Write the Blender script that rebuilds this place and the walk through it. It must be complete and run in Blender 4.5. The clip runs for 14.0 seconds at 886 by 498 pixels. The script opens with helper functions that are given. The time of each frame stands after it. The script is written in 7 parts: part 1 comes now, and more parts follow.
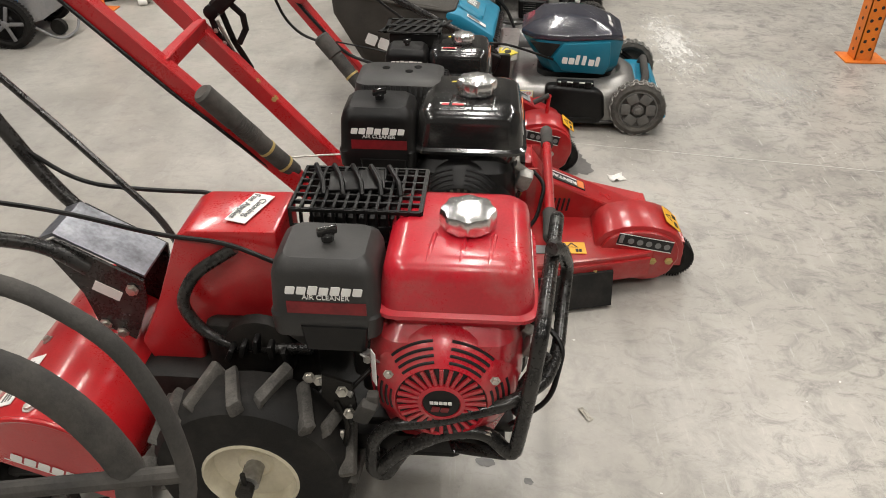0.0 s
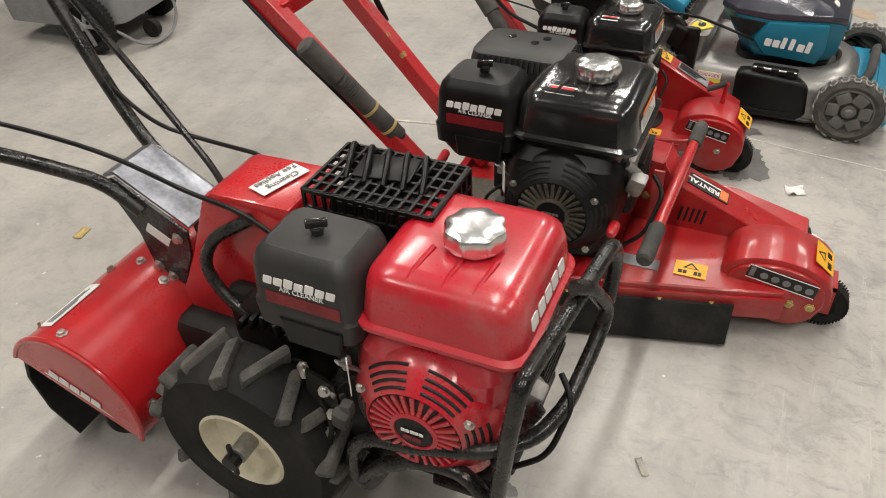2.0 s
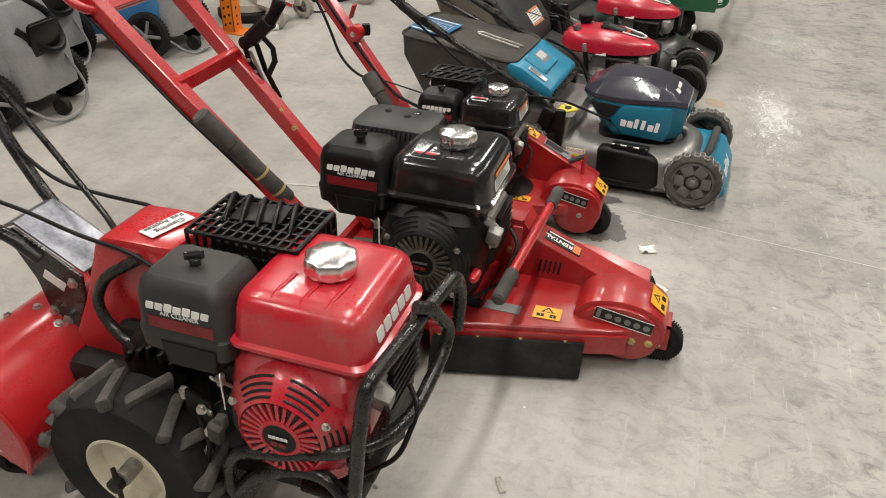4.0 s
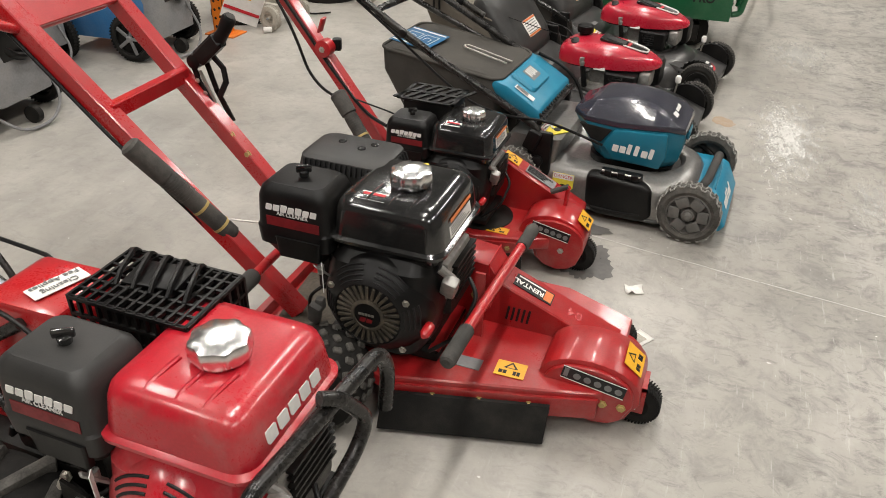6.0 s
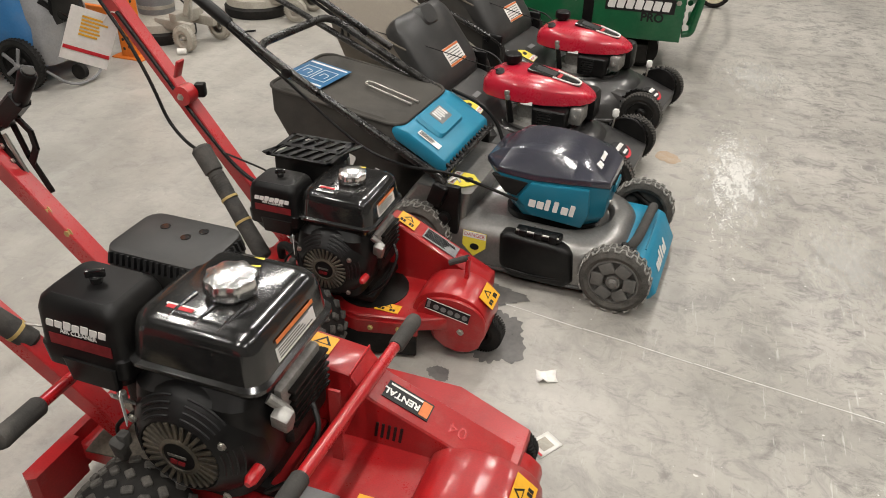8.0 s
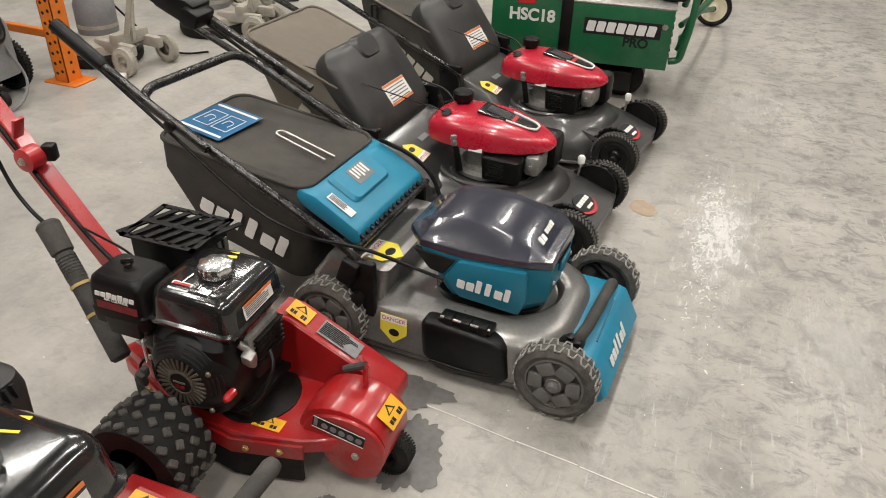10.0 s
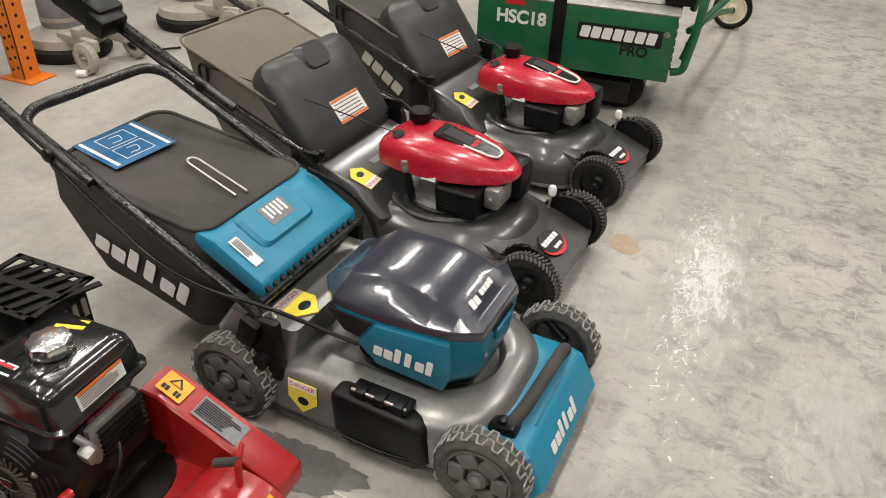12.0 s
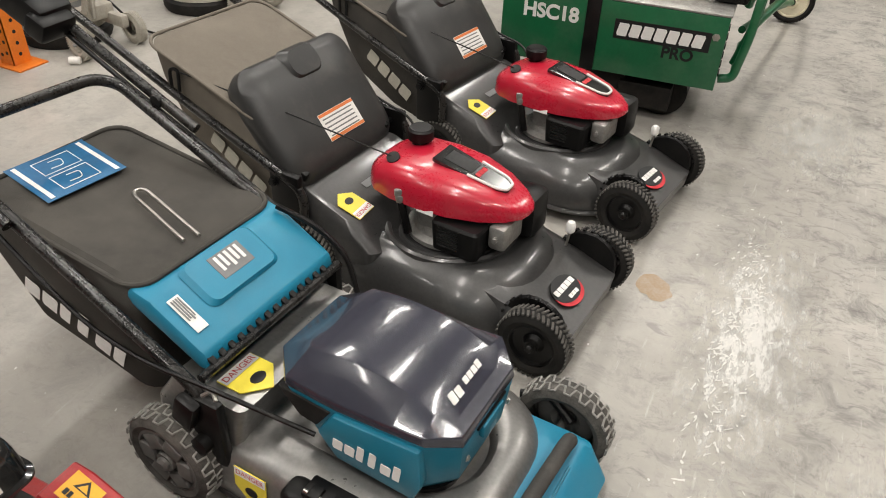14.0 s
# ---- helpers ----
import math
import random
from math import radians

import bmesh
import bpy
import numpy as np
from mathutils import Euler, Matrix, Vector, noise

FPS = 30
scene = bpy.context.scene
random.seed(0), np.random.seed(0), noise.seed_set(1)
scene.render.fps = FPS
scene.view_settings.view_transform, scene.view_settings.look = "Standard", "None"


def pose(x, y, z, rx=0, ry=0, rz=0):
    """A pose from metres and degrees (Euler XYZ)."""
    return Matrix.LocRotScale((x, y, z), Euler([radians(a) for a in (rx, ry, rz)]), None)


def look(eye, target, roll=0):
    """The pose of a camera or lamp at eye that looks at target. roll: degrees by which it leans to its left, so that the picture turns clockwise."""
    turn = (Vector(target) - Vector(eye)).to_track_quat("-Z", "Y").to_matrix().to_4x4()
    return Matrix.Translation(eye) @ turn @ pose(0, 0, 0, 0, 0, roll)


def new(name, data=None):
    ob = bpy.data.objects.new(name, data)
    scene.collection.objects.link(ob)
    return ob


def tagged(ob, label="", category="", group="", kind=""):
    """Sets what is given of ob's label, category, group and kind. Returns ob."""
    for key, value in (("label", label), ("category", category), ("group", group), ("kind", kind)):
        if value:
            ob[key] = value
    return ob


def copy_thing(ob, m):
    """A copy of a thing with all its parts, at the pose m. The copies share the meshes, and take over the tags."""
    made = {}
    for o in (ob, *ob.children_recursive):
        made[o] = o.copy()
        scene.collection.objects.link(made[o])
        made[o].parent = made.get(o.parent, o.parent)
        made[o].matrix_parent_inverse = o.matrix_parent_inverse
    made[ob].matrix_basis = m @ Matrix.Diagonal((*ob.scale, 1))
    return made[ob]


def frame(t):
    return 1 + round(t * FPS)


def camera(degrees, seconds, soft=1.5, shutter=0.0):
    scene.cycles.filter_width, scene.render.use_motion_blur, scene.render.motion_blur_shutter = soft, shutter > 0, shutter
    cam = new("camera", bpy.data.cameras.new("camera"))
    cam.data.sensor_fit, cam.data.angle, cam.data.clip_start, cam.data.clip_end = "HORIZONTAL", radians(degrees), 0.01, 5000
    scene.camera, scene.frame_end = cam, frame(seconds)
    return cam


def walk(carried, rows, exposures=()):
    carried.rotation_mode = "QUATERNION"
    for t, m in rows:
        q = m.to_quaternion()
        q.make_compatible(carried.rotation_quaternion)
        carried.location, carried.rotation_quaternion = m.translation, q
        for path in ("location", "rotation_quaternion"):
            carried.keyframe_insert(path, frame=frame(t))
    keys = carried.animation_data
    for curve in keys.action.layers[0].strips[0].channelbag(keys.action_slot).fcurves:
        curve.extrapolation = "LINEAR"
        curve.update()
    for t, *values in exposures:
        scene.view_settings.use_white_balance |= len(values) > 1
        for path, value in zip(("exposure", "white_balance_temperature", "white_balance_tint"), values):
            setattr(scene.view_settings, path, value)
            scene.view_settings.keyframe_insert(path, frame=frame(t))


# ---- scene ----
cam = camera(61.1, 14.0, soft=0.95)
PATH = [
    (0, (0.2441, 0.3478, 1.3176), (0.1296, 2.1254, 0.095), 0.2),
    (0.5, (0.2786, 0.5519, 1.3165), (0.0378, 2.2799, 0.0432), 1.0),
    (1, (0.3467, 0.6448, 1.2982), (-0.0745, 2.2691, -0.0637), 0.5),
    (1.5, (0.4795, 0.6696, 1.3025), (-0.1382, 2.1967, -0.0929), -1.6),
    (2, (0.5389, 0.6113, 1.309), (-0.1825, 2.1427, -0.0313), -2.3),
    (2.5, (0.5443, 0.5, 1.3014), (-0.0983, 2.1017, 0.0011), -0.1),
    (3, (0.5994, 0.4482, 1.3262), (0.0486, 2.1611, 0.1307), 1.1),
    (3.2, (0.6221, 0.4417, 1.3316), (0.0929, 2.1838, 0.1685), 1.0),
    (5.3, (0.8413, 0.5422, 1.3716), (0.1987, 2.2669, 0.2419), 1.2),
    (5.5, (0.8338, 0.594, 1.3619), (0.1944, 2.3134, 0.2236), 1.2),
    (6, (0.8046, 0.7204, 1.3673), (0.1836, 2.4365, 0.2117), 1.5),
    (6.5, (0.8446, 0.8435, 1.3651), (0.2387, 2.5596, 0.2009), 1.5),
    (7, (0.9115, 0.9796, 1.3705), (0.3186, 2.7022, 0.2095), 1.5),
    (7.5, (0.9364, 1.0627, 1.377), (0.351, 2.7896, 0.2192), 1.5),
    (8, (0.918, 1.202, 1.3759), (0.3478, 2.9354, 0.2203), 1.8),
    (8.5, (0.9094, 1.3036, 1.377), (0.3445, 3.0424, 0.2279), 2.0),
    (9, (0.9688, 1.4364, 1.3748), (0.3866, 3.1698, 0.2257), 1.9),
    (9.2, (1.0044, 1.5034, 1.377), (0.4126, 3.2335, 0.229), 1.8),
    (11.3, (1.0368, 1.9699, 1.3511), (0.4061, 3.6688, 0.175), 1.8),
    (11.5, (1.0638, 2.0174, 1.3532), (0.4223, 3.7076, 0.1728), 1.8),
    (12, (1.1286, 2.12, 1.3586), (0.4558, 3.7919, 0.1685), 2.1),
    (12.5, (1.1329, 2.1913, 1.3576), (0.4374, 3.848, 0.1598), 2.3),
    (13, (1.0962, 2.3231, 1.3478), (0.3823, 3.9593, 0.1328), 2.2),
    (13.5, (1.0692, 2.4095, 1.35), (0.3499, 4.0284, 0.1134), 2.3),
    (14, (1.0778, 2.497, 1.3446), (0.3283, 4.0846, 0.0853), 2.3),
]
walk(cam, [(t, look(eye, target, roll)) for t, eye, target, roll in PATH])

# ---- light ----
world = bpy.data.worlds.new("world")
scene.world = world
world.use_nodes = True
world.node_tree.nodes["Background"].inputs[0].default_value = (0.9, 0.93, 1.0, 1)
world.node_tree.nodes["Background"].inputs[1].default_value = 0.15
scene.view_settings.exposure = 0.0
LAMP_POWER = 105.0
CEILING = 6.2


# ---- materials ----
def mat(name, c1, c2=None, rough=0.5, metal=0.0, scale=12.0, bump=0.0, rough2=None, coat=0.0, fine=120.0, dust=0.0, spec=0.5):
    """Two colours mixed by noise at two scales, with fine relief, and dust on faces that look up."""
    m = bpy.data.materials.new(name)
    m.use_nodes = True
    n, l = m.node_tree.nodes, m.node_tree.links
    b = n["Principled BSDF"]
    co = n.new("ShaderNodeTexCoord")
    big = n.new("ShaderNodeTexNoise")
    big.inputs["Scale"].default_value = scale
    big.inputs["Detail"].default_value = 6
    small = n.new("ShaderNodeTexNoise")
    small.inputs["Scale"].default_value = fine
    small.inputs["Detail"].default_value = 4
    l.new(co.outputs["Object"], big.inputs["Vector"])
    l.new(co.outputs["Object"], small.inputs["Vector"])
    mixf = n.new("ShaderNodeMath")
    mixf.operation = "MULTIPLY_ADD"
    l.new(small.outputs["Fac"], mixf.inputs[0])
    mixf.inputs[1].default_value = 0.4
    half = n.new("ShaderNodeMath")
    half.operation = "MULTIPLY"
    half.inputs[1].default_value = 0.6
    l.new(big.outputs["Fac"], half.inputs[0])
    l.new(half.outputs[0], mixf.inputs[2])
    ramp = n.new("ShaderNodeMapRange")
    ramp.inputs["From Min"].default_value, ramp.inputs["From Max"].default_value = 0.36, 0.64
    l.new(mixf.outputs[0], ramp.inputs["Value"])
    mix = n.new("ShaderNodeMix")
    mix.data_type = "RGBA"
    mix.inputs["A"].default_value = (*c1, 1)
    mix.inputs["B"].default_value = (*(c2 or tuple(v * 0.8 for v in c1)), 1)
    l.new(ramp.outputs[0], mix.inputs["Factor"])
    colour = mix.outputs["Result"]
    if dust:
        d = n.new("ShaderNodeTexNoise")
        d.inputs["Scale"].default_value = 7
        d.inputs["Detail"].default_value = 8
        d.inputs["Roughness"].default_value = 0.7
        l.new(co.outputs["Object"], d.inputs["Vector"])
        dr = n.new("ShaderNodeMapRange")
        dr.inputs["From Min"].default_value, dr.inputs["From Max"].default_value = 0.48, 0.75
        dr.inputs["To Max"].default_value = dust
        l.new(d.outputs["Fac"], dr.inputs["Value"])
        dm = n.new("ShaderNodeMix")
        dm.data_type = "RGBA"
        dm.inputs["B"].default_value = (0.36, 0.32, 0.27, 1)
        l.new(dr.outputs[0], dm.inputs["Factor"])
        l.new(colour, dm.inputs["A"])
        colour = dm.outputs["Result"]
    l.new(colour, b.inputs["Base Color"])
    rr_ = n.new("ShaderNodeMapRange")
    rr_.inputs["To Min"].default_value = rough
    rr_.inputs["To Max"].default_value = rough2 if rough2 is not None else min(1.0, rough + 0.15)
    l.new(mixf.outputs[0], rr_.inputs["Value"])
    rr_.inputs["From Min"].default_value, rr_.inputs["From Max"].default_value = 0.35, 0.65
    l.new(rr_.outputs[0], b.inputs["Roughness"])
    b.inputs["Metallic"].default_value = metal
    b.inputs["Specular IOR Level"].default_value = spec
    b.inputs["Coat Weight"].default_value = coat
    b.inputs["Coat Roughness"].default_value = 0.12
    if bump:
        bp = n.new("ShaderNodeBump")
        bp.inputs["Strength"].default_value = bump
        bp.inputs["Distance"].default_value = 0.002
        l.new(small.outputs["Fac"], bp.inputs["Height"])
        l.new(bp.outputs[0], b.inputs["Normal"])
    return m


def floor_material():
    """Worn power-floated concrete: cloudy greys, darker rubbed patches, pale scuffs and small specks."""
    m = bpy.data.materials.new("worn_concrete")
    m.use_nodes = True
    n, l = m.node_tree.nodes, m.node_tree.links
    b = n["Principled BSDF"]
    co = n.new("ShaderNodeTexCoord")

    def noise_node(scale, detail=6, rough=0.6, stretch=None, distort=0.0):
        t = n.new("ShaderNodeTexNoise")
        t.inputs["Scale"].default_value, t.inputs["Detail"].default_value = scale, detail
        t.inputs["Roughness"].default_value, t.inputs["Distortion"].default_value = rough, distort
        if stretch:
            mp = n.new("ShaderNodeMapping")
            mp.inputs["Scale"].default_value = stretch[:3]
            mp.inputs["Rotation"].default_value = (0, 0, stretch[3])
            l.new(co.outputs["Object"], mp.inputs["Vector"])
            l.new(mp.outputs[0], t.inputs["Vector"])
        else:
            l.new(co.outputs["Object"], t.inputs["Vector"])
        return t

    def remap(src, lo, hi, a=0.0, c=1.0):
        r = n.new("ShaderNodeMapRange")
        r.inputs["From Min"].default_value, r.inputs["From Max"].default_value = lo, hi
        r.inputs["To Min"].default_value, r.inputs["To Max"].default_value = a, c
        l.new(src, r.inputs["Value"])
        return r.outputs[0]

    def blend(fac, a, c):
        x = n.new("ShaderNodeMix")
        x.data_type = "RGBA"
        l.new(fac, x.inputs["Factor"])
        for v, k in ((a, "A"), (c, "B")):
            if isinstance(v, tuple):
                x.inputs[k].default_value = (*v, 1)
            else:
                l.new(v, x.inputs[k])
        return x.outputs["Result"]

    clouds = noise_node(1.1, 8, 0.62)
    patches = noise_node(4.5, 8, 0.7, distort=0.4)
    streaks = noise_node(3.0, 6, 0.65, (1.0, 0.22, 1, 0.25))
    grain = noise_node(34, 5, 0.75)
    specks = noise_node(160, 2, 0.5)
    scuff = noise_node(15, 9, 0.80, (0.8, 1.25, 1, 0.12), 0.9)
    scratch = noise_node(46, 6, 0.7, (1.3, 0.12, 1, 0.5))
    blot = noise_node(9, 9, 0.75, distort=0.8)
    lane = n.new("ShaderNodeSeparateXYZ")
    l.new(co.outputs["Object"], lane.inputs[0])
    worn = remap(lane.outputs["X"], 0.5, 1.6, 0.30, 1.15)
    c = blend(remap(clouds.outputs["Fac"], 0.35, 0.66), (0.455, 0.431, 0.388), (0.285, 0.269, 0.239))
    c = blend(remap(patches.outputs["Fac"], 0.50, 0.68, 0, 0.6), c, (0.285, 0.27, 0.25))
    c = blend(remap(streaks.outputs["Fac"], 0.52, 0.70, 0, 0.55), c, (0.505, 0.486, 0.447))
    c = blend(remap(grain.outputs["Fac"], 0.35, 0.65, 0, 0.30), c, (0.30, 0.285, 0.265))
    c = blend(remap(specks.outputs["Fac"], 0.70, 0.78, 0, 0.35), c, (0.66, 0.65, 0.62))
    def times(a, c_):
        x = n.new("ShaderNodeMath")
        x.operation = "MULTIPLY"
        l.new(a, x.inputs[0])
        l.new(c_, x.inputs[1])
        return x.outputs[0]
    c = blend(times(remap(blot.outputs["Fac"], 0.49, 0.64, 0, 0.8), worn), c, (0.18, 0.172, 0.16))
    c = blend(times(remap(scuff.outputs["Fac"], 0.52, 0.64, 0, 0.8), worn), c, (0.14, 0.133, 0.125))
    c = blend(times(remap(scratch.outputs["Fac"], 0.60, 0.70, 0, 0.50), worn), c, (0.62, 0.61, 0.58))
    l.new(c, b.inputs["Base Color"])
    l.new(remap(patches.outputs["Fac"], 0.3, 0.7, 0.30, 0.52), b.inputs["Roughness"])
    bp = n.new("ShaderNodeBump")
    bp.inputs["Strength"].default_value, bp.inputs["Distance"].default_value = 0.12, 0.002
    l.new(specks.outputs["Fac"], bp.inputs["Height"])
    l.new(bp.outputs[0], b.inputs["Normal"])
    return m


def emitter(name, colour, strength):
    m = bpy.data.materials.new(name)
    m.use_nodes = True
    b = m.node_tree.nodes["Principled BSDF"]
    b.inputs["Base Color"].default_value = (*colour, 1)
    b.inputs["Emission Color"].default_value = (*colour, 1)
    b.inputs["Emission Strength"].default_value = strength
    return m


def smoked_glass():
    m = bpy.data.materials.new("smoked_clear_plastic")
    m.use_nodes = True
    b = m.node_tree.nodes["Principled BSDF"]
    b.inputs["Base Color"].default_value = (0.046, 0.047, 0.066, 1)
    b.inputs["Roughness"].default_value = 0.24
    b.inputs["Transmission Weight"].default_value = 0.25
    b.inputs["Coat Weight"].default_value = 0.6
    b.inputs["Coat Roughness"].default_value = 0.08
    return m


def scuff_material(rx, ry, seed, strength=0.95):
    """Chalky rubbed marks with gaps, thinning out to the sides of an oval rx by ry."""
    m = bpy.data.materials.new("chalky_scrape")
    m.use_nodes = True
    n, l = m.node_tree.nodes, m.node_tree.links
    b = n["Principled BSDF"]
    b.inputs["Base Color"].default_value = (0.74, 0.73, 0.70, 1)
    b.inputs["Roughness"].default_value = 0.85
    co = n.new("ShaderNodeTexCoord")
    near = n.new("ShaderNodeMapping")
    near.inputs["Scale"].default_value = (1 / rx, 1 / ry, 0)
    l.new(co.outputs["Object"], near.inputs["Vector"])
    ball = n.new("ShaderNodeTexGradient")
    ball.gradient_type = "QUADRATIC_SPHERE"
    l.new(near.outputs[0], ball.inputs["Vector"])
    st = n.new("ShaderNodeMapping")
    st.inputs["Scale"].default_value = (1.0, 0.30, 1)
    st.inputs["Rotation"].default_value = (0, 0, 0.22)
    st.inputs["Location"].default_value = (seed, seed * 0.7, 0)
    l.new(co.outputs["Object"], st.inputs["Vector"])
    t = n.new("ShaderNodeTexNoise")
    t.inputs["Scale"].default_value, t.inputs["Detail"].default_value, t.inputs["Roughness"].default_value = 38, 10, 0.78
    l.new(st.outputs[0], t.inputs["Vector"])
    add = n.new("ShaderNodeMath")
    add.operation = "MULTIPLY_ADD"
    l.new(ball.outputs["Fac"], add.inputs[0])
    add.inputs[1].default_value = 0.22
    l.new(t.outputs["Fac"], add.inputs[2])
    r = n.new("ShaderNodeMapRange")
    r.inputs["From Min"].default_value, r.inputs["From Max"].default_value, r.inputs["To Max"].default_value = 0.55, 0.70, strength
    l.new(add.outputs[0], r.inputs["Value"])
    edge = n.new("ShaderNodeMath")
    edge.operation = "MULTIPLY"
    l.new(r.outputs[0], edge.inputs[0])
    fade = n.new("ShaderNodeMapRange")
    fade.inputs["From Max"].default_value = 0.25
    l.new(ball.outputs["Fac"], fade.inputs["Value"])
    l.new(fade.outputs[0], edge.inputs[1])
    l.new(edge.outputs[0], b.inputs["Alpha"])
    return m


CONCRETE = floor_material()
RED = mat("red_machine_paint", (0.465, 0.012, 0.016), (0.37, 0.0095, 0.013), 0.24, coat=0.5, scale=9, dust=0.10, fine=220, bump=0.03)
RED_TANK = mat("dusty_red_tank_paint", (0.495, 0.0112, 0.0245), (0.39, 0.009, 0.019), 0.24, coat=0.45, scale=8, dust=0.32, fine=200, bump=0.03)
RED_DECK = mat("scuffed_red_deck_paint", (0.41, 0.0135, 0.0155), (0.28, 0.0105, 0.0125), 0.27, coat=0.35, scale=10, dust=0.22, fine=260, bump=0.05)
RED_PLASTIC = mat("glossy_red_plastic", (0.50, 0.011, 0.034), (0.43, 0.010, 0.029), 0.22, coat=0.5, scale=6, dust=0.06)
BLACK = mat("black_plastic", (0.0032, 0.0032, 0.0036), (0.0068, 0.0065, 0.0062), 0.32, scale=14, bump=0.08, fine=400, dust=0.02, spec=0.26)
# Base and dust are raised to stand in for the ceiling's grey reflection.
BLACK_GLOSS = mat("gloss_black_paint", (0.009, 0.009, 0.0095), (0.014, 0.014, 0.0135), 0.10, coat=0.8, scale=10, dust=0.03)
BLACK_TUBE = mat("worn_black_tube_paint", (0.0045, 0.0045, 0.005), (0.026, 0.0245, 0.0225), 0.20, scale=26, dust=0.05, fine=160, spec=0.4)
RUBBER = mat("dusty_black_rubber", (0.0048, 0.0046, 0.0044), (0.012, 0.0112, 0.0102), 0.7, scale=22, bump=0.25, fine=300, dust=0.06, spec=0.3)
LUG = mat("scuffed_rubber_lug", (0.040, 0.038, 0.035), (0.105, 0.099, 0.090), 0.8, scale=40, bump=0.25, fine=300, dust=0.18, spec=0.3)
GREASE = mat("oily_black_iron", (0.003, 0.003, 0.003), (0.012, 0.0105, 0.009), 0.42, scale=30, bump=0.3, fine=200, dust=0.05, spec=0.25)
CHROME = mat("chrome_cap_metal", (0.85, 0.85, 0.84), (0.82, 0.82, 0.81), 0.22, metal=1.0, scale=6, fine=9, rough2=0.26)
STEEL = mat("zinc_plated_steel", (0.62, 0.60, 0.56), (0.48, 0.46, 0.42), 0.32, metal=1.0, scale=40)
ALLOY = mat("cast_alloy", (0.42, 0.41, 0.39), (0.30, 0.29, 0.27), 0.45, metal=0.8, scale=40, bump=0.3)
CREAM = mat("cream_rim_paint", (0.72, 0.66, 0.50), (0.62, 0.56, 0.42), 0.4, scale=18, dust=0.15)
WHITE = mat("white_label_film", (0.80, 0.79, 0.76), (0.74, 0.73, 0.70), 0.45, scale=30)
YELLOW = mat("yellow_warning_film", (0.80, 0.42, 0.02), (0.72, 0.36, 0.02), 0.4, scale=25, dust=0.06)
LEMON = mat("pale_yellow_film", (0.80, 0.66, 0.06), (0.74, 0.60, 0.06), 0.4, scale=25)
BRASS_TAPE = mat("tan_tape_ring", (0.46, 0.34, 0.12), (0.38, 0.28, 0.10), 0.6, scale=30)
TEAL = mat("teal_plastic", (0.006, 0.165, 0.25), (0.005, 0.14, 0.22), 0.32, scale=10, bump=0.05, fine=400, dust=0.05)
TEAL_FLAP = mat("teal_flap_plastic", (0.013, 0.225, 0.36), (0.010, 0.195, 0.32), 0.36, scale=10, bump=0.05, fine=400, dust=0.05)
DECK_GREY = mat("dusty_grey_deck_paint", (0.27, 0.262, 0.25), (0.20, 0.195, 0.188), 0.27, metal=0.6, scale=9, dust=0.18, coat=0.15)
DECK_DARK = mat("charcoal_deck_paint", (0.046, 0.045, 0.045), (0.068, 0.067, 0.066), 0.27, metal=0.4, scale=4, dust=0.05, coat=0.35)
SMOKED = smoked_glass()
FABRIC = mat("black_mesh_fabric", (0.048, 0.0455, 0.0415), (0.084, 0.078, 0.069), 0.8, scale=8, bump=0.5, fine=700, dust=0.06, spec=0.2)
FABRIC_DUSTY = mat("dusty_brown_bag_fabric", (0.21, 0.185, 0.152), (0.13, 0.113, 0.092), 0.9, scale=7, bump=0.5, fine=500, dust=0.35, spec=0.2)
GREEN = mat("green_machine_paint", (0.006, 0.115, 0.042), (0.005, 0.095, 0.036), 0.32, scale=8, dust=0.10, coat=0.2)
RIM_GREY = mat("dark_grey_wheel_plastic", (0.085, 0.083, 0.079), (0.12, 0.117, 0.11), 0.5, scale=20, dust=0.22)
DOOR = mat("charcoal_moulded_plastic", (0.029, 0.0287, 0.0285), (0.040, 0.0392, 0.038), 0.32, scale=6, dust=0.10, bump=0.06, fine=400)
# Greyer than BLACK: the sheen on rough plastic is put into its base colour.
SHEEN_BLACK = mat("sheen_greyed_black_plastic", (0.015, 0.0147, 0.0143), (0.028, 0.027, 0.0258), 0.42, scale=9, bump=0.1, fine=400, dust=0.04)
DIRTY_FIN = mat("dirt_caked_fin", (0.022, 0.019, 0.014), (0.075, 0.06, 0.04), 0.5, scale=30, dust=0.25)
TREAD = mat("pale_worn_tread", (0.30, 0.29, 0.27), (0.20, 0.195, 0.18), 0.85, scale=40, dust=0.3)
ORANGE = mat("orange_rack_paint", (0.78, 0.20, 0.012), (0.66, 0.16, 0.012), 0.42, scale=10, dust=0.10)
BLUE = mat("blue_machine_plastic", (0.035, 0.16, 0.36), (0.03, 0.13, 0.30), 0.4, scale=9, dust=0.15)
SKY_FILM = mat("blue_tag_film", (0.016, 0.125, 0.27), (0.014, 0.105, 0.235), 0.4, scale=20)
GREY = mat("grey_machine_plastic", (0.23, 0.23, 0.235), (0.17, 0.17, 0.175), 0.5, scale=10, dust=0.25)
BEIGE = mat("dusty_beige_casting", (0.42, 0.39, 0.33), (0.30, 0.28, 0.24), 0.55, scale=14, dust=0.3, bump=0.2)
GRIP = mat("grey_foam_grip", (0.030, 0.0285, 0.026), (0.055, 0.052, 0.048), 0.75, scale=30, bump=0.3, fine=300, dust=0.2)
PAPER = mat("crumpled_white_paper", (0.78, 0.76, 0.72), (0.68, 0.66, 0.62), 0.7, scale=25)
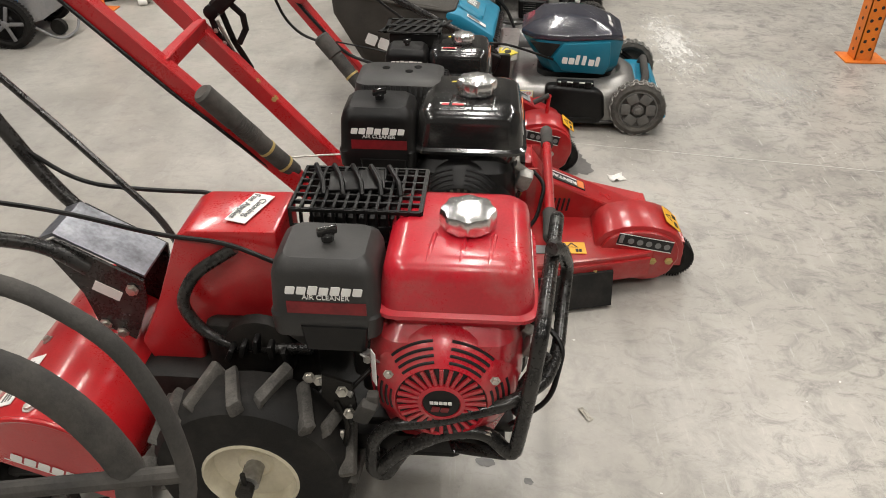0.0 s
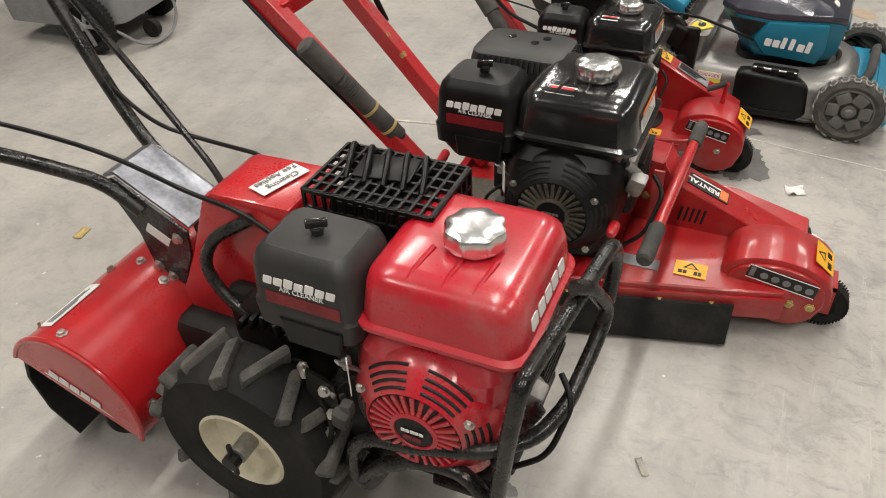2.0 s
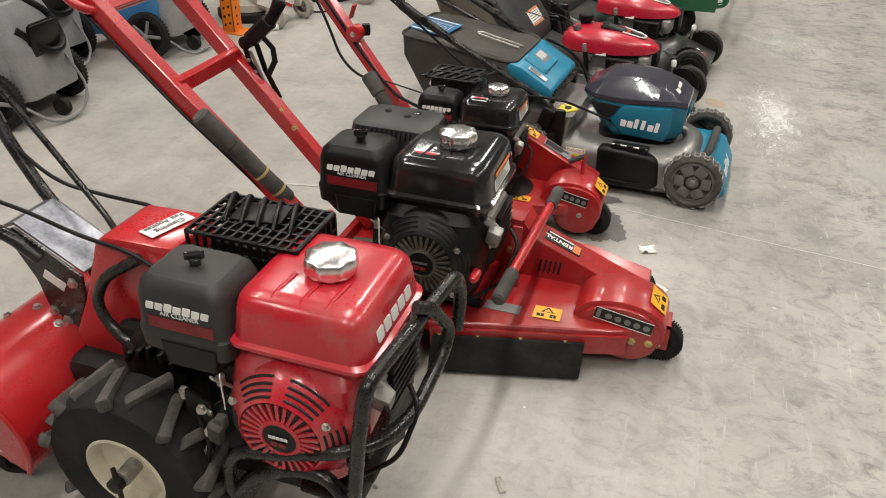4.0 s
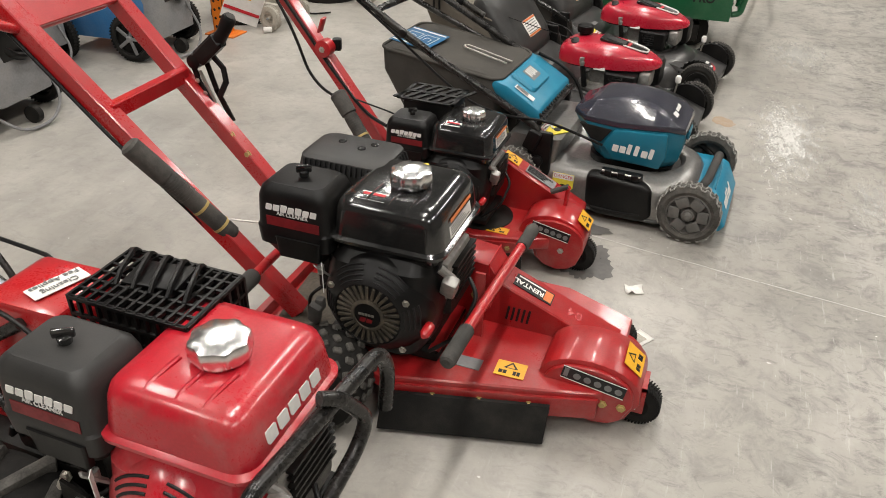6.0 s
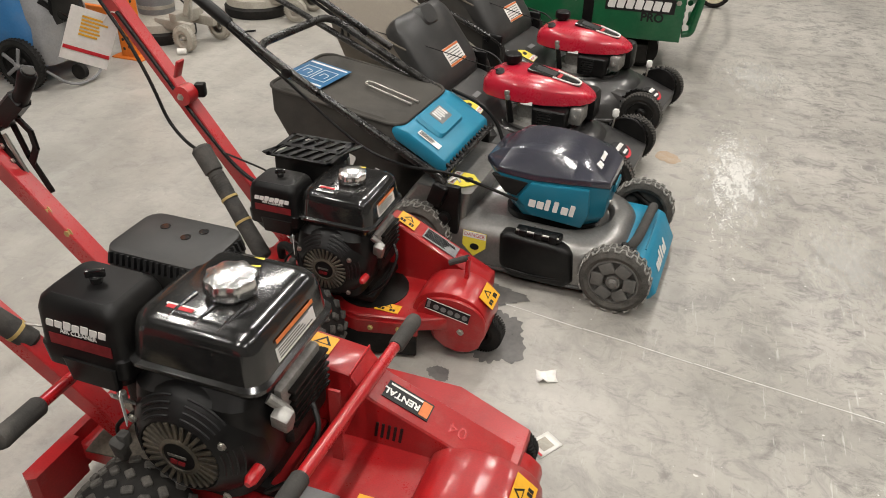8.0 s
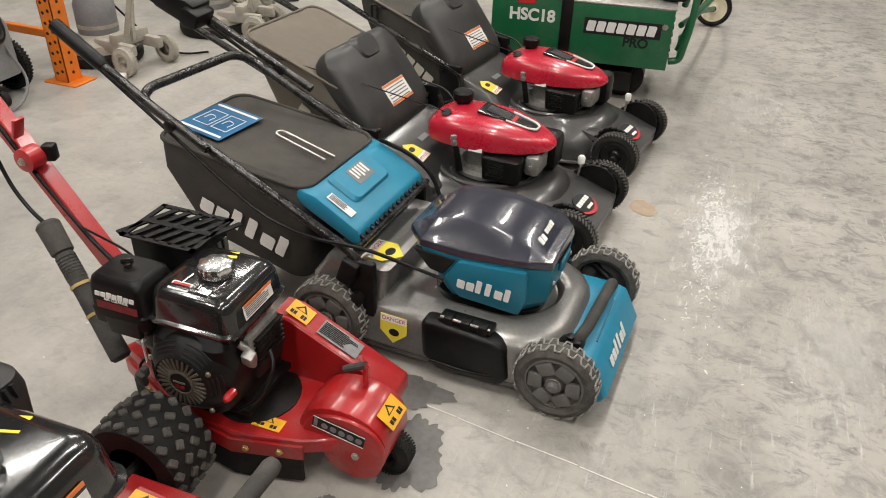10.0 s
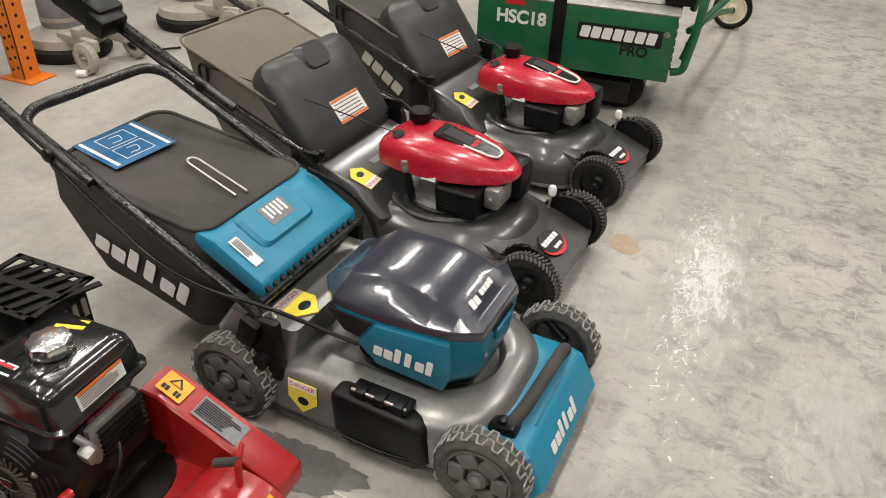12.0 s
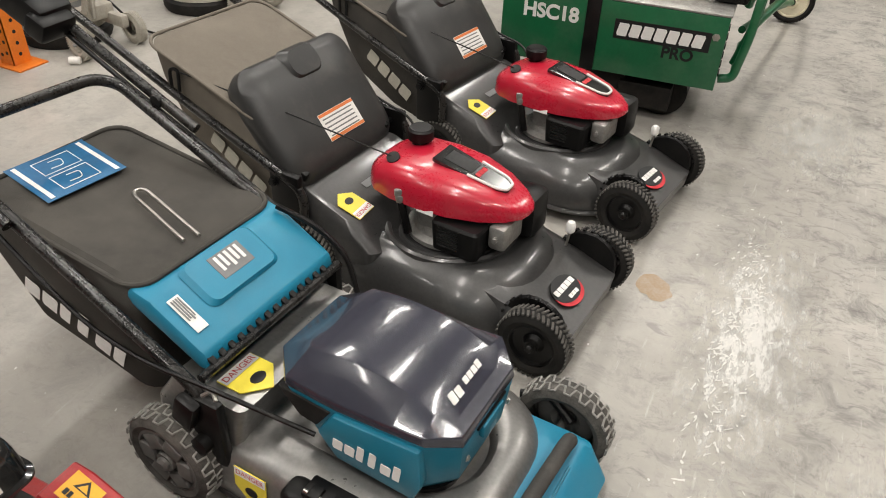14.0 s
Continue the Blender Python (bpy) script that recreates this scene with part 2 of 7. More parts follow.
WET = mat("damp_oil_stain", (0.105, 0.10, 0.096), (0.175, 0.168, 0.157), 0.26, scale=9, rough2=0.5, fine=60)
CHALK = mat("chalky_scuff", (0.66, 0.65, 0.62), (0.58, 0.57, 0.54), 0.8, scale=40)
RUST = mat("rusty_floor_stain", (0.34, 0.24, 0.15), (0.40, 0.33, 0.26), 0.7, scale=30)
# Walls and ceiling stay out of view; their dark colour cuts bounced fill light.
WALL = mat("painted_block_wall", (0.17, 0.165, 0.155), (0.14, 0.136, 0.13), 0.8, scale=3, bump=0.2)
CEIL = mat("grey_metal_ceiling", (0.10, 0.10, 0.10), (0.075, 0.075, 0.075), 0.7, scale=2)
TUBE_LIGHT = emitter("lamp_diffuser", (1.0, 0.96, 0.90), 9.0)
RED_INK = mat("red_ink", (0.55, 0.02, 0.03), rough=0.45)
BLACK_INK = mat("black_ink", (0.006, 0.006, 0.0065), rough=0.45)
RED_BAND = mat("deep_red_band", (0.20, 0.008, 0.012), (0.13, 0.006, 0.009), 0.4, scale=30)
ORANGE_INK = mat("orange_ink", (0.72, 0.20, 0.05), rough=0.45)
GREY_INK = mat("grey_ink", (0.20, 0.20, 0.20), rough=0.45)


# ---- mesh helpers ----
def box(x0, x1, y0, y1, z0, z1, bevel=0.0, seg=2):
    bm = bmesh.new()
    bmesh.ops.create_cube(bm, size=1)
    for v in bm.verts:
        v.co = ((x0 + x1) / 2 + v.co.x * (x1 - x0), (y0 + y1) / 2 + v.co.y * (y1 - y0), (z0 + z1) / 2 + v.co.z * (z1 - z0))
    if bevel:
        bmesh.ops.bevel(bm, geom=bm.edges[:], offset=bevel, segments=seg, affect="EDGES", profile=0.5)
    return bm


def turn(bm, m):
    bmesh.ops.transform(bm, matrix=m, verts=bm.verts[:])
    return bm


def obox(centre, size, rx=0, ry=0, rz=0, bevel=0.0, seg=2):
    """A box at centre, turned by degrees."""
    a, b, c = (s / 2 for s in size)
    return turn(box(-a, a, -b, b, -c, c, bevel, seg), pose(*centre, rx, ry, rz))


def join(*bms):
    out = bmesh.new()
    for bm in bms:
        me = bpy.data.meshes.new("tmp")
        bm.to_mesh(me)
        out.from_mesh(me)
        bpy.data.meshes.remove(me)
        bm.free()
    return out


def prism(profile, axis, a0, a1, bevel=0.0, seg=2):
    """A polygon of 2D points pushed along an axis: y takes (x, z), x takes (y, z), z takes (x, y)."""
    bm = bmesh.new()

    def at(p, a):
        return {"y": (p[0], a, p[1]), "x": (a, p[0], p[1]), "z": (p[0], p[1], a)}[axis]
    lo = [bm.verts.new(at(p, a0)) for p in profile]
    hi = [bm.verts.new(at(p, a1)) for p in profile]
    n = len(profile)
    bm.faces.new(lo)
    bm.faces.new(hi[::-1])
    for i in range(n):
        bm.faces.new((lo[i], hi[i], hi[(i + 1) % n], lo[(i + 1) % n]))
    bmesh.ops.recalc_face_normals(bm, faces=bm.faces[:])
    if bevel:
        bmesh.ops.bevel(bm, geom=bm.edges[:], offset=bevel, segments=seg, affect="EDGES", profile=0.5)
    return bm


def ring(cx, cy, z, sx, sy, r, n=5, tilt=0.0):
    """A rounded rectangle at height z; tilt raises it with x."""
    pts = []
    r = min(r, sx / 2 - 1e-4, sy / 2 - 1e-4)
    for qx, qy, a0 in ((1, 1, 0), (-1, 1, 90), (-1, -1, 180), (1, -1, 270)):
        for k in range(n + 1):
            a = radians(a0 + 90 * k / n)
            px, py = qx * (sx / 2 - r) + r * math.cos(a), qy * (sy / 2 - r) + r * math.sin(a)
            pts.append((cx + px, cy + py, z + tilt * px))
    return pts


def loft(rings, cap=True):
    bm = bmesh.new()
    rows = [[bm.verts.new(p) for p in r] for r in rings]
    n = len(rows[0])
    for a, b in zip(rows, rows[1:]):
        for i in range(n):
            bm.faces.new((a[i], a[(i + 1) % n], b[(i + 1) % n], b[i]))
    if cap:
        bm.faces.new(rows[0][::-1])
        bm.faces.new(rows[-1])
    bmesh.ops.recalc_face_normals(bm, faces=bm.faces[:])
    return bm


def loft_x(sections, cy, n=20, p=0.75, r=0.62):
    """A hood lofted along x: (x, half width, bottom, top) for each section."""
    rows = []
    for x, w, zb, zt in sections:
        row = []
        for k in range(n + 1):
            a = math.pi * k / n
            c, q = math.cos(a), math.sin(a)
            row.append((x, cy + w * math.copysign(abs(c) ** p, c), zb + (zt - zb) * q ** r))
        rows.append(row)
    return loft(rows)


def bend(pts, d, n=5):
    """A polyline with its inner corners rounded over the length d."""
    out = [Vector(pts[0])]
    for a, b, c in zip(pts, pts[1:], pts[2:]):
        a, b, c = Vector(a), Vector(b), Vector(c)
        e = min(d, (a - b).length * 0.48, (c - b).length * 0.48)
        p, q = b + (a - b).normalized() * e, b + (c - b).normalized() * e
        for k in range(n + 1):
            t = k / n
            out.append(p * (1 - t) ** 2 + b * 2 * t * (1 - t) + q * t * t)
    out.append(Vector(pts[-1]))
    return out


def tube(pts, r, d=0.0, seg=10, closed=False):
    """A round tube along points; d rounds the corners; r may be a list."""
    pts = bend(pts, d) if d else [Vector(p) for p in pts]
    rad = r if isinstance(r, (list, tuple)) else [r] * len(pts)
    bm = bmesh.new()
    n = len(pts)
    up, rows = None, []
    for i, p in enumerate(pts):
        a, b = pts[max(i - 1, 0)], pts[min(i + 1, n - 1)]
        if closed:
            a, b = pts[i - 1], pts[(i + 1) % n]
        t = (b - a).normalized()
        if up is None:
            up = t.orthogonal().normalized()
        up = (up - t * up.dot(t))
        up = up.normalized() if up.length > 1e-6 else t.orthogonal().normalized()
        side = t.cross(up)
        rows.append([bm.verts.new(p + (up * math.cos(2 * math.pi * k / seg) + side * math.sin(2 * math.pi * k / seg)) * rad[i]) for k in range(seg)])
    pairs = list(zip(rows, rows[1:])) + ([(rows[-1], rows[0])] if closed else [])
    for a, b in pairs:
        for k in range(seg):
            bm.faces.new((a[k], a[(k + 1) % seg], b[(k + 1) % seg], b[k]))
    if not closed:
        bm.faces.new(rows[0][::-1])
        bm.faces.new(rows[-1])
    bmesh.ops.recalc_face_normals(bm, faces=bm.faces[:])
    return bm


def bar(a, b, w, h, bevel=0.003):
    """A rectangular bar from a to b, w wide and h high."""
    a, b = Vector(a), Vector(b)
    m = (b - a).to_track_quat("X", "Z").to_matrix().to_4x4()
    m.translation = (a + b) / 2
    n = (b - a).length
    return turn(box(-n / 2, n / 2, -w / 2, w / 2, -h / 2, h / 2, bevel, 1), m)


def lathe(profile, m=None, seg=24, cap=True):
    """(radius, height) points turned round z, then placed by m."""
    bm = bmesh.new()
    rows = []
    for r, h in profile:
        rows.append([bm.verts.new((max(r, 1e-4) * math.cos(2 * math.pi * k / seg), max(r, 1e-4) * math.sin(2 * math.pi * k / seg), h)) for k in range(seg)])
    for a, b in zip(rows, rows[1:]):
        for k in range(seg):
            bm.faces.new((a[k], a[(k + 1) % seg], b[(k + 1) % seg], b[k]))
    if cap and profile[0][0] > 1e-3:
        bm.faces.new(rows[0][::-1])
    if cap and profile[-1][0] > 1e-3:
        bm.faces.new(rows[-1])
    bmesh.ops.recalc_face_normals(bm, faces=bm.faces[:])
    return turn(bm, m) if m else bm


def facing_y(x, y, z):
    """Lathe height grows towards -y."""
    return pose(x, y, z, 90, 0, 0)


def root_of(ob):
    while ob.parent:
        ob = ob.parent
    return ob


def thing(name, x, y, label, category, group="", kind="", z=0.0, rz=0.0):
    ob = new(name)
    ob.empty_display_size = 0.1
    ob.matrix_basis = pose(x, y, z, 0, 0, rz)
    ob["base"] = (x, y, z)
    return tagged(ob, label, category, group, kind)


def part(name, bm, material, parent, label="", angle=35):
    """Links a bmesh, given in the place's own metres, as one mesh under a thing or a part."""
    bmesh.ops.translate(bm, vec=-Vector(root_of(parent)["base"]), verts=bm.verts[:])
    me = bpy.data.meshes.new(name)
    bm.to_mesh(me)
    bm.free()
    me.materials.append(material)
    me.shade_smooth()
    me.set_sharp_from_angle(angle=radians(angle))
    ob = new(name, me)
    ob.parent = parent
    return tagged(ob, label)


def single(name, bm, material, label, category, group="", kind="", base=None, angle=35):
    """A thing of one mesh."""
    if base is None:
        lo = Vector([min(v.co[i] for v in bm.verts) for i in range(3)])
        hi = Vector([max(v.co[i] for v in bm.verts) for i in range(3)])
        base = Vector(((lo.x + hi.x) / 2, (lo.y + hi.y) / 2, lo.z))
    bmesh.ops.translate(bm, vec=-Vector(base), verts=bm.verts[:])
    me = bpy.data.meshes.new(name)
    bm.to_mesh(me)
    bm.free()
    me.materials.append(material)
    me.shade_smooth()
    me.set_sharp_from_angle(angle=radians(angle))
    ob = new(name, me)
    ob.location = base
    ob["base"] = tuple(base)
    return tagged(ob, label, category, group, kind)


def frame_on(origin, along, up):
    """Axes of a face: x along it, y up it, z out of it."""
    x = Vector(along).normalized()
    y = Vector(up)
    y = (y - x * y.dot(x)).normalized()
    z = x.cross(y)
    m = Matrix((x, y, z)).transposed().to_4x4()
    m.translation = Vector(origin)
    return m


def plate(m, w, h, t=0.0015, lift=0.0):
    """A thin sheet of size w x h centred on the face m."""
    return turn(box(-w / 2, w / 2, -h / 2, h / 2, lift, lift + t), m)


def blocks(m, w, h, n, lift=0.001, gap=0.25, slant=0.0, t=0.0012):
    """A row of n plain letter-sized blocks."""
    out = []
    step = w / n
    for i in range(n):
        x0 = -w / 2 + i * step
        b = box(x0, x0 + step * (1 - min(gap, 0.2) * (0.8, 1.1, 0.9)[i % 3]), -h / 2, h / 2, lift, lift + t, 0.0004, 1)
        for v in b.verts:
            v.co.x += slant * v.co.y
        out.append(b)
    return turn(join(*out), m)


def mark_row(owner, m, w, h, heights, material, lift=0.001, slant=0.15, name="mark_bar"):
    """A row of plain slanted bars of uneven height, one for each digit of heights, each a part of its own."""
    step = w / len(heights)
    for i, digit in enumerate(heights):
        tall = int(digit) / 9
        x0 = -w / 2 + i * step
        wide = step * (0.84 if tall < 0.9 else 0.58)
        bm = prism([(x0 + wide * 0.14, -h / 2), (x0 + wide, -h / 2), (x0 + wide, -h / 2 + h * tall * 0.86), (x0 + wide * 0.86, -h / 2 + h * tall), (x0, -h / 2 + h * tall), (x0, -h / 2 + h * 0.14)], "z", lift, lift + 0.0012)
        for v in bm.verts:
            v.co.x += slant * v.co.y
        part(name, turn(bm, m), material, owner)


def lines(m, w, h, rows, lift=0.001, t=0.0008):
    """Rows of plain bars of uneven length, for small print."""
    out = []
    rng = random.Random(round(w * 1000) + rows)
    for i in range(rows):
        y = h / 2 - (i + 0.5) * h / rows
        n = w * rng.uniform(0.6, 1.0)
        out.append(box(-w / 2, -w / 2 + n, y - h / rows * 0.27, y + h / rows * 0.27, lift, lift + t))
    return turn(join(*out), m)


def words(text, m, size, lift=0.001, bold=0.0):
    """Lettering as a mesh on the face m, centred."""
    cu = bpy.data.curves.new("lettering", "FONT")
    cu.body, cu.size, cu.extrude, cu.align_x, cu.align_y = text, size, 0.0006, "CENTER", "CENTER"
    cu.offset = size * bold
    ob = bpy.data.objects.new("lettering", cu)
    scene.collection.objects.link(ob)
    bpy.context.view_layer.update()
    me = bpy.data.meshes.new_from_object(ob)
    bpy.data.objects.remove(ob)
    bm = bmesh.new()
    bm.from_mesh(me)
    bpy.data.meshes.remove(me)
    return turn(bm, m @ Matrix.Translation((0, 0, lift)))


def bolt(p, axis, r=0.007, h=0.006):
    m = Vector(axis).to_track_quat("Z", "Y").to_matrix().to_4x4()
    m.translation = Vector(p)
    return lathe([(r * 1.5, 0), (r * 1.5, h * 0.25), (r, h * 0.3), (r, h), (r * 0.5, h * 1.05)], m, 6)


def tyre(owner, x, y, z, R, w, rim, style, rubber, lug, rim_mat, hub_mat, name="wheel", out=-1):
    """A wheel on a y axle. Its outer face lies at y, its body goes inward by w. out: the side that the outer face looks to."""
    s = -out
    prof = [(rim, 0.006), (rim + 0.012, 0.0), (R * 0.93, 0.004), (R, w * 0.2), (R, w * 0.8), (R * 0.93, w - 0.004), (rim + 0.012, w), (rim, w - 0.006)]
    m = pose(x, y, z, -90 if s > 0 else 90, 0, 0)
    body = part(name, lathe(prof, m, 36, False), rubber, owner)
    out_bm = []
    if style == "agri":
        for i in range(9):
            for side in (0, 1):
                a = 2 * math.pi * (i + 0.5 * side) / 9
                lg = obox((0, 0, 0), (0.030, 0.025, w * 0.80), bevel=0.006, seg=2)
                for v in lg.verts:
                    v.co.y += abs(v.co.z + (w * 0.29 if side else -w * 0.29)) * 0.55
                turn(lg, Matrix.Rotation(a, 4, "Z") @ Matrix.Translation((R - 0.001, 0, w * (0.27 if side else 0.73))) @ Matrix.Rotation(radians(44 if side else -44), 4, "X"))
                out_bm.append(turn(lg, m))
    elif style == "knob":
        for i in range(20):
            for j, zz in enumerate((0.12, 0.38, 0.62, 0.88)):
                a = 2 * math.pi * (i + 0.5 * (j % 2)) / 20
                edge = j in (0, 3)
                lg = obox((0, 0, 0), (0.014, R * 0.19, w * 0.13), 0, 0, 0, 0.003, 1)
                turn(lg, Matrix.Rotation(a, 4, "Z") @ Matrix.Translation((R * (0.965 if edge else 1.0), 0, w * zz)) @ Matrix.Rotation(radians(35 if j % 2 else -35), 4, "X"))
                out_bm.append(turn(lg, m))
    elif style == "zigzag":
        n = 19
        for side in (0, 1):
            wave = []
            for i in range(n):
                for f, zz in ((0.0, 0.10), (0.36, 0.10), (0.5, 0.46), (0.86, 0.46)):
                    a = 2 * math.pi * (i + f + 0.5 * side) / n
                    zz = zz if side == 0 else 1 - zz
                    wave.append(m @ Vector(((R + 0.0005) * math.cos(a), (R + 0.0005) * math.sin(a), w * zz)))
            out_bm.append(tube(wave, 0.0028, seg=5, closed=True))
        lug = TREAD
    else:
        n = 44
        for i in range(n):
            for side in (0, 1):
                a = 2 * math.pi * (i + 0.5 * side) / n
                lg = obox((0, 0, 0), (0.006, R * 2 * math.pi / n * 0.5, w * 0.46), bevel=0.0015, seg=1)
                turn(lg, Matrix.Rotation(a, 4, "Z") @ Matrix.Translation((R - 0.0005, 0, w * (0.25 if side else 0.75))) @ Matrix.Rotation(radians(24 if side else -24), 4, "X"))
                out_bm.append(turn(lg, m))
    part("tread", join(*out_bm), lug, body)
    dish = [(rim + 0.002, 0.007), (rim * 0.93, 0.004), (rim * 0.88, 0.016), (rim * 0.45, 0.022), (rim * 0.30, 0.012), (rim * 0.28, 0.0), (0.0, 0.0)]
    if style == "agri":
        dish = [(rim + 0.002, 0.007), (rim * 0.95, 0.003), (rim * 0.90, 0.008), (rim * 0.84, 0.034), (rim * 0.38, 0.042), (rim * 0.30, 0.036), (0.0, 0.036)]
    part("rim", lathe([(r, h) for r, h in dish], m, 28, False), rim_mat, body)
    deep = 0.040 if style == "agri" else 0.010
    hub = [(rim * 0.2, deep), (rim * 0.2, -0.006), (rim * 0.12, -0.007 if style == "agri" else -0.012), (0, -0.004 if style == "agri" else -0.012)]
    part("hub", lathe(hub, m, 14), hub_mat, body)
    return body


# ---- the hall ----
X0, X1, Y0, Y1 = -8.0, 7.0, -6.0, 15.0
floor = single("floor", box(X0, X1, Y0, Y1, -0.2, 0.0), CONCRETE, "worn grey power-floated concrete warehouse floor with scuffs", "floor", kind="structure", base=(0, 0, 0))
single("ceiling", box(X0, X1, Y0, Y1, CEILING, CEILING + 0.2), CEIL, "unseen grey metal warehouse ceiling, darkened to hold down bounce light", "ceiling", kind="structure")
single("wall_south", box(X0 - 0.2, X1 + 0.2, Y0 - 0.2, Y0, 0, CEILING), WALL, "plain unseen warehouse wall, darkened to hold down bounce light", "wall", kind="structure")
single("wall_north", box(X0 - 0.2, X1 + 0.2, Y1, Y1 + 0.2, 0, CEILING), WALL, "plain unseen warehouse wall, darkened to hold down bounce light", "wall", kind="structure")
single("wall_west", box(X0 - 0.2, X0, Y0, Y1, 0, CEILING), WALL, "plain unseen warehouse wall, darkened to hold down bounce light", "wall", kind="structure")
single("wall_east", box(X1, X1 + 0.2, Y0, Y1, 0, CEILING), WALL, "plain unseen warehouse wall, darkened to hold down bounce light", "wall", kind="structure")


def ceiling_light(x, y):
    t = thing("ceiling_light", x, y, "long white strip light hung under the ceiling", "light", "strip lights", z=CEILING - 0.5)
    z = CEILING - 0.5
    part("housing", box(x - 0.16, x + 0.16, y - 1.2, y + 1.2, z + 0.02, z + 0.10, 0.01), CEIL, t)
    part("diffuser", box(x - 0.13, x + 0.13, y - 1.17, y + 1.17, z, z + 0.018, 0.004), TUBE_LIGHT, t)
    part("hanger", join(tube([(x, y - 0.9, z + 0.1), (x, y - 0.9, CEILING)], 0.006), tube([(x, y + 0.9, z + 0.1), (x, y + 0.9, CEILING)], 0.006)), STEEL, t)
    d = bpy.data.lights.new("strip_lamp", "AREA")
    d.shape, d.size, d.size_y, d.energy, d.color = "RECTANGLE", 0.26, 2.3, LAMP_POWER, (1.0, 0.955, 0.89)
    lamp = new("strip_lamp", d)
    lamp.matrix_basis = pose(x, y, z - 0.02)


for lx in (-3.4, 0.2, 3.8):
    for ly in (-2.5, 1.8, 6.1, 10.4):
        ceiling_light(lx, ly)


# ---- small engines ----
def engine(owner, ox, oy, oz, s, shroud, tank_mat, fin_mat, muffler, marks):
    """A horizontal-shaft petrol engine seen from its recoil side; (ox, oy, oz) is the middle of the recoil cover."""
    def P(x, y, z):
        return (ox + x * s, oy + y * s, oz + z * s)

    def B(x0, x1, y0, y1, z0, z1, bv=0.0, sg=2):
        return box(ox + x0 * s, ox + x1 * s, oy + y0 * s, oy + y1 * s, oz + z0 * s, oz + z1 * s, bv * s, sg)

    def L(rings):
        return loft([[P(*p) for p in r] for r in rings])
    part("crankcase", join(B(-0.13, 0.11, 0.10, 0.30, -0.15, 0.05, 0.02), B(-0.15, 0.13, 0.08, 0.32, -0.165, -0.14, 0.006), B(0.02, 0.15, 0.12, 0.26, -0.06, 0.09, 0.02)), GREASE, owner)
    sh = part("engine_shroud", join(L([ring(0.0, 0.105, -0.115, 0.20, 0.17, 0.05), ring(0.0, 0.11, -0.09, 0.235, 0.18, 0.07), ring(0.0, 0.11, 0.0, 0.275, 0.185, 0.075), ring(0.0, 0.11, 0.05, 0.27, 0.185, 0.07), ring(0.005, 0.11, 0.10, 0.245, 0.175, 0.05), ring(0.01, 0.12, 0.125, 0.20, 0.15, 0.03)])), shroud, owner)
    rec = part("recoil_cover", lathe([(0.132 * s, -0.09 * s), (0.130 * s, -0.055 * s), (0.122 * s, -0.030 * s), (0.108 * s, -0.0135 * s), (0.092 * s, -0.001 * s), (0.082 * s, 0.008 * s), (0.078 * s, 0.010 * s), (0.075 * s, 0.003 * s), (0.04 * s, 0.004 * s), (0.0, 0.004 * s)], facing_y(ox, oy, oz), 40), shroud, owner)
    part("slot_disc", lathe([(0.076 * s, 0.0025 * s), (0.076 * s, 0.0055 * s), (0.0, 0.0058 * s)], facing_y(ox, oy, oz), 32), BLACK_INK, rec)
    for i in range(28):
        f = obox((0.057 * s, 0, 0.008 * s), (0.036 * s, 0.0068 * s, 0.006 * s), bevel=0.0008, seg=1)
        part("fin", turn(f, facing_y(ox, oy, oz) @ Matrix.Rotation(2 * math.pi * i / 28, 4, "Z")), fin_mat, rec)
    part("fin_ring", lathe([(0.040 * s, 0.005 * s), (0.040 * s, 0.012 * s), (0.033 * s, 0.014 * s), (0.031 * s, 0.010 * s)], facing_y(ox, oy, oz), 28), fin_mat, rec)
    part("emblem", lathe([(0.031 * s, 0.006 * s), (0.031 * s, 0.012 * s), (0.0, 0.014 * s)], facing_y(ox, oy, oz), 24), BLACK, rec)
    fm = frame_on(P(0, -0.0145, 0.006), (1, 0, 0), (0, 0, 1))
    mark_row(rec, fm, 0.038 * s, 0.008 * s, "77777", WHITE if marks else STEEL, 0.001, 0.0)
    fm = frame_on(P(0, -0.0145, -0.009), (1, 0, 0), (0, 0, 1))
    mark_row(rec, fm, 0.032 * s, 0.013 * s, "87", RED_BAND, 0.001, 0.3)
    for mid, half in ((62, 20), (118, 20), (2, 17), (180, 14)):
        for r, h in ((0.0855, 0.0035), (0.0945, -0.0035), (0.1035, -0.0105), (0.1125, -0.0195)):
            arc = [(r * s * math.cos(radians(a)), r * s * math.sin(radians(a)), h * s) for a in (mid + half * (k / 4 - 1) for k in range(9))]
            part("louvre", turn(tube(arc, 0.0029 * s, seg=6), facing_y(ox, oy, oz)), BLACK_INK, rec)
    part("shroud_label", plate(frame_on(P(-0.112, 0.004, 0.06), (0.55, -0.83, 0.0), (0, 0, 1)), 0.016 * s, 0.07 * s), WHITE, sh)
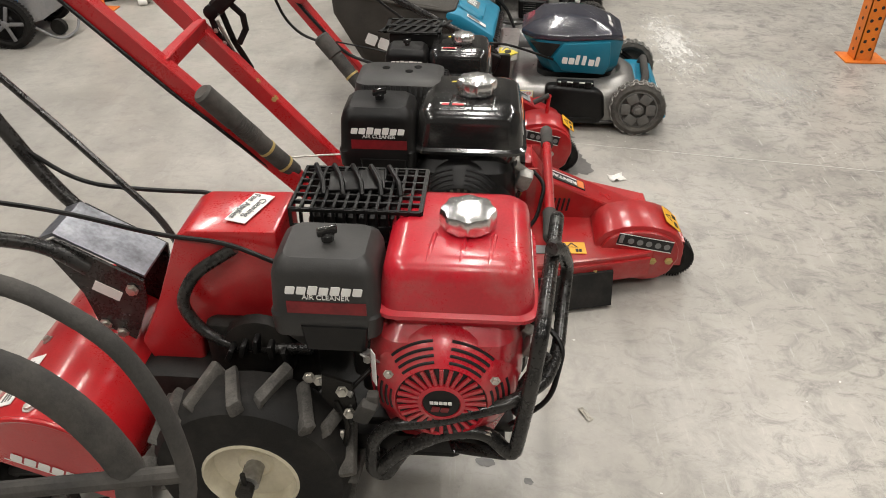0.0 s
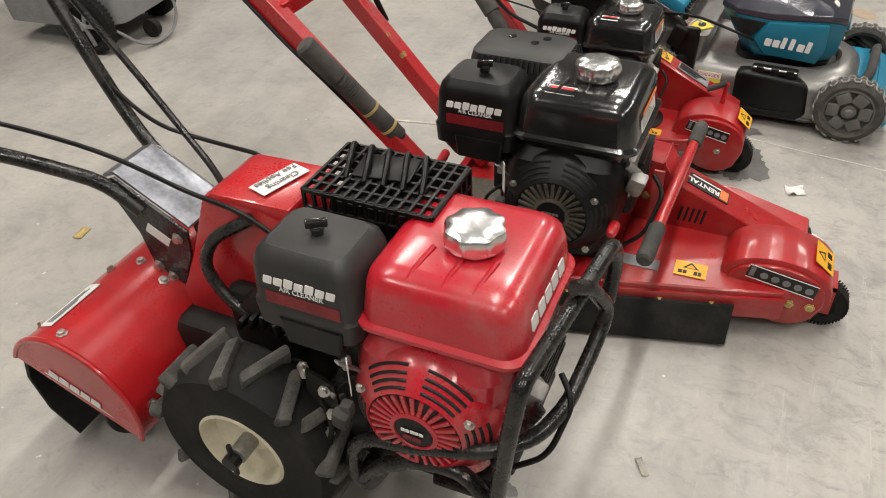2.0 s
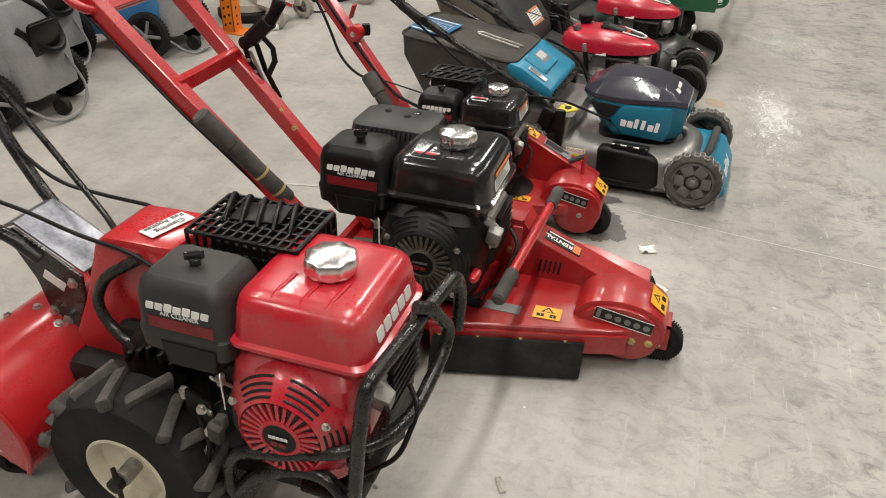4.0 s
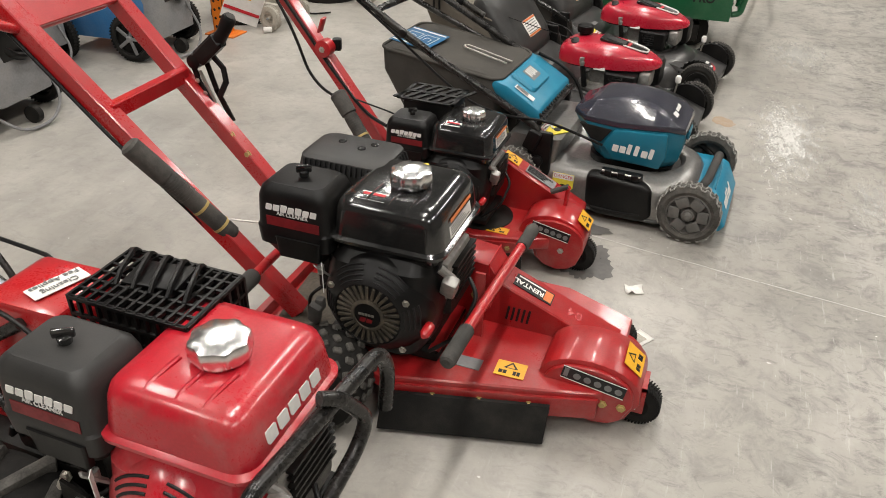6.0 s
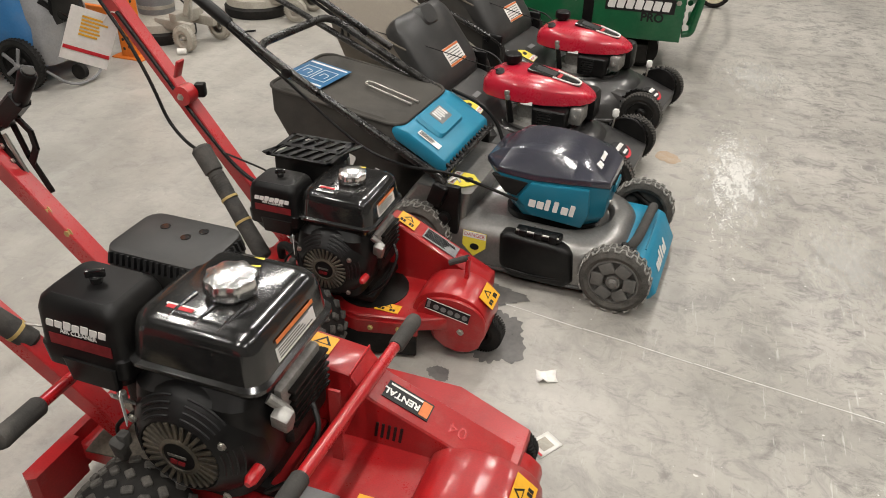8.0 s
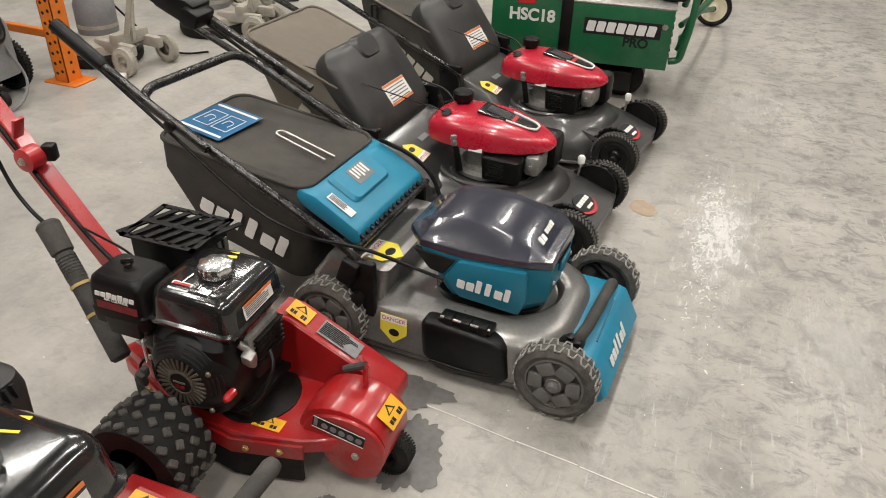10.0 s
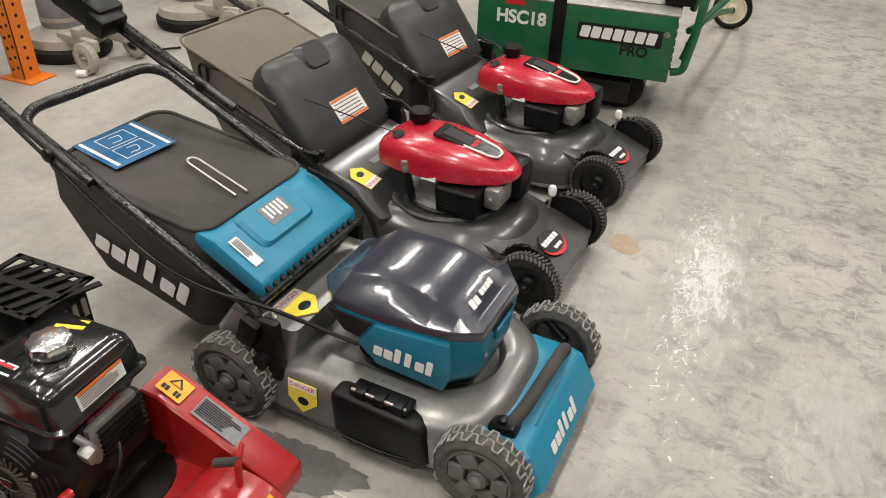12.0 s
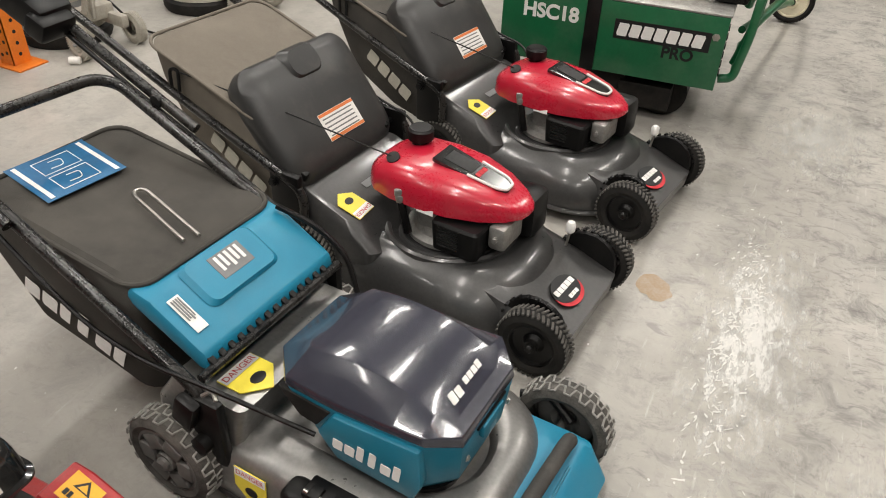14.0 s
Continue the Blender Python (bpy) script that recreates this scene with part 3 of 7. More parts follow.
    # fuel tank
    tk = part("fuel_tank", L([ring(0.02, 0.165, 0.095, 0.20, 0.22, 0.03), ring(0.02, 0.165, 0.140, 0.245, 0.255, 0.035), ring(0.02, 0.165, 0.147, 0.270, 0.280, 0.035), ring(0.02, 0.165, 0.154, 0.270, 0.280, 0.035),
                                ring(0.02, 0.165, 0.159, 0.254, 0.264, 0.035), ring(0.02, 0.165, 0.212, 0.242, 0.252, 0.036), ring(0.02, 0.165, 0.230, 0.232, 0.242, 0.036), ring(0.02, 0.165, 0.240, 0.212, 0.222, 0.034), ring(0.02, 0.165, 0.246, 0.175, 0.185, 0.03)]), tank_mat, owner)
    ribs = []
    for rx in (-0.030, 0.022, 0.068):
        ribs.append(tube([P(rx + 0.01, 0.13, 0.2455), P(rx + 0.004, 0.075, 0.2435), P(rx, 0.052, 0.234), P(rx - 0.002, 0.042, 0.205)], 0.005 * s, 0.01 * s, 8))
    part("tank_rib", join(*ribs), tank_mat, tk)
    rows = []
    for r, h in ((0.036, 0.246), (0.043, 0.250), (0.046, 0.256), (0.046, 0.272), (0.043, 0.280), (0.034, 0.284), (0.012, 0.2845)):
        rows.append([P(0.033 + (r + 0.0022 * math.cos(8 * 2 * math.pi * k / 72) * (1 if 0.25 < h < 0.283 and r > 0.04 else 0)) * math.cos(2 * math.pi * k / 72),
                       0.158 + (r + 0.0022 * math.cos(8 * 2 * math.pi * k / 72) * (1 if 0.25 < h < 0.283 and r > 0.04 else 0)) * math.sin(2 * math.pi * k / 72), h) for k in range(72)])
    part("fuel_cap", loft(rows), CHROME, tk, "scalloped chrome fuel cap")
    if marks:
        mark_row(tk, frame_on(P(0.143, 0.165, 0.187), (0, 1, 0), (-0.15, 0, 1)), 0.155 * s, 0.032 * s, "77777", WHITE, 0.001, 0.0)
    else:
        part("tank_label", plate(frame_on(P(0.1405, 0.165, 0.19), (0, 1, 0), (-0.2, 0, 1)), 0.13 * s, 0.048 * s, lift=0.002), WHITE, tk, "white and orange caution label")
        part("label_band", plate(frame_on(P(0.1405, 0.165, 0.207), (0, 1, 0), (-0.2, 0, 1)), 0.125 * s, 0.007 * s, lift=0.004), ORANGE_INK, tk)
        part("label_print", lines(frame_on(P(0.1405, 0.165, 0.185), (0, 1, 0), (-0.2, 0, 1)), 0.118 * s, 0.032 * s, 6, 0.004), GREY_INK, tk)
        part("tank_label", plate(frame_on(P(-0.02, 0.078, 0.2425), (1, 0, 0), (0, 1, 0.12)), 0.06 * s, 0.03 * s, lift=0.001), WHITE, tk)
        part("label_print", plate(frame_on(P(-0.02, 0.084, 0.2435), (1, 0, 0), (0, 1, 0.12)), 0.05 * s, 0.008 * s, lift=0.0025), RED_INK, tk)
        part("tank_label", plate(frame_on(P(0.0, 0.245, 0.2425), (1, 0.3, 0), (-0.3, 1, -0.1)), 0.07 * s, 0.035 * s, lift=0.001), LEMON, tk)
        mark_row(tk, frame_on(P(0.129, 0.165, 0.118), (0, 1, 0), (0.3, 0, 1)), 0.10 * s, 0.022 * s, "7777", RED_BAND, 0.004, 0.0)
    # air cleaner
    ac = part("air_cleaner", L([ring(-0.19, 0.09, 0.070, 0.12, 0.10, 0.02), ring(-0.19, 0.09, 0.105, 0.160, 0.130, 0.02), ring(-0.19, 0.09, 0.110, 0.178, 0.145, 0.022), ring(-0.19, 0.09, 0.150, 0.182, 0.150, 0.022), ring(-0.19, 0.09, 0.155, 0.176, 0.144, 0.022),
                                 ring(-0.19, 0.09, 0.222, 0.168, 0.138, 0.022), ring(-0.19, 0.09, 0.240, 0.158, 0.128, 0.024), ring(-0.19, 0.09, 0.252, 0.130, 0.102, 0.02)]), SHEEN_BLACK if marks else BLACK, owner, "moulded black plastic air cleaner cover")
    part("cover_step", L([ring(-0.175, 0.022, 0.085, 0.10, 0.016, 0.006), ring(-0.175, 0.020, 0.135, 0.11, 0.018, 0.006)]), BLACK, ac)
    part("wing_knob", join(lathe([(0.010 * s, 0), (0.012 * s, 0.012 * s), (0.006 * s, 0.014 * s)], pose(*P(-0.19, 0.09, 0.252)), 10), obox(P(-0.19, 0.09, 0.27), (0.034 * s, 0.008 * s, 0.016 * s), 0, 0, 30, 0.003)), BLACK_GLOSS, ac)
    fm = frame_on(P(-0.185, 0.0205, 0.206), (1, 0, 0), (0, 0.06, 1))
    mark_row(ac, fm, 0.125 * s, 0.021 * s, "6676766", WHITE, 0.001, 0.25)
    part("cover_words", words("AIR CLEANER", frame_on(P(-0.185, 0.0192, 0.190), (1, 0, 0), (0, 0.06, 1)), 0.0125 * s), WHITE, ac)
    part("cover_band", plate(frame_on(P(-0.185, 0.0185, 0.170), (1, 0, 0), (0, 0.06, 1)), 0.128 * s, 0.022 * s, 0.001, 0.0004), RED_BAND, ac)
    part("carburettor", join(B(-0.16, -0.09, 0.06, 0.16, -0.02, 0.07, 0.012), lathe([(0.022 * s, 0), (0.022 * s, 0.05 * s), (0.012 * s, 0.055 * s)], pose(*P(-0.13, 0.10, -0.07)), 14),
                             tube([P(-0.12, 0.05, 0.02), P(-0.16, 0.02, -0.01), P(-0.17, 0.03, -0.08)], 0.004 * s, 0.02)), GREASE, owner)
    part("throttle_lever", join(bar(P(-0.11, 0.03, 0.05), P(-0.13, 0.0, 0.09), 0.014 * s, 0.004 * s), lathe([(0.008 * s, 0), (0.008 * s, 0.02 * s)], pose(*P(-0.125, 0.02, 0.06)), 8)), ALLOY, owner)
    part("intake_pipe", B(-0.12, -0.07, 0.05, 0.13, 0.07, 0.12, 0.015), shroud if marks else GREASE, owner)
    part("cylinder_head", join(B(0.09, 0.145, 0.10, 0.25, 0.00, 0.10, 0.012), tube([P(0.13, 0.08, 0.10), P(0.165, 0.09, 0.07), P(0.150, 0.10, 0.02)], 0.010 * s, 0.02), obox(P(0.155, 0.08, 0.06), (0.035 * s, 0.03 * s, 0.05 * s), 20, 15, 0, 0.006)), ALLOY, owner)
    for k in range(6):
        part("cooling_fin", B(0.10, 0.158, 0.12, 0.25, 0.0 + k * 0.016, 0.005 + k * 0.016), GREASE, owner)
    part("spark_lead", tube([P(0.18, 0.14, 0.05), P(0.21, 0.11, 0.03), P(0.19, 0.06, -0.05), P(0.12, 0.05, -0.11)], 0.005 * s, 0.03), BLACK, owner)
    part("engine_switch", join(lathe([(0.012 * s, 0), (0.012 * s, 0.03 * s), (0.006 * s, 0.04 * s)], facing_y(*P(0.13, 0.03, -0.02)), 10)), BLACK if marks else RED, owner)
    for px, pz in ((0.088, 0.052), (-0.088, 0.055), (0.08, -0.075), (-0.085, -0.075)):
        part("cover_bolt", bolt(P(px, -0.004, pz), (0, -1, 0), 0.006 * s, 0.006 * s), STEEL, rec)
    # pull handle of the starter
    part("starter_grip", join(obox(P(-0.13, -0.01, -0.03), (0.030 * s, 0.022 * s, 0.075 * s), 20, 20, 0, 0.008), obox(P(-0.115, -0.01, 0.0), (0.02 * s, 0.02 * s, 0.03 * s), 0, 0, 0, 0.005)), GRIP, owner)
    # muffler
    mx0, mx1, my0, my1, mz0, mz1 = -0.275, -0.05, 0.185, 0.335, 0.115, 0.250
    part("muffler", B(mx0 + 0.02, mx1 - 0.02, my0 + 0.02, my1 - 0.02, mz0 - 0.03, mz1 - 0.025, 0.02), GREASE, owner)
    if muffler == "cage":
        wires = []
        for k in range(13):
            x = mx0 + (mx1 - mx0) * k / 12
            wires.append(B(x - 0.0025, x + 0.0025, my0, my1, mz1 - 0.004, mz1 + 0.004))
            wires.append(B(x - 0.0025, x + 0.0025, my0 - 0.004, my0 + 0.002, mz0 + 0.04, mz1 + 0.004))
        for k in range(7):
            y = my0 + (my1 - my0) * k / 6
            wires.append(B(mx0, mx1, y - 0.0025, y + 0.0025, mz1 - 0.004, mz1 + 0.003))
        for k in range(4):
            z = mz0 + 0.04 + (mz1 - mz0 - 0.04) * k / 3
            wires.append(B(mx0, mx1, my0 - 0.005, my0, z - 0.003, z + 0.003))
            wires.append(B(mx1, mx1 + 0.005, my0, my1, z - 0.003, z + 0.003))
        for k in range(8):
            y = my0 + (my1 - my0) * k / 7
            wires.append(B(mx1, mx1 + 0.005, y - 0.003, y + 0.003, mz0 + 0.04, mz1))
        for k in range(5):
            x = mx0 + 0.05 + k * 0.034
            wires.append(tube([P(x, my0 + 0.05, mz1 + 0.002), P(x - 0.004, my0 + 0.07, mz1 + 0.016), P(x - 0.03, my1 - 0.015, mz1 + 0.016), P(x - 0.034, my1, mz1)], 0.005 * s, 0.01, 6))
        cage = part("muffler_guard", B(mx0, mx1, my1 - 0.006, my1, mz0 + 0.04, mz1, 0.002), BLACK, owner, "black slatted heat guard", 20)
        for wb in wires:
            part("guard_bar", wb, BLACK, cage)
        part("guard_plate", obox(P((mx0 + mx1) / 2 - 0.01, (my0 + my1) / 2 + 0.02, mz1 + 0.006), (0.10 * s, 0.07 * s, 0.005), 0, 0, 8, 0.002), BLACK, owner)
    elif muffler == "box":
        g = part("muffler_guard", L([ring(-0.16, 0.265, mz0, 0.21, 0.15, 0.025), ring(-0.16, 0.265, mz1 - 0.03, 0.222, 0.160, 0.03), ring(-0.16, 0.265, mz1 - 0.006, 0.212, 0.150, 0.03), ring(-0.16, 0.265, mz1, 0.19, 0.13, 0.03)]), SHEEN_BLACK, owner, "black pressed steel heat guard")
        sl = [obox(P(mx0 + 0.03 + k * 0.013, my0 - 0.0005, mz1 - 0.018), (0.005 * s, 0.01, 0.022 * s), -20) for k in range(14)]
        sl += [obox(P(-0.046, my0 + 0.02 + k * 0.013, mz1 - 0.018), (0.01, 0.005 * s, 0.022 * s), 0, -20) for k in range(9)]
        for b_ in sl:
            part("guard_slot", b_, BLACK_INK, g)
        for x, y in ((-0.20, 0.29), (-0.14, 0.27), (-0.12, 0.30)):
            part("guard_hole", lathe([(0.010 * s, 0), (0.010 * s, 0.002), (0.004 * s, 0.0022)], pose(*P(x, y, mz1 - 0.0005)), 10), BLACK_GLOSS, g)
    else:
        top = []
        z = mz1 + 0.015
        x0, x1, y0, y1 = -0.30, -0.06, 0.19, 0.38
        top += [B(x0, x1, y0, y0 + 0.016, z, z + 0.005), B(x0, x1, y1 - 0.016, y1, z, z + 0.005), B(x0, x0 + 0.016, y0, y1, z, z + 0.005), B(x1 - 0.016, x1, y0, y1, z, z + 0.005)]
        for k in range(6):
            xa = x0 + 0.015 + k * 0.042
            top.append(bar(P(xa - 0.03, y0 + 0.01, z + 0.0025), P(xa + 0.045, y1 - 0.01, z + 0.0025), 0.018 * s, 0.005 * s, 0))
        top.append(B(x0 + 0.01, x1 - 0.01, y0 + 0.085, y0 + 0.105, z, z + 0.006))
        hsd = part("heat_shield", top[0], BLACK, owner, "flat black heat shield with slanted slots")
        for b_ in top[1:]:
            part("shield_slat", b_, BLACK, hsd)
        mg = part("muffler_guard", B(x0 + 0.02, x1 - 0.01, y0 + 0.012, y1 - 0.02, mz0, z - 0.004, 0.010), BLACK, owner)
        for k in range(5):
            part("guard_slot", B(x1 - 0.013, x1 - 0.006, y0 + 0.03 + k * 0.028, y0 + 0.044 + k * 0.028, mz1 - 0.07, mz1 - 0.02), STEEL, mg)
    return tk


# ---- rear-tine tiller ----
def rear_tine_tiller():
    t = thing("tiller", 0.0, 1.42, "red petrol rear-tine tiller with lugged tyres and cream rims", "tiller")
    engine(t, 0.185, 1.245, 0.395, 1.0, RED_TANK, RED_TANK, RED_TANK, "cage", True)
    part("engine_bed", join(box(-0.20, 0.30, 1.30, 1.54, 0.19, 0.235, 0.008), box(-0.12, 0.22, 1.36, 1.50, 0.10, 0.20, 0.02)), GREASE, t)
    part("gearbox", join(box(-0.42, -0.10, 1.36, 1.48, 0.13, 0.30, 0.03), lathe([(0.07, -0.1), (0.07, 0.1)], facing_y(-0.16, 1.42, 0.19), 18)), GREASE, t)
    part("belt_cover", prism([(-0.115, 0.605), (-0.275, 0.60), (-0.30, 0.585), (-0.36, 0.44), (-0.415, 0.335), (-0.37, 0.20), (-0.30, 0.22), (-0.29, 0.36), (-0.115, 0.38)], "y", 1.415, 1.56, 0.008), RED, t, "red sheet steel belt cover")
    fm = frame_on((-0.180, 1.487, 0.604), (-0.30, -0.95, 0), (0.95, -0.30, 0.03))
    lab = part("cover_label", plate(fm, 0.10, 0.043, lift=0.003), WHITE, t, "white sticker lettered Cleaning Fee Applies")
    fm2 = frame_on((-0.180, 1.487, 0.6095), (-0.30, -0.95, 0), (0.95, -0.30, 0.03))
    part("label_words", join(words("Cleaning", fm2 @ Matrix.Translation((0, 0.010, 0)), 0.019), words("Fee Applies", fm2 @ Matrix.Translation((0, -0.011, 0)), 0.019)), GREY_INK, lab)
    part("inner_cover", join(box(-0.27, -0.06, 1.375, 1.42, 0.24, 0.42, 0.02), lathe([(0.075, 0), (0.07, 0.02), (0.03, 0.03), (0, 0.03)], facing_y(-0.16, 1.385, 0.37), 20)), GREASE, t)
    for k in range(5):
        part("casting_rib", obox((-0.21 + k * 0.026, 1.35, 0.405 - abs(k - 2) * 0.012), (0.010, 0.03, 0.030), 0, 25 - k * 10, 0, 0.003), BLACK, t)
    part("side_handle", tube([(-0.19, 1.405, 0.575), (-0.265, 1.385, 0.53), (-0.300, 1.38, 0.465), (-0.272, 1.375, 0.412), (-0.221, 1.37, 0.380), (-0.12, 1.36, 0.385), (-0.06, 1.36, 0.39)], 0.0115, 0.03, 12), BLACK_TUBE, t)
    part("carburettor_bracket", join(prism([(-0.02, 0.42), (0.03, 0.40), (0.035, 0.34), (0.0, 0.33), (-0.025, 0.37)], "y", 1.262, 1.268), tube([(0.0, 1.262, 0.36), (0.02, 1.255, 0.31), (0.01, 1.25, 0.26)], 0.005, 0.02, 8)), GREASE, t)
    for x, y, z in ((0.012, 1.26, 0.385), (0.022, 1.258, 0.335), (-0.03, 1.275, 0.395), (0.005, 1.262, 0.275), (-0.055, 1.30, 0.375)):
        part("bracket_bolt", bolt((x, y, z), (0.2, -1, 0.3), 0.0075, 0.009), STEEL, t)
    part("choke_arm", bar((-0.03, 1.268, 0.40), (0.03, 1.262, 0.375), 0.004, 0.016), ALLOY, t)
    part("engine_frame", bar((-0.36, 1.40, 0.22), (-0.05, 1.40, 0.21), 0.02, 0.05), BLACK_TUBE, t)
    part("frame_bracket", bar((0.24, 1.34, 0.20), (0.30, 1.50, 0.20), 0.03, 0.02), BLACK_TUBE, t)
    # tine hood
    cx, cz, r, tl = -0.54, 0.19, 0.15, radians(-25)
    arc = [(cx + r * math.cos(a + tl), cz + r * math.sin(a + tl)) for a in [math.pi * k / 20 for k in range(21)]]
    inner = [(cx + (r - 0.006) * math.cos(a + tl), cz + (r - 0.006) * math.sin(a + tl)) for a in [math.pi * k / 20 for k in range(20, -1, -1)]]
    hood = part("tine_hood", prism(arc + inner, "y", 1.205, 1.66), RED, t, "rounded red sheet steel tine hood")
    part("hood_end", prism(arc, "y", 1.197, 1.206, 0.002, 1), RED, hood)
    part("hood_end", prism(arc, "y", 1.659, 1.668, 0.002, 1), RED, hood)
    part("hood_lip", tube([(x, 1.199, z) for x, z in arc], 0.006, seg=8), RED, hood)
    part("hood_mark", plate(frame_on((-0.53, 1.1965, 0.205), (0.90, 0, -0.42), (0.42, 0, 0.9)), 0.16, 0.002, 0.0006), WHITE, hood, "worn pale decal line")
    mark_row(hood, frame_on((-0.53, 1.1965, 0.222), (0.90, 0, -0.42), (0.42, 0, 0.9)), 0.125, 0.022, "77777", WHITE, 0.001, 0.0)
    part("hood_label", plate(frame_on((cx + 0.1525 * math.cos(radians(112)), 1.30, cz + 0.1525 * math.sin(radians(112))), (0, 1, 0), (math.sin(radians(112)), 0, -math.cos(radians(112)))), 0.13, 0.035), WHITE, hood)
    part("label_print", lines(frame_on((cx + 0.1545 * math.cos(radians(112)), 1.30, cz + 0.1545 * math.sin(radians(112))), (0, 1, 0), (math.sin(radians(112)), 0, -math.cos(radians(112)))), 0.11, 0.022, 3), GREY_INK, hood)
    for a, y in ((94, 1.45), (4, 1.445), (2, 1.24), (72, 1.46), (66, 1.43), (90, 1.225), (118, 1.42), (128, 1.25), (5, 1.47)):
        a = radians(a)
        part("hood_bolt", bolt((cx + r * math.cos(a), y, cz + r * math.sin(a)), (math.cos(a), 0, math.sin(a)), 0.0075, 0.008), STEEL, hood)
    part("drag_flap", prism([(-0.672, 0.255), (-0.70, 0.17), (-0.68, 0.08), (-0.62, 0.025), (-0.615, 0.03), (-0.672, 0.085), (-0.69, 0.17), (-0.664, 0.25)], "y", 1.21, 1.655), RUBBER, t)
    tines = []
    for k in range(6):
        y = 1.24 + k * 0.075
        for j in range(4):
            a = j * math.pi / 2 + k * 0.5
            tines.append(tube([(cx, y, cz - 0.03), (cx + 0.10 * math.cos(a), y, cz - 0.04 + 0.10 * math.sin(a)), (cx + 0.13 * math.cos(a + 0.35), y + 0.03, cz - 0.04 + 0.13 * math.sin(a + 0.35))], 0.011, 0.02, 6))
    part("tine_rotor", join(tube([(cx, 1.22, cz - 0.03), (cx, 1.65, cz - 0.03)], 0.025), *tines), GREASE, t)
    # handle mast
    part("mast_bracket", join(prism([(-0.55, 0.545), (-0.40, 0.455), (-0.405, 0.40), (-0.45, 0.30), (-0.505, 0.30), (-0.525, 0.42), (-0.58, 0.53)], "y", 1.452, 1.459), prism([(-0.55, 0.545), (-0.40, 0.455), (-0.405, 0.40), (-0.45, 0.30), (-0.505, 0.30), (-0.525, 0.42), (-0.58, 0.53)], "y", 1.578, 1.585)), BLACK_TUBE, t)
    part("mast_plate", prism([(-0.585, 0.540), (-0.555, 0.552), (-0.40, 0.462), (-0.40, 0.457), (-0.555, 0.545), (-0.585, 0.532)], "y", 1.462, 1.576), mat("worn_mast_steel", (0.30, 0.31, 0.34), (0.16, 0.16, 0.18), 0.34, metal=0.8, scale=16), t, "worn bright steel mast plate")
    part("mast_label", plate(frame_on((-0.475, 1.451, 0.43), (0.86, 0, -0.5), (0.5, 0, 0.86)), 0.055, 0.024), WHITE, t)
    for x, z in ((-0.425, 0.435), (-0.47, 0.325), (-0.50, 0.345)):
        part("mast_bolt", bolt((x, 1.451, z), (0, -1, 0), 0.009, 0.009), STEEL, t)
    part("handlebar", tube([(-0.50, 1.585, 0.47), (-0.575, 1.588, 0.53), (-0.64, 1.60, 0.615), (-0.70, 1.61, 0.72), (-0.82, 1.64, 0.92), (-1.05, 1.70, 1.02)], 0.0145, 0.06, 12), BLACK_TUBE, t)
    part("handlebar", tube([(-0.50, 1.452, 0.48), (-0.56, 1.44, 0.54), (-0.68, 1.38, 0.60), (-0.86, 1.30, 0.66), (-1.15, 1.20, 0.80)], 0.0145, 0.06, 12), BLACK_TUBE, t)
    part("shift_rod", tube([(-0.35, 1.55, 0.44), (-0.39, 1.56, 0.53), (-0.55, 1.585, 0.70), (-0.70, 1.60, 0.86)], 0.007, 0.04, 8), BLACK_TUBE, t)
    part("rod_tip", lathe([(0.010, 0), (0.012, 0.03), (0.006, 0.045)], look((-0.70, 1.60, 0.86), (-0.55, 1.585, 0.70)), 10), mat("red_plastic_tip", (0.7, 0.05, 0.03), rough=0.4), t)
    part("control_cable", tube([(-1.0, 1.26, 0.70), (-0.80, 1.31, 0.72), (-0.66, 1.36, 0.69), (-0.50, 1.42, 0.63), (-0.33, 1.42, 0.585), (-0.20, 1.40, 0.59), (-0.10, 1.38, 0.56)], 0.0045, 0.1, 8), BLACK, t)
    part("control_cable", tube([(-0.66, 1.60, 0.66), (-0.56, 1.60, 0.58), (-0.42, 1.60, 0.57), (-0.28, 1.57, 0.588), (-0.24, 1.55, 0.56)], 0.0045, 0.06, 8), BLACK, t)
    # front guard
    part("front_guard", tube([(0.385, 1.60, 0.42), (0.388, 1.612, 0.50), (0.385, 1.585, 0.560), (0.342, 1.255, 0.545), (0.332, 1.238, 0.44), (0.313, 1.240, 0.262), (0.262, 1.245, 0.322), (0.19, 1.245, 0.314), (0.113, 1.245, 0.262), (0.057, 1.248, 0.185), (0.07, 1.34, 0.19)], 0.0135, 0.030, 12), BLACK_TUBE, t, "scratched black tubular front guard")
    part("front_guard", tube([(0.362, 1.425, 0.585), (0.382, 1.450, 0.572), (0.404, 1.497, 0.499), (0.398, 1.465, 0.455), (0.385, 1.36, 0.410), (0.360, 1.290, 0.402), (0.300, 1.245, 0.392), (0.258, 1.242, 0.377), (0.163, 1.242, 0.341), (0.100, 1.242, 0.331), (0.064, 1.242, 0.292), (0.057, 1.244, 0.205), (0.082, 1.246, 0.188), (0.124, 1.250, 0.268)], 0.0125, 0.026, 12), BLACK_TUBE, t)
    part("guard_brace", join(bar((0.20, 1.26, 0.26), (0.30, 1.30, 0.20), 0.03, 0.008), bar((0.36, 1.30, 0.46), (0.30, 1.33, 0.30), 0.008, 0.02)), BLACK_TUBE, t)
    tyre(t, -0.160, 1.205, 0.200, 0.182, 0.115, 0.090, "agri", RUBBER, LUG, CREAM, ALLOY)
    tyre(t, -0.160, 1.665, 0.200, 0.182, 0.115, 0.090, "agri", RUBBER, LUG, CREAM, ALLOY, out=1)
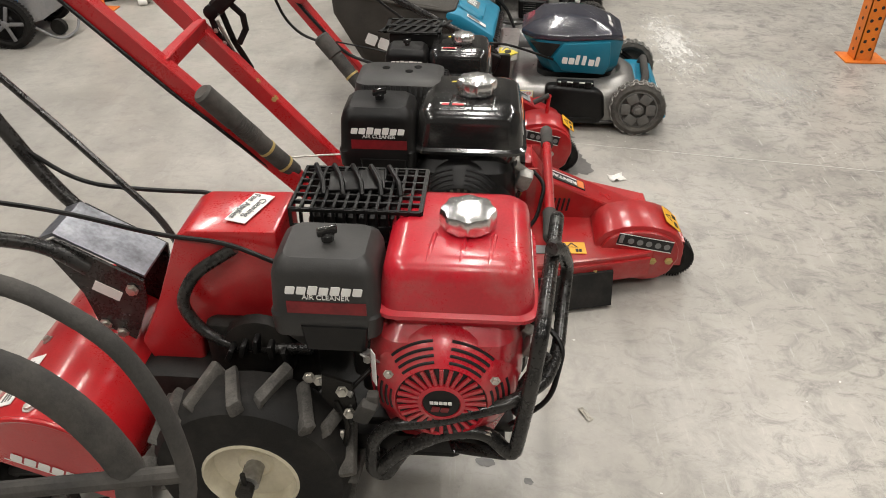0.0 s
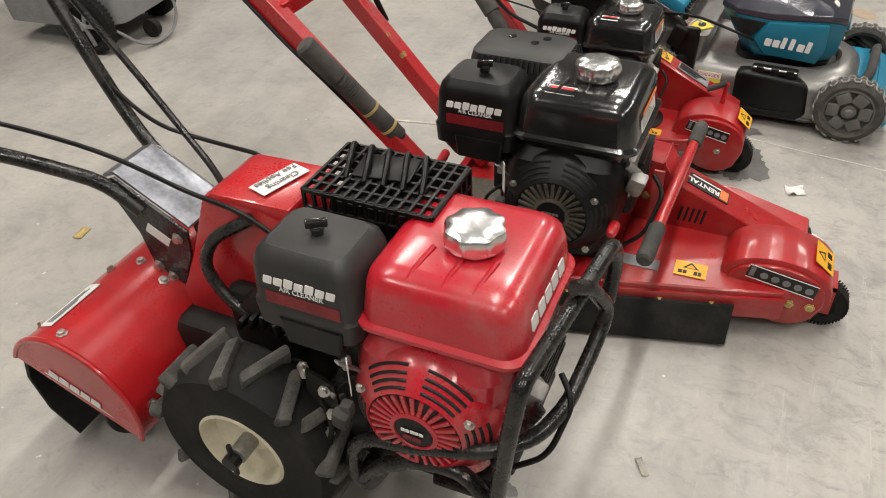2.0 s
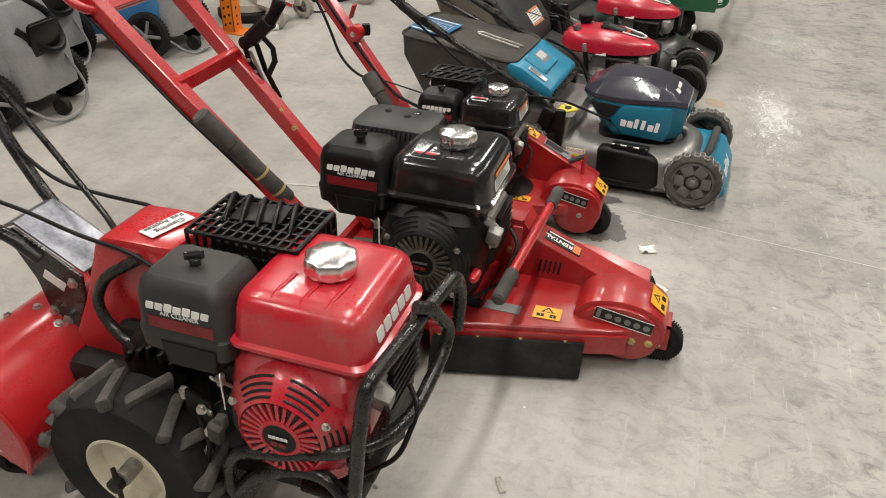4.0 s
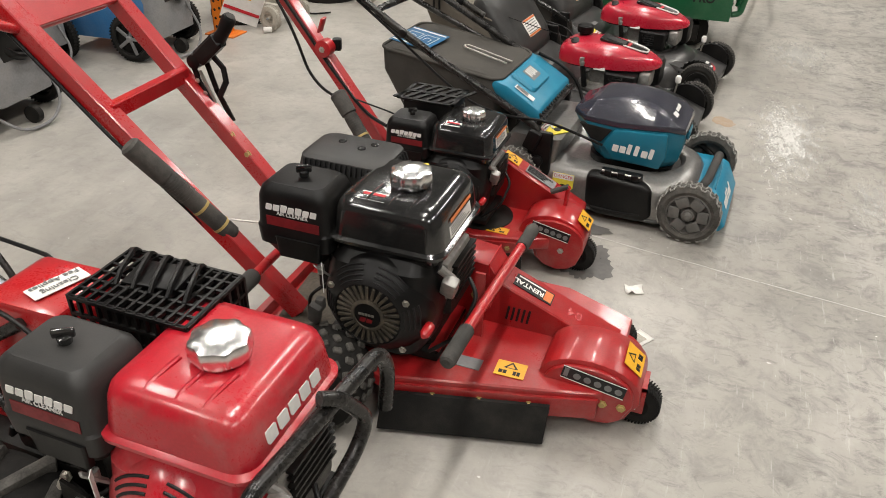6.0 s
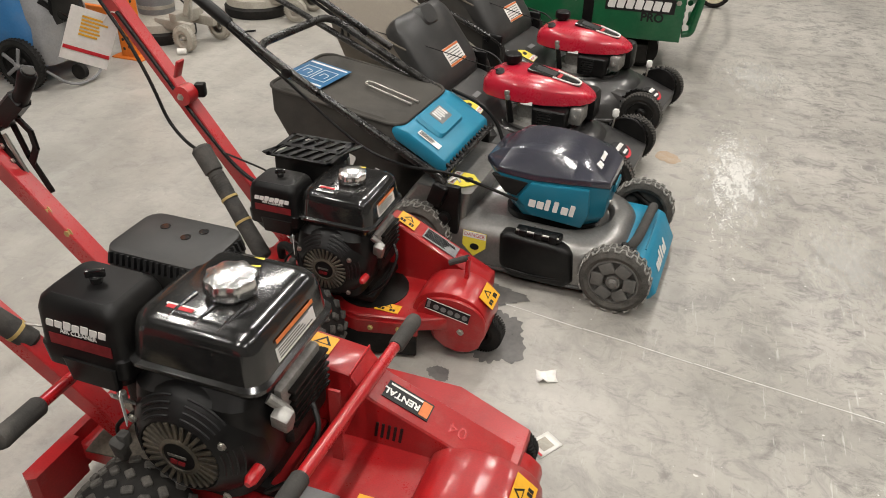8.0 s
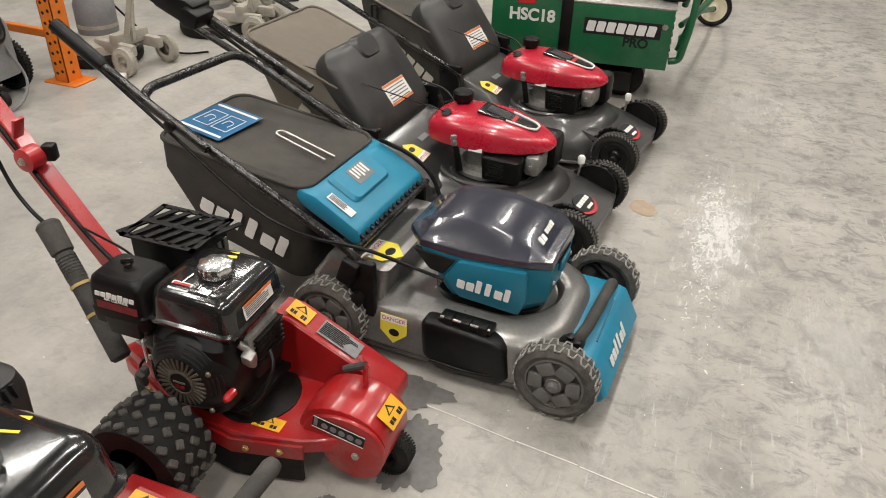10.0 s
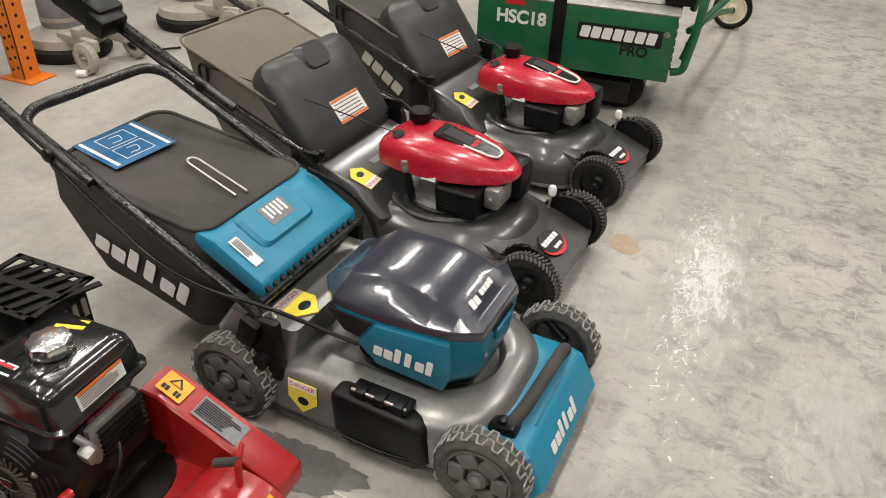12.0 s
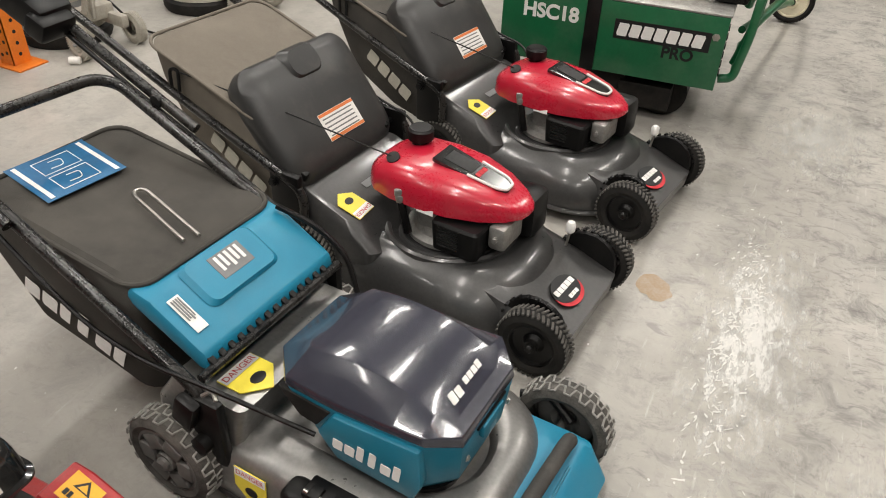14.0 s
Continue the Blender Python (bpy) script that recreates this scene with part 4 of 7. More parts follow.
    part("axle", join(tube([(-0.165, 1.18, 0.195), (-0.165, 1.69, 0.195)], 0.016), tube([(-0.165, 1.192, 0.155), (-0.165, 1.192, 0.235)], 0.005)), GREASE, t)
    return t


rear_tine_tiller()


# ---- stump grinders ----
def warning(owner, m, w, h):
    """A yellow warning sticker with a black triangle and a few marks."""
    p = part("warning_sticker", plate(m, w, h, lift=0.001), YELLOW, owner, "yellow warning sticker")
    tri_ = bmesh.new()
    s = h * 0.34
    v = [tri_.verts.new((a, b, 0.003)) for a, b in ((-s, 0.02 * h), (s, 0.02 * h), (0, s * 1.35))]
    u = [tri_.verts.new((a * 0.6, b * 0.6 + 0.05 * h, 0.003)) for a, b in ((-s, 0.02 * h), (s, 0.02 * h), (0, s * 1.35))]
    for i in range(3):
        tri_.faces.new((v[i], v[(i + 1) % 3], u[(i + 1) % 3], u[i]))
    part("sticker_print", join(turn(tri_, m), blocks(m @ Matrix.Translation((-w * 0.22, -h * 0.24, 0)), w * 0.3, h * 0.22, 2, 0.0025, 0.4), blocks(m @ Matrix.Translation((w * 0.24, -h * 0.24, 0)), w * 0.26, h * 0.25, 2, 0.0025, 0.5)), BLACK_INK, p)
    return p


def gauge(owner, m, w, h):
    """A black pictogram strip with a row of pale discs."""
    p = part("pictogram_strip", plate(m, w, h, lift=0.001), BLACK_INK, owner, "black safety pictogram strip")
    dots = []
    for k in range(5):
        dots.append(lathe([(h * 0.24, 0.0028), (h * 0.24, 0.0036), (0, 0.0037)], m @ Matrix.Translation((-w * 0.26 + k * w * 0.165, -h * 0.04, 0)), 10))
    dots.append(turn(box(-w * 0.47, -w * 0.40, -h * 0.32, h * 0.36, 0.0028, 0.0034), m))
    part("pictogram", join(*dots), GREY_INK, p)
    edge = [box(-w / 2, w / 2, h * 0.44, h * 0.5, 0.0028, 0.0034), box(-w / 2, w / 2, -h * 0.5, -h * 0.44, 0.0028, 0.0034)]
    part("strip_edge", turn(join(*edge), m), WHITE, p)


def grip(owner, a, b, n, r=0.019):
    """A round-ended grip at the end a of a rod that runs to b."""
    a, b = Vector(a), Vector(b)
    d = (b - a).normalized()
    pts = [a - d * 0.004, a, a + d * 0.01, a + d * (n * 0.5), a + d * (n - 0.006), a + d * n]
    return part("grip", tube(pts, [r * 0.55, r * 0.85, r, r * 0.95, r * 0.98, r * 0.8], seg=14), GRIP, owner, "worn grey rubber grip")


def guard_shape(x0, x1, zb, zt, drop):
    """The side of the cutter guard: a low arch over a dropped belly."""
    n, pts = 14, []
    cx, a = (x0 + x1) / 2, (x1 - x0) / 2
    for k in range(n + 1):
        t = math.pi * k / n
        pts.append((cx + a * math.cos(t), zb + (zt - zb) * math.sin(t) ** 0.75))
    pts.append((x0, zb - 0.02))
    for k in range(7):
        t = math.pi * k / 6
        pts.append((cx + 0.02 - a * 0.72 * math.cos(t), zb - 0.03 - drop * math.sin(t)))
    pts.append((x1, zb - 0.01))
    return pts


def large_grinder():
    t = thing("stump_grinder", 0.3, 2.2, "red stump grinder with black petrol engine and twin handle beams", "stump grinder", "stump grinders")
    engine(t, 0.178, 1.965, 0.312, 1.06, BLACK, BLACK_GLOSS, DIRTY_FIN, "box", False)
    deck = part("deck", join(prism([(0.20, 1.958), (0.59, 2.058), (0.70, 2.09), (0.74, 2.12), (0.74, 2.42), (0.55, 2.50), (-0.14, 2.50), (-0.17, 2.44), (-0.17, 2.03), (0.04, 2.03), (0.13, 1.985)], "z", 0.095, 0.135, 0.004, 1),
                             prism([(-0.17, 2.03), (-0.17, 2.50), (-0.19, 2.50), (-0.19, 1.91), (-0.17, 1.90), (-0.155, 1.91), (-0.155, 2.03)], "z", 0.06, 0.165)), RED_DECK, t, "scuffed red steel deck")
    part("deck_plate", obox((-0.04, 2.16, 0.1395), (0.22, 0.26, 0.004), 0, 0, 6), mat("dust_caked_steel", (0.13, 0.108, 0.080), (0.045, 0.037, 0.028), 0.75, scale=14, bump=0.3, dust=0.3), deck, "dust-caked steel plate")
    part("deck_edge", join(prism([(0.205, 1.951), (0.59, 2.050), (0.71, 2.086), (0.71, 2.094), (0.59, 2.058), (0.205, 1.959)], "z", 0.06, 0.118)), RED_DECK, deck)
    for x in (0.23, 0.33, 0.44, 0.555):
        part("deck_bolt", bolt((x, 1.951 + (x - 0.205) * 0.257 - 0.001, 0.095), (0.25, -1, 0), 0.006, 0.006), BRASS_TAPE, deck)
    def raked(bm):
        """Runs a straight edge along the slanting front of the deck."""
        for v in bm.verts:
            v.co.y += (v.co.x - 0.205) * 0.257
        return bm
    part("rubber_skirt", raked(prism([(1.949, 0.10), (1.939, 0.10), (1.902, 0.012), (1.910, 0.010)], "x", 0.215, 0.605)), RUBBER, t, "black rubber debris skirt")
    part("skirt_strip", raked(box(0.212, 0.605, 1.942, 1.950, 0.072, 0.086)), GREASE, t)
    # front cutter guard
    g = part("cutter_guard", prism(guard_shape(0.555, 0.805, 0.115, 0.205, 0.06), "y", 2.115, 2.26, 0.006), RED_DECK, t, "red arched cutter guard")
    part("guard_rim", join(prism(guard_shape(0.572, 0.79, 0.115, 0.192, 0.055), "y", 2.104, 2.116, 0.003, 1)), RED_DECK, g)
    gauge(g, frame_on((0.692, 2.104, 0.158), (0.99, 0, -0.16), (0.16, 0, 0.99)), 0.155, 0.038)
    warning(g, frame_on((0.772, 2.19, 0.184), (0, 1, 0), (-0.80, 0, 0.62)), 0.085, 0.055)
    for x, z in ((0.632, 0.118), (0.720, 0.098), (0.765, 0.10)):
        part("guard_bolt", bolt((x, 2.103, z), (0, -1, 0), 0.008, 0.007), BRASS_TAPE, g)
    w = tyre(t, 0.795, 2.165, 0.062, 0.058, 0.05, 0.02, "plain", RUBBER, RUBBER, GREASE, STEEL, "castor")
    tyre(t, 0.70, 2.44, 0.062, 0.058, 0.05, 0.02, "plain", RUBBER, RUBBER, GREASE, STEEL, "castor", 1)
    part("castor_fork", join(box(0.775, 0.815, 2.156, 2.162, 0.05, 0.13), box(0.775, 0.815, 2.218, 2.224, 0.05, 0.13), box(0.74, 0.815, 2.156, 2.224, 0.12, 0.132)), RED_DECK, t)
    # belt beam
    beam = part("belt_beam", prism([(0.25, 0.325), (0.375, 0.313), (0.412, 0.262), (0.755, 0.120), (0.780, 0.098), (0.786, 0.07), (0.25, 0.07)], "y", 2.262, 2.362, 0.004, 1), RED_DECK, t, "red wedge-shaped belt housing")
    slope = Vector((0.924, 0, -0.383))
    fm = frame_on(Vector((0.485, 2.312, 0.2325)), slope, (0, 1, 0))
    plq = part("plaque", plate(fm, 0.112, 0.050, 0.0022), BLACK_INK, beam, "black RENTAL plaque with an orange mark")
    part("plaque_words", words("RENTAL", fm @ Matrix.Translation((-0.014, -0.004, 0)) @ Matrix.Rotation(math.pi, 4, "Z"), 0.024, 0.0022, 0.03), WHITE, plq)
    part("plaque_line", plate(fm @ Matrix.Translation((-0.01, 0.017, 0)), 0.08, 0.005, 0.0006, 0.0024), WHITE, plq)
    part("plaque_mark", plate(fm @ Matrix.Translation((0.042, 0.0, 0)), 0.022, 0.040, 0.0008, 0.0024), ORANGE_INK, plq)
    for k in range(5):
        part("beam_slot", obox((0.432 + k * 0.014, 2.2615, 0.178), (0.006, 0.004, 0.042), 0, 8), BLACK_INK, beam)
    warning(beam, frame_on((0.282, 2.318, 0.3235), (1, 0, -0.09), (0, 1, 0)), 0.055, 0.062)
    part("beam_number", words("04", frame_on((0.60, 2.312, 0.185), slope, (0, 1, 0)) @ Matrix.Rotation(math.pi, 4, "Z"), 0.045, 0.0002), RED, beam, "faint scratched number")
    part("top_seam", box(0.372, 0.376, 2.2605, 2.3635, 0.28, 0.3165, 0.001, 1), RED, beam)
    for x, z in ((0.30, 0.25), (0.34, 0.21)):
        part("beam_bolt", bolt((x, 2.262, z), (0, -1, 0), 0.008, 0.007), BRASS_TAPE, beam)
    part("cross_stay", join(bar((0.30, 2.06, 0.15), (0.30, 2.262, 0.15), 0.03, 0.03), prism([(0.36, 0.13), (0.385, 0.13), (0.385, 0.33), (0.36, 0.33)], "y", 2.19, 2.197)), RED_DECK, deck)
    warning(deck, frame_on((0.492, 2.095, 0.1355), (1, 0.03, 0), (-0.03, 1, 0)), 0.075, 0.055)
    part("data_plate", plate(frame_on((0.37, 2.082, 0.1355), (1, 0, 0), (0, 1, 0)), 0.10, 0.04, 0.002), GREY, deck)
    # swing lever
    lever = part("swing_lever", tube([(0.408, 1.90, 0.318), (0.41, 2.0, 0.318), (0.424, 2.47, 0.30)], 0.0135, seg=12), RED, t, "red cross lever with grey grips")
    grip(lever, (0.406, 1.862, 0.318), (0.41, 2.0, 0.318), 0.125)
    grip(lever, (0.426, 2.505, 0.299), (0.424, 2.4, 0.303), 0.115)
    part("lever_plate", obox((0.412, 2.20, 0.290), (0.006, 0.13, 0.030), 0, 0, 3, 0.002), RED, lever)
    lever = part("park_lever", tube([(-0.09, 1.86, 0.376), (-0.145, 2.10, 0.32)], 0.012, seg=12), RED, t)
    grip(lever, (-0.083, 1.822, 0.384), (-0.145, 2.10, 0.32), 0.12, 0.021)
    # handle frame
    part("handle_beam", bar((-0.09, 2.095, 0.15), (-0.90, 2.005, 1.035), 0.045, 0.045), RED, t)
    part("handle_beam", bar((-0.13, 2.36, 0.15), (-0.90, 2.33, 1.035), 0.045, 0.045), RED, t)
    part("cross_rail", bar((-0.545, 2.045, 0.655), (-0.55, 2.345, 0.655), 0.03, 0.04), RED, t)
    part("console_plate", prism([(-0.70, 0.845), (-0.86, 1.018), (-0.875, 1.006), (-0.715, 0.832)], "y", 2.045, 2.318, 0.002, 1), RED, t)
    con = part("handle_loop", tube([(-0.84, 1.98, 0.93), (-0.74, 1.97, 0.86), (-0.72, 2.02, 0.84), (-0.72, 2.30, 0.84), (-0.76, 2.36, 0.88), (-0.84, 2.36, 0.95)], 0.0125, 0.04, 12), RED, t)
    part("hour_meter", join(obox((-0.815, 2.09, 0.985), (0.05, 0.05, 0.02), 0, 45, 0, 0.006), obox((-0.808, 2.09, 0.992), (0.03, 0.03, 0.012), 0, 45, 0, 0.003)), BLACK, t)
    for z in (0.0, 0.045):
        part("beam_bolt", bolt((-0.415 + z, 2.335, 0.502 - z * 1.1), (0.0, -1, 0.0), 0.008, 0.008), BRASS_TAPE, t)
    # control cable and document tube on the near beam
    a, b = Vector((-0.43, 1.965, 0.625)), Vector((-0.262, 2.082, 0.352))
    tb = part("document_tube", tube([a, a.lerp(b, 0.02), a.lerp(b, 0.33), a.lerp(b, 0.34), a.lerp(b, 0.98), b], [0.020, 0.026, 0.026, 0.0235, 0.0235, 0.018], seg=16), GRIP, t, "black ribbed tube with tan tape rings")
    for k in range(9):
        c = a.lerp(b, 0.36 + k * 0.022)
        part("tube_rib", tube([c, c.lerp(b, 0.018)], 0.0252, seg=16), GRIP, tb)
    for f in (0.66, 0.86):
        part("tape_ring", tube([a.lerp(b, f), a.lerp(b, f + 0.022)], 0.0250, seg=16), BRASS_TAPE, tb)
    part("control_cable", tube([(-0.86, 1.985, 0.965), (-0.72, 1.997, 0.812), (-0.60, 2.010, 0.680), (-0.52, 2.018, 0.592), (-0.45, 2.030, 0.520), (-0.30, 2.055, 0.36)], 0.005, 0.06, 8), BLACK, t)
    part("throttle_wire", tube([(-0.27, 2.08, 0.40), (-0.12, 2.10, 0.405), (-0.06, 2.11, 0.41)], 0.0028, 0.03, 6), STEEL, t)
    # folded black clamp arm beside the far beam
    cy = 2.37
    ca = part("clamp_arm", bar((-0.437, cy, 0.762), (-0.515, cy, 0.694), 0.040, 0.044, 0.008), BLACK, t, "black folding clamp arm")
    part("clamp_grip", tube([(-0.398, cy, 0.822), (-0.402, cy, 0.816), (-0.425, cy, 0.778), (-0.445, cy, 0.752)], [0.016, 0.020, 0.017, 0.019], seg=14), BLACK, ca)
    part("grip_end", lathe([(0.013, 0), (0.013, 0.003), (0.006, 0.004)], look((-0.397, cy, 0.823), (-0.425, cy, 0.778)), 14), GRIP, ca)
    part("clamp_pivot", lathe([(0.020, -0.02), (0.020, 0.02), (0.008, 0.023)], facing_y(-0.522, cy, 0.690), 14), BLACK, ca)
    for dy, a, b in ((-0.014, (-0.528, 0.688), (-0.512, 0.625)), (-0.014, (-0.513, 0.632), (-0.452, 0.520)), (0.014, (-0.505, 0.690), (-0.480, 0.600)), (0.014, (-0.484, 0.610), (-0.440, 0.520)), (0.0, (-0.468, 0.708), (-0.440, 0.680)), (0.0, (-0.440, 0.685), (-0.436, 0.635)), (0.0, (-0.436, 0.642), (-0.462, 0.598))):
        part("clamp_link", bar((a[0], cy + dy, a[1]), (b[0], cy + dy, b[1]), 0.007, 0.017, 0.002), BLACK, ca)
    part("clamp_rod", tube([(-0.512, cy - 0.008, 0.665), (-0.470, cy - 0.008, 0.560)], 0.005, seg=8), STEEL, ca)
    for k in range(4):
        part("clamp_rivet", bolt((-0.515 + k * 0.019, cy - 0.019, 0.640 - k * 0.034), (0, -1, 0), 0.005, 0.005), STEEL, ca)
    part("clamp_foot", bar((-0.452, cy, 0.524), (-0.440, cy - 0.010, 0.508), 0.020, 0.020, 0.003), BLACK, ca)
    tyre(t, 0.07, 1.85, 0.126, 0.116, 0.135, 0.06, "knob", RUBBER, LUG, GREASE, STEEL)
    tyre(t, 0.07, 2.637, 0.126, 0.116, 0.135, 0.06, "knob", RUBBER, LUG, GREASE, STEEL, out=1)
    part("axle", tube([(0.07, 1.90, 0.126), (0.07, 2.60, 0.126)], 0.014), GREASE, t)
    return t


def small_grinder():
    t = thing("stump_grinder", 0.2, 2.8, "small red stump grinder with black petrol engine and single handle beam", "stump grinder", "stump grinders")
    engine(t, 0.125, 2.642, 0.284, 0.80, BLACK, BLACK_GLOSS, DIRTY_FIN, "shield", False)
    deck = part("deck", prism([(-0.19, 2.80), (0.0, 2.716), (0.075, 2.690), (0.20, 2.668), (0.36, 2.703), (0.46, 2.75), (0.46, 2.93), (0.30, 2.98), (-0.19, 2.98)], "z", 0.095, 0.135, 0.004, 1), RED_DECK, t, "scuffed red steel deck")
    part("deck_edge", prism([(-0.19, 2.793), (0.0, 2.709), (0.075, 2.683), (0.20, 2.661), (0.36, 2.696), (0.36, 2.704), (0.20, 2.669), (0.075, 2.691), (0.0, 2.717), (-0.19, 2.801)], "z", 0.082, 0.120), RED_DECK, deck)
    part("foot_plate", join(obox((-0.105, 2.80, 0.152), (0.13, 0.07, 0.035), 0, 0, -22, 0.006), obox((0.0, 2.745, 0.146), (0.14, 0.03, 0.022), 0, 0, -22, 0.004)), RED_DECK, deck)
    part("foot_bar", tube([(-0.10, 2.80, 0.16), (-0.10, 2.79, 0.215), (-0.06, 2.77, 0.235), (-0.02, 2.75, 0.215)], 0.012, 0.03, 10), RUBBER, t)
    part("rubber_skirt", prism([(-0.17, 2.787), (0.0, 2.712), (0.075, 2.686), (0.20, 2.664), (0.355, 2.698), (0.355, 2.706), (0.20, 2.672), (0.075, 2.694), (0.0, 2.720), (-0.17, 2.795)], "z", 0.012, 0.10), RUBBER, t)
    part("oil_tray", lathe([(0.10, 0.0), (0.10, 0.004), (0.08, 0.006)], pose(0.19, 2.80, 0.135), 24), GREASE, deck)
    for x, y in ((-0.08, 2.743), (0.03, 2.697), (0.13, 2.672), (0.235, 2.667), (0.31, 2.684)):
        part("deck_bolt", bolt((x, y, 0.101), (0, -1, 0), 0.006, 0.006), BRASS_TAPE, deck)
    warning(deck, frame_on((0.265, 2.722, 0.1355), (1, 0, 0), (0, 1, 0)), 0.07, 0.036)
    g = part("cutter_guard", prism(guard_shape(0.325, 0.54, 0.115, 0.212, 0.062), "y", 2.745, 2.87, 0.006), RED_DECK, t, "red arched cutter guard")
    part("guard_rim", prism(guard_shape(0.34, 0.54, 0.115, 0.200, 0.058), "y", 2.736, 2.746, 0.003, 1), RED_DECK, g)
    gauge(g, frame_on((0.432, 2.736, 0.162), (0.98, 0, -0.2), (0.2, 0, 0.98)), 0.125, 0.034)
    warning(g, frame_on((0.525, 2.81, 0.184), (0, 1, 0), (-0.78, 0, 0.64)), 0.075, 0.05)
    for x, z in ((0.385, 0.115), (0.47, 0.10)):
        part("guard_bolt", bolt((x, 2.735, z), (0, -1, 0), 0.007, 0.006), STEEL, g)
    part("lift_handle", join(tube([(0.45, 2.835, 0.20), (0.455, 2.835, 0.275)], 0.007), tube([(0.457, 2.83, 0.276), (0.41, 2.90, 0.232)], 0.0065)), RED, g)
    part("lift_grip", tube([(0.455, 2.835, 0.277), (0.402, 2.835, 0.248)], 0.009, seg=10), GRIP, g)
    tyre(t, 0.515, 2.79, 0.060, 0.056, 0.05, 0.02, "plain", RUBBER, RUBBER, GREASE, STEEL, "castor")
    beam = part("belt_beam", prism([(0.19, 0.305), (0.235, 0.30), (0.50, 0.165), (0.50, 0.12), (0.19, 0.12)], "y", 2.885, 2.965, 0.004, 1), RED_DECK, t, "red wedge-shaped belt housing")
    warning(beam, frame_on((0.245, 2.925, 0.297), (0.89, 0, -0.455), (0, 1, 0)), 0.06, 0.05)
    pl = part("data_plate", plate(frame_on((0.345, 2.925, 0.2465), (0.89, 0, -0.455), (0, 1, 0)), 0.11, 0.05, 0.002), GREY, beam)
    part("plate_print", lines(frame_on((0.345, 2.925, 0.2490), (0.89, 0, -0.455), (0, 1, 0)), 0.10, 0.04, 8), BLACK_INK, pl)
    part("handle_beam", bar((-0.07, 2.86, 0.14), (-0.76, 2.93, 0.98), 0.042, 0.042), RED, t)
    a, b = Vector((-0.330, 2.80, 0.478)), Vector((-0.095, 2.70, 0.225))
    tb = part("document_tube", tube([a, a.lerp(b, 0.02), a.lerp(b, 0.22), a.lerp(b, 0.23), a.lerp(b, 0.98), b], [0.022, 0.028, 0.026, 0.021, 0.024, 0.018], seg=16), GRIP, t, "black ribbed tube with tan tape rings")
    for k in range(8):
        c = a.lerp(b, 0.25 + k * 0.022)
        part("tube_rib", tube([c, c.lerp(b, 0.018)], 0.0232, seg=16), GRIP, tb)
    for f in (0.45, 0.66):
        part("tape_ring", tube([a.lerp(b, f), a.lerp(b, f + 0.02)], 0.0245, seg=16), BRASS_TAPE, tb)
    part("beam_clamp", join(lathe([(0.028, -0.02), (0.028, 0.02), (0.01, 0.024)], facing_y(-0.40, 2.865, 0.60), 16), obox((-0.405, 2.86, 0.675), (0.008, 0.03, 0.05), 0, 20, 0, 0.002)), RED, t)
    part("clamp_nut", obox((-0.375, 2.90, 0.605), (0.03, 0.03, 0.04), 0, 0, 20, 0.006), BLACK, t)
    part("clamp_bolt", bolt((-0.40, 2.842, 0.60), (0, -1, 0), 0.007, 0.008), STEEL, t)
    part("control_cable", tube([(-0.70, 2.885, 0.90), (-0.56, 2.86, 0.735), (-0.50, 2.85, 0.63), (-0.455, 2.84, 0.52), (-0.40, 2.83, 0.47), (-0.33, 2.81, 0.455)], 0.005, 0.06, 8), BLACK, t)
    part("control_cable", tube([(-0.60, 2.885, 0.80), (-0.50, 2.88, 0.675), (-0.40, 2.87, 0.55), (-0.26, 2.86, 0.395), (-0.10, 2.80, 0.37)], 0.006, 0.06, 8), BLACK, t)
    part("throttle_wire", tube([(-0.29, 2.86, 0.44), (-0.16, 2.84, 0.425), (-0.06, 2.80, 0.42)], 0.003, 0.03, 6), BLACK, t)
    tyre(t, 0.10, 2.72, 0.072, 0.062, 0.07, 0.03, "knob", RUBBER, LUG, GREASE, STEEL)
    tyre(t, 0.10, 3.02, 0.072, 0.062, 0.07, 0.03, "knob", RUBBER, LUG, GREASE, STEEL, out=1)
    part("axle", tube([(0.10, 2.73, 0.072), (0.10, 3.01, 0.072)], 0.012), GREASE, t)
    # paper tag tied to the beam
    fm = frame_on((-0.675, 2.845, 0.730), (0.62, 0.62, -0.40), (0.20, 0.25, 0.90))
    tag = single("hang_tag", plate(fm, 0.125, 0.150, 0.0012), PAPER, "white paper hire tag tied to a red beam", "tag")
    part("tag_print", join(lines(fm @ Matrix.Translation((0.005, 0.028, 0)), 0.07, 0.06, 6, 0.002)), YELLOW, tag)
    part("tag_band", plate(fm @ Matrix.Translation((0, -0.040, 0)), 0.12, 0.010, 0.001, 0.002), RED_INK, tag)
    part("tag_string", tube([(-0.635, 2.865, 0.775), (-0.62, 2.88, 0.80), (-0.60, 2.905, 0.79)], 0.0015, 0.01, 5), PAPER, tag)
    return t


large_grinder()
small_grinder()


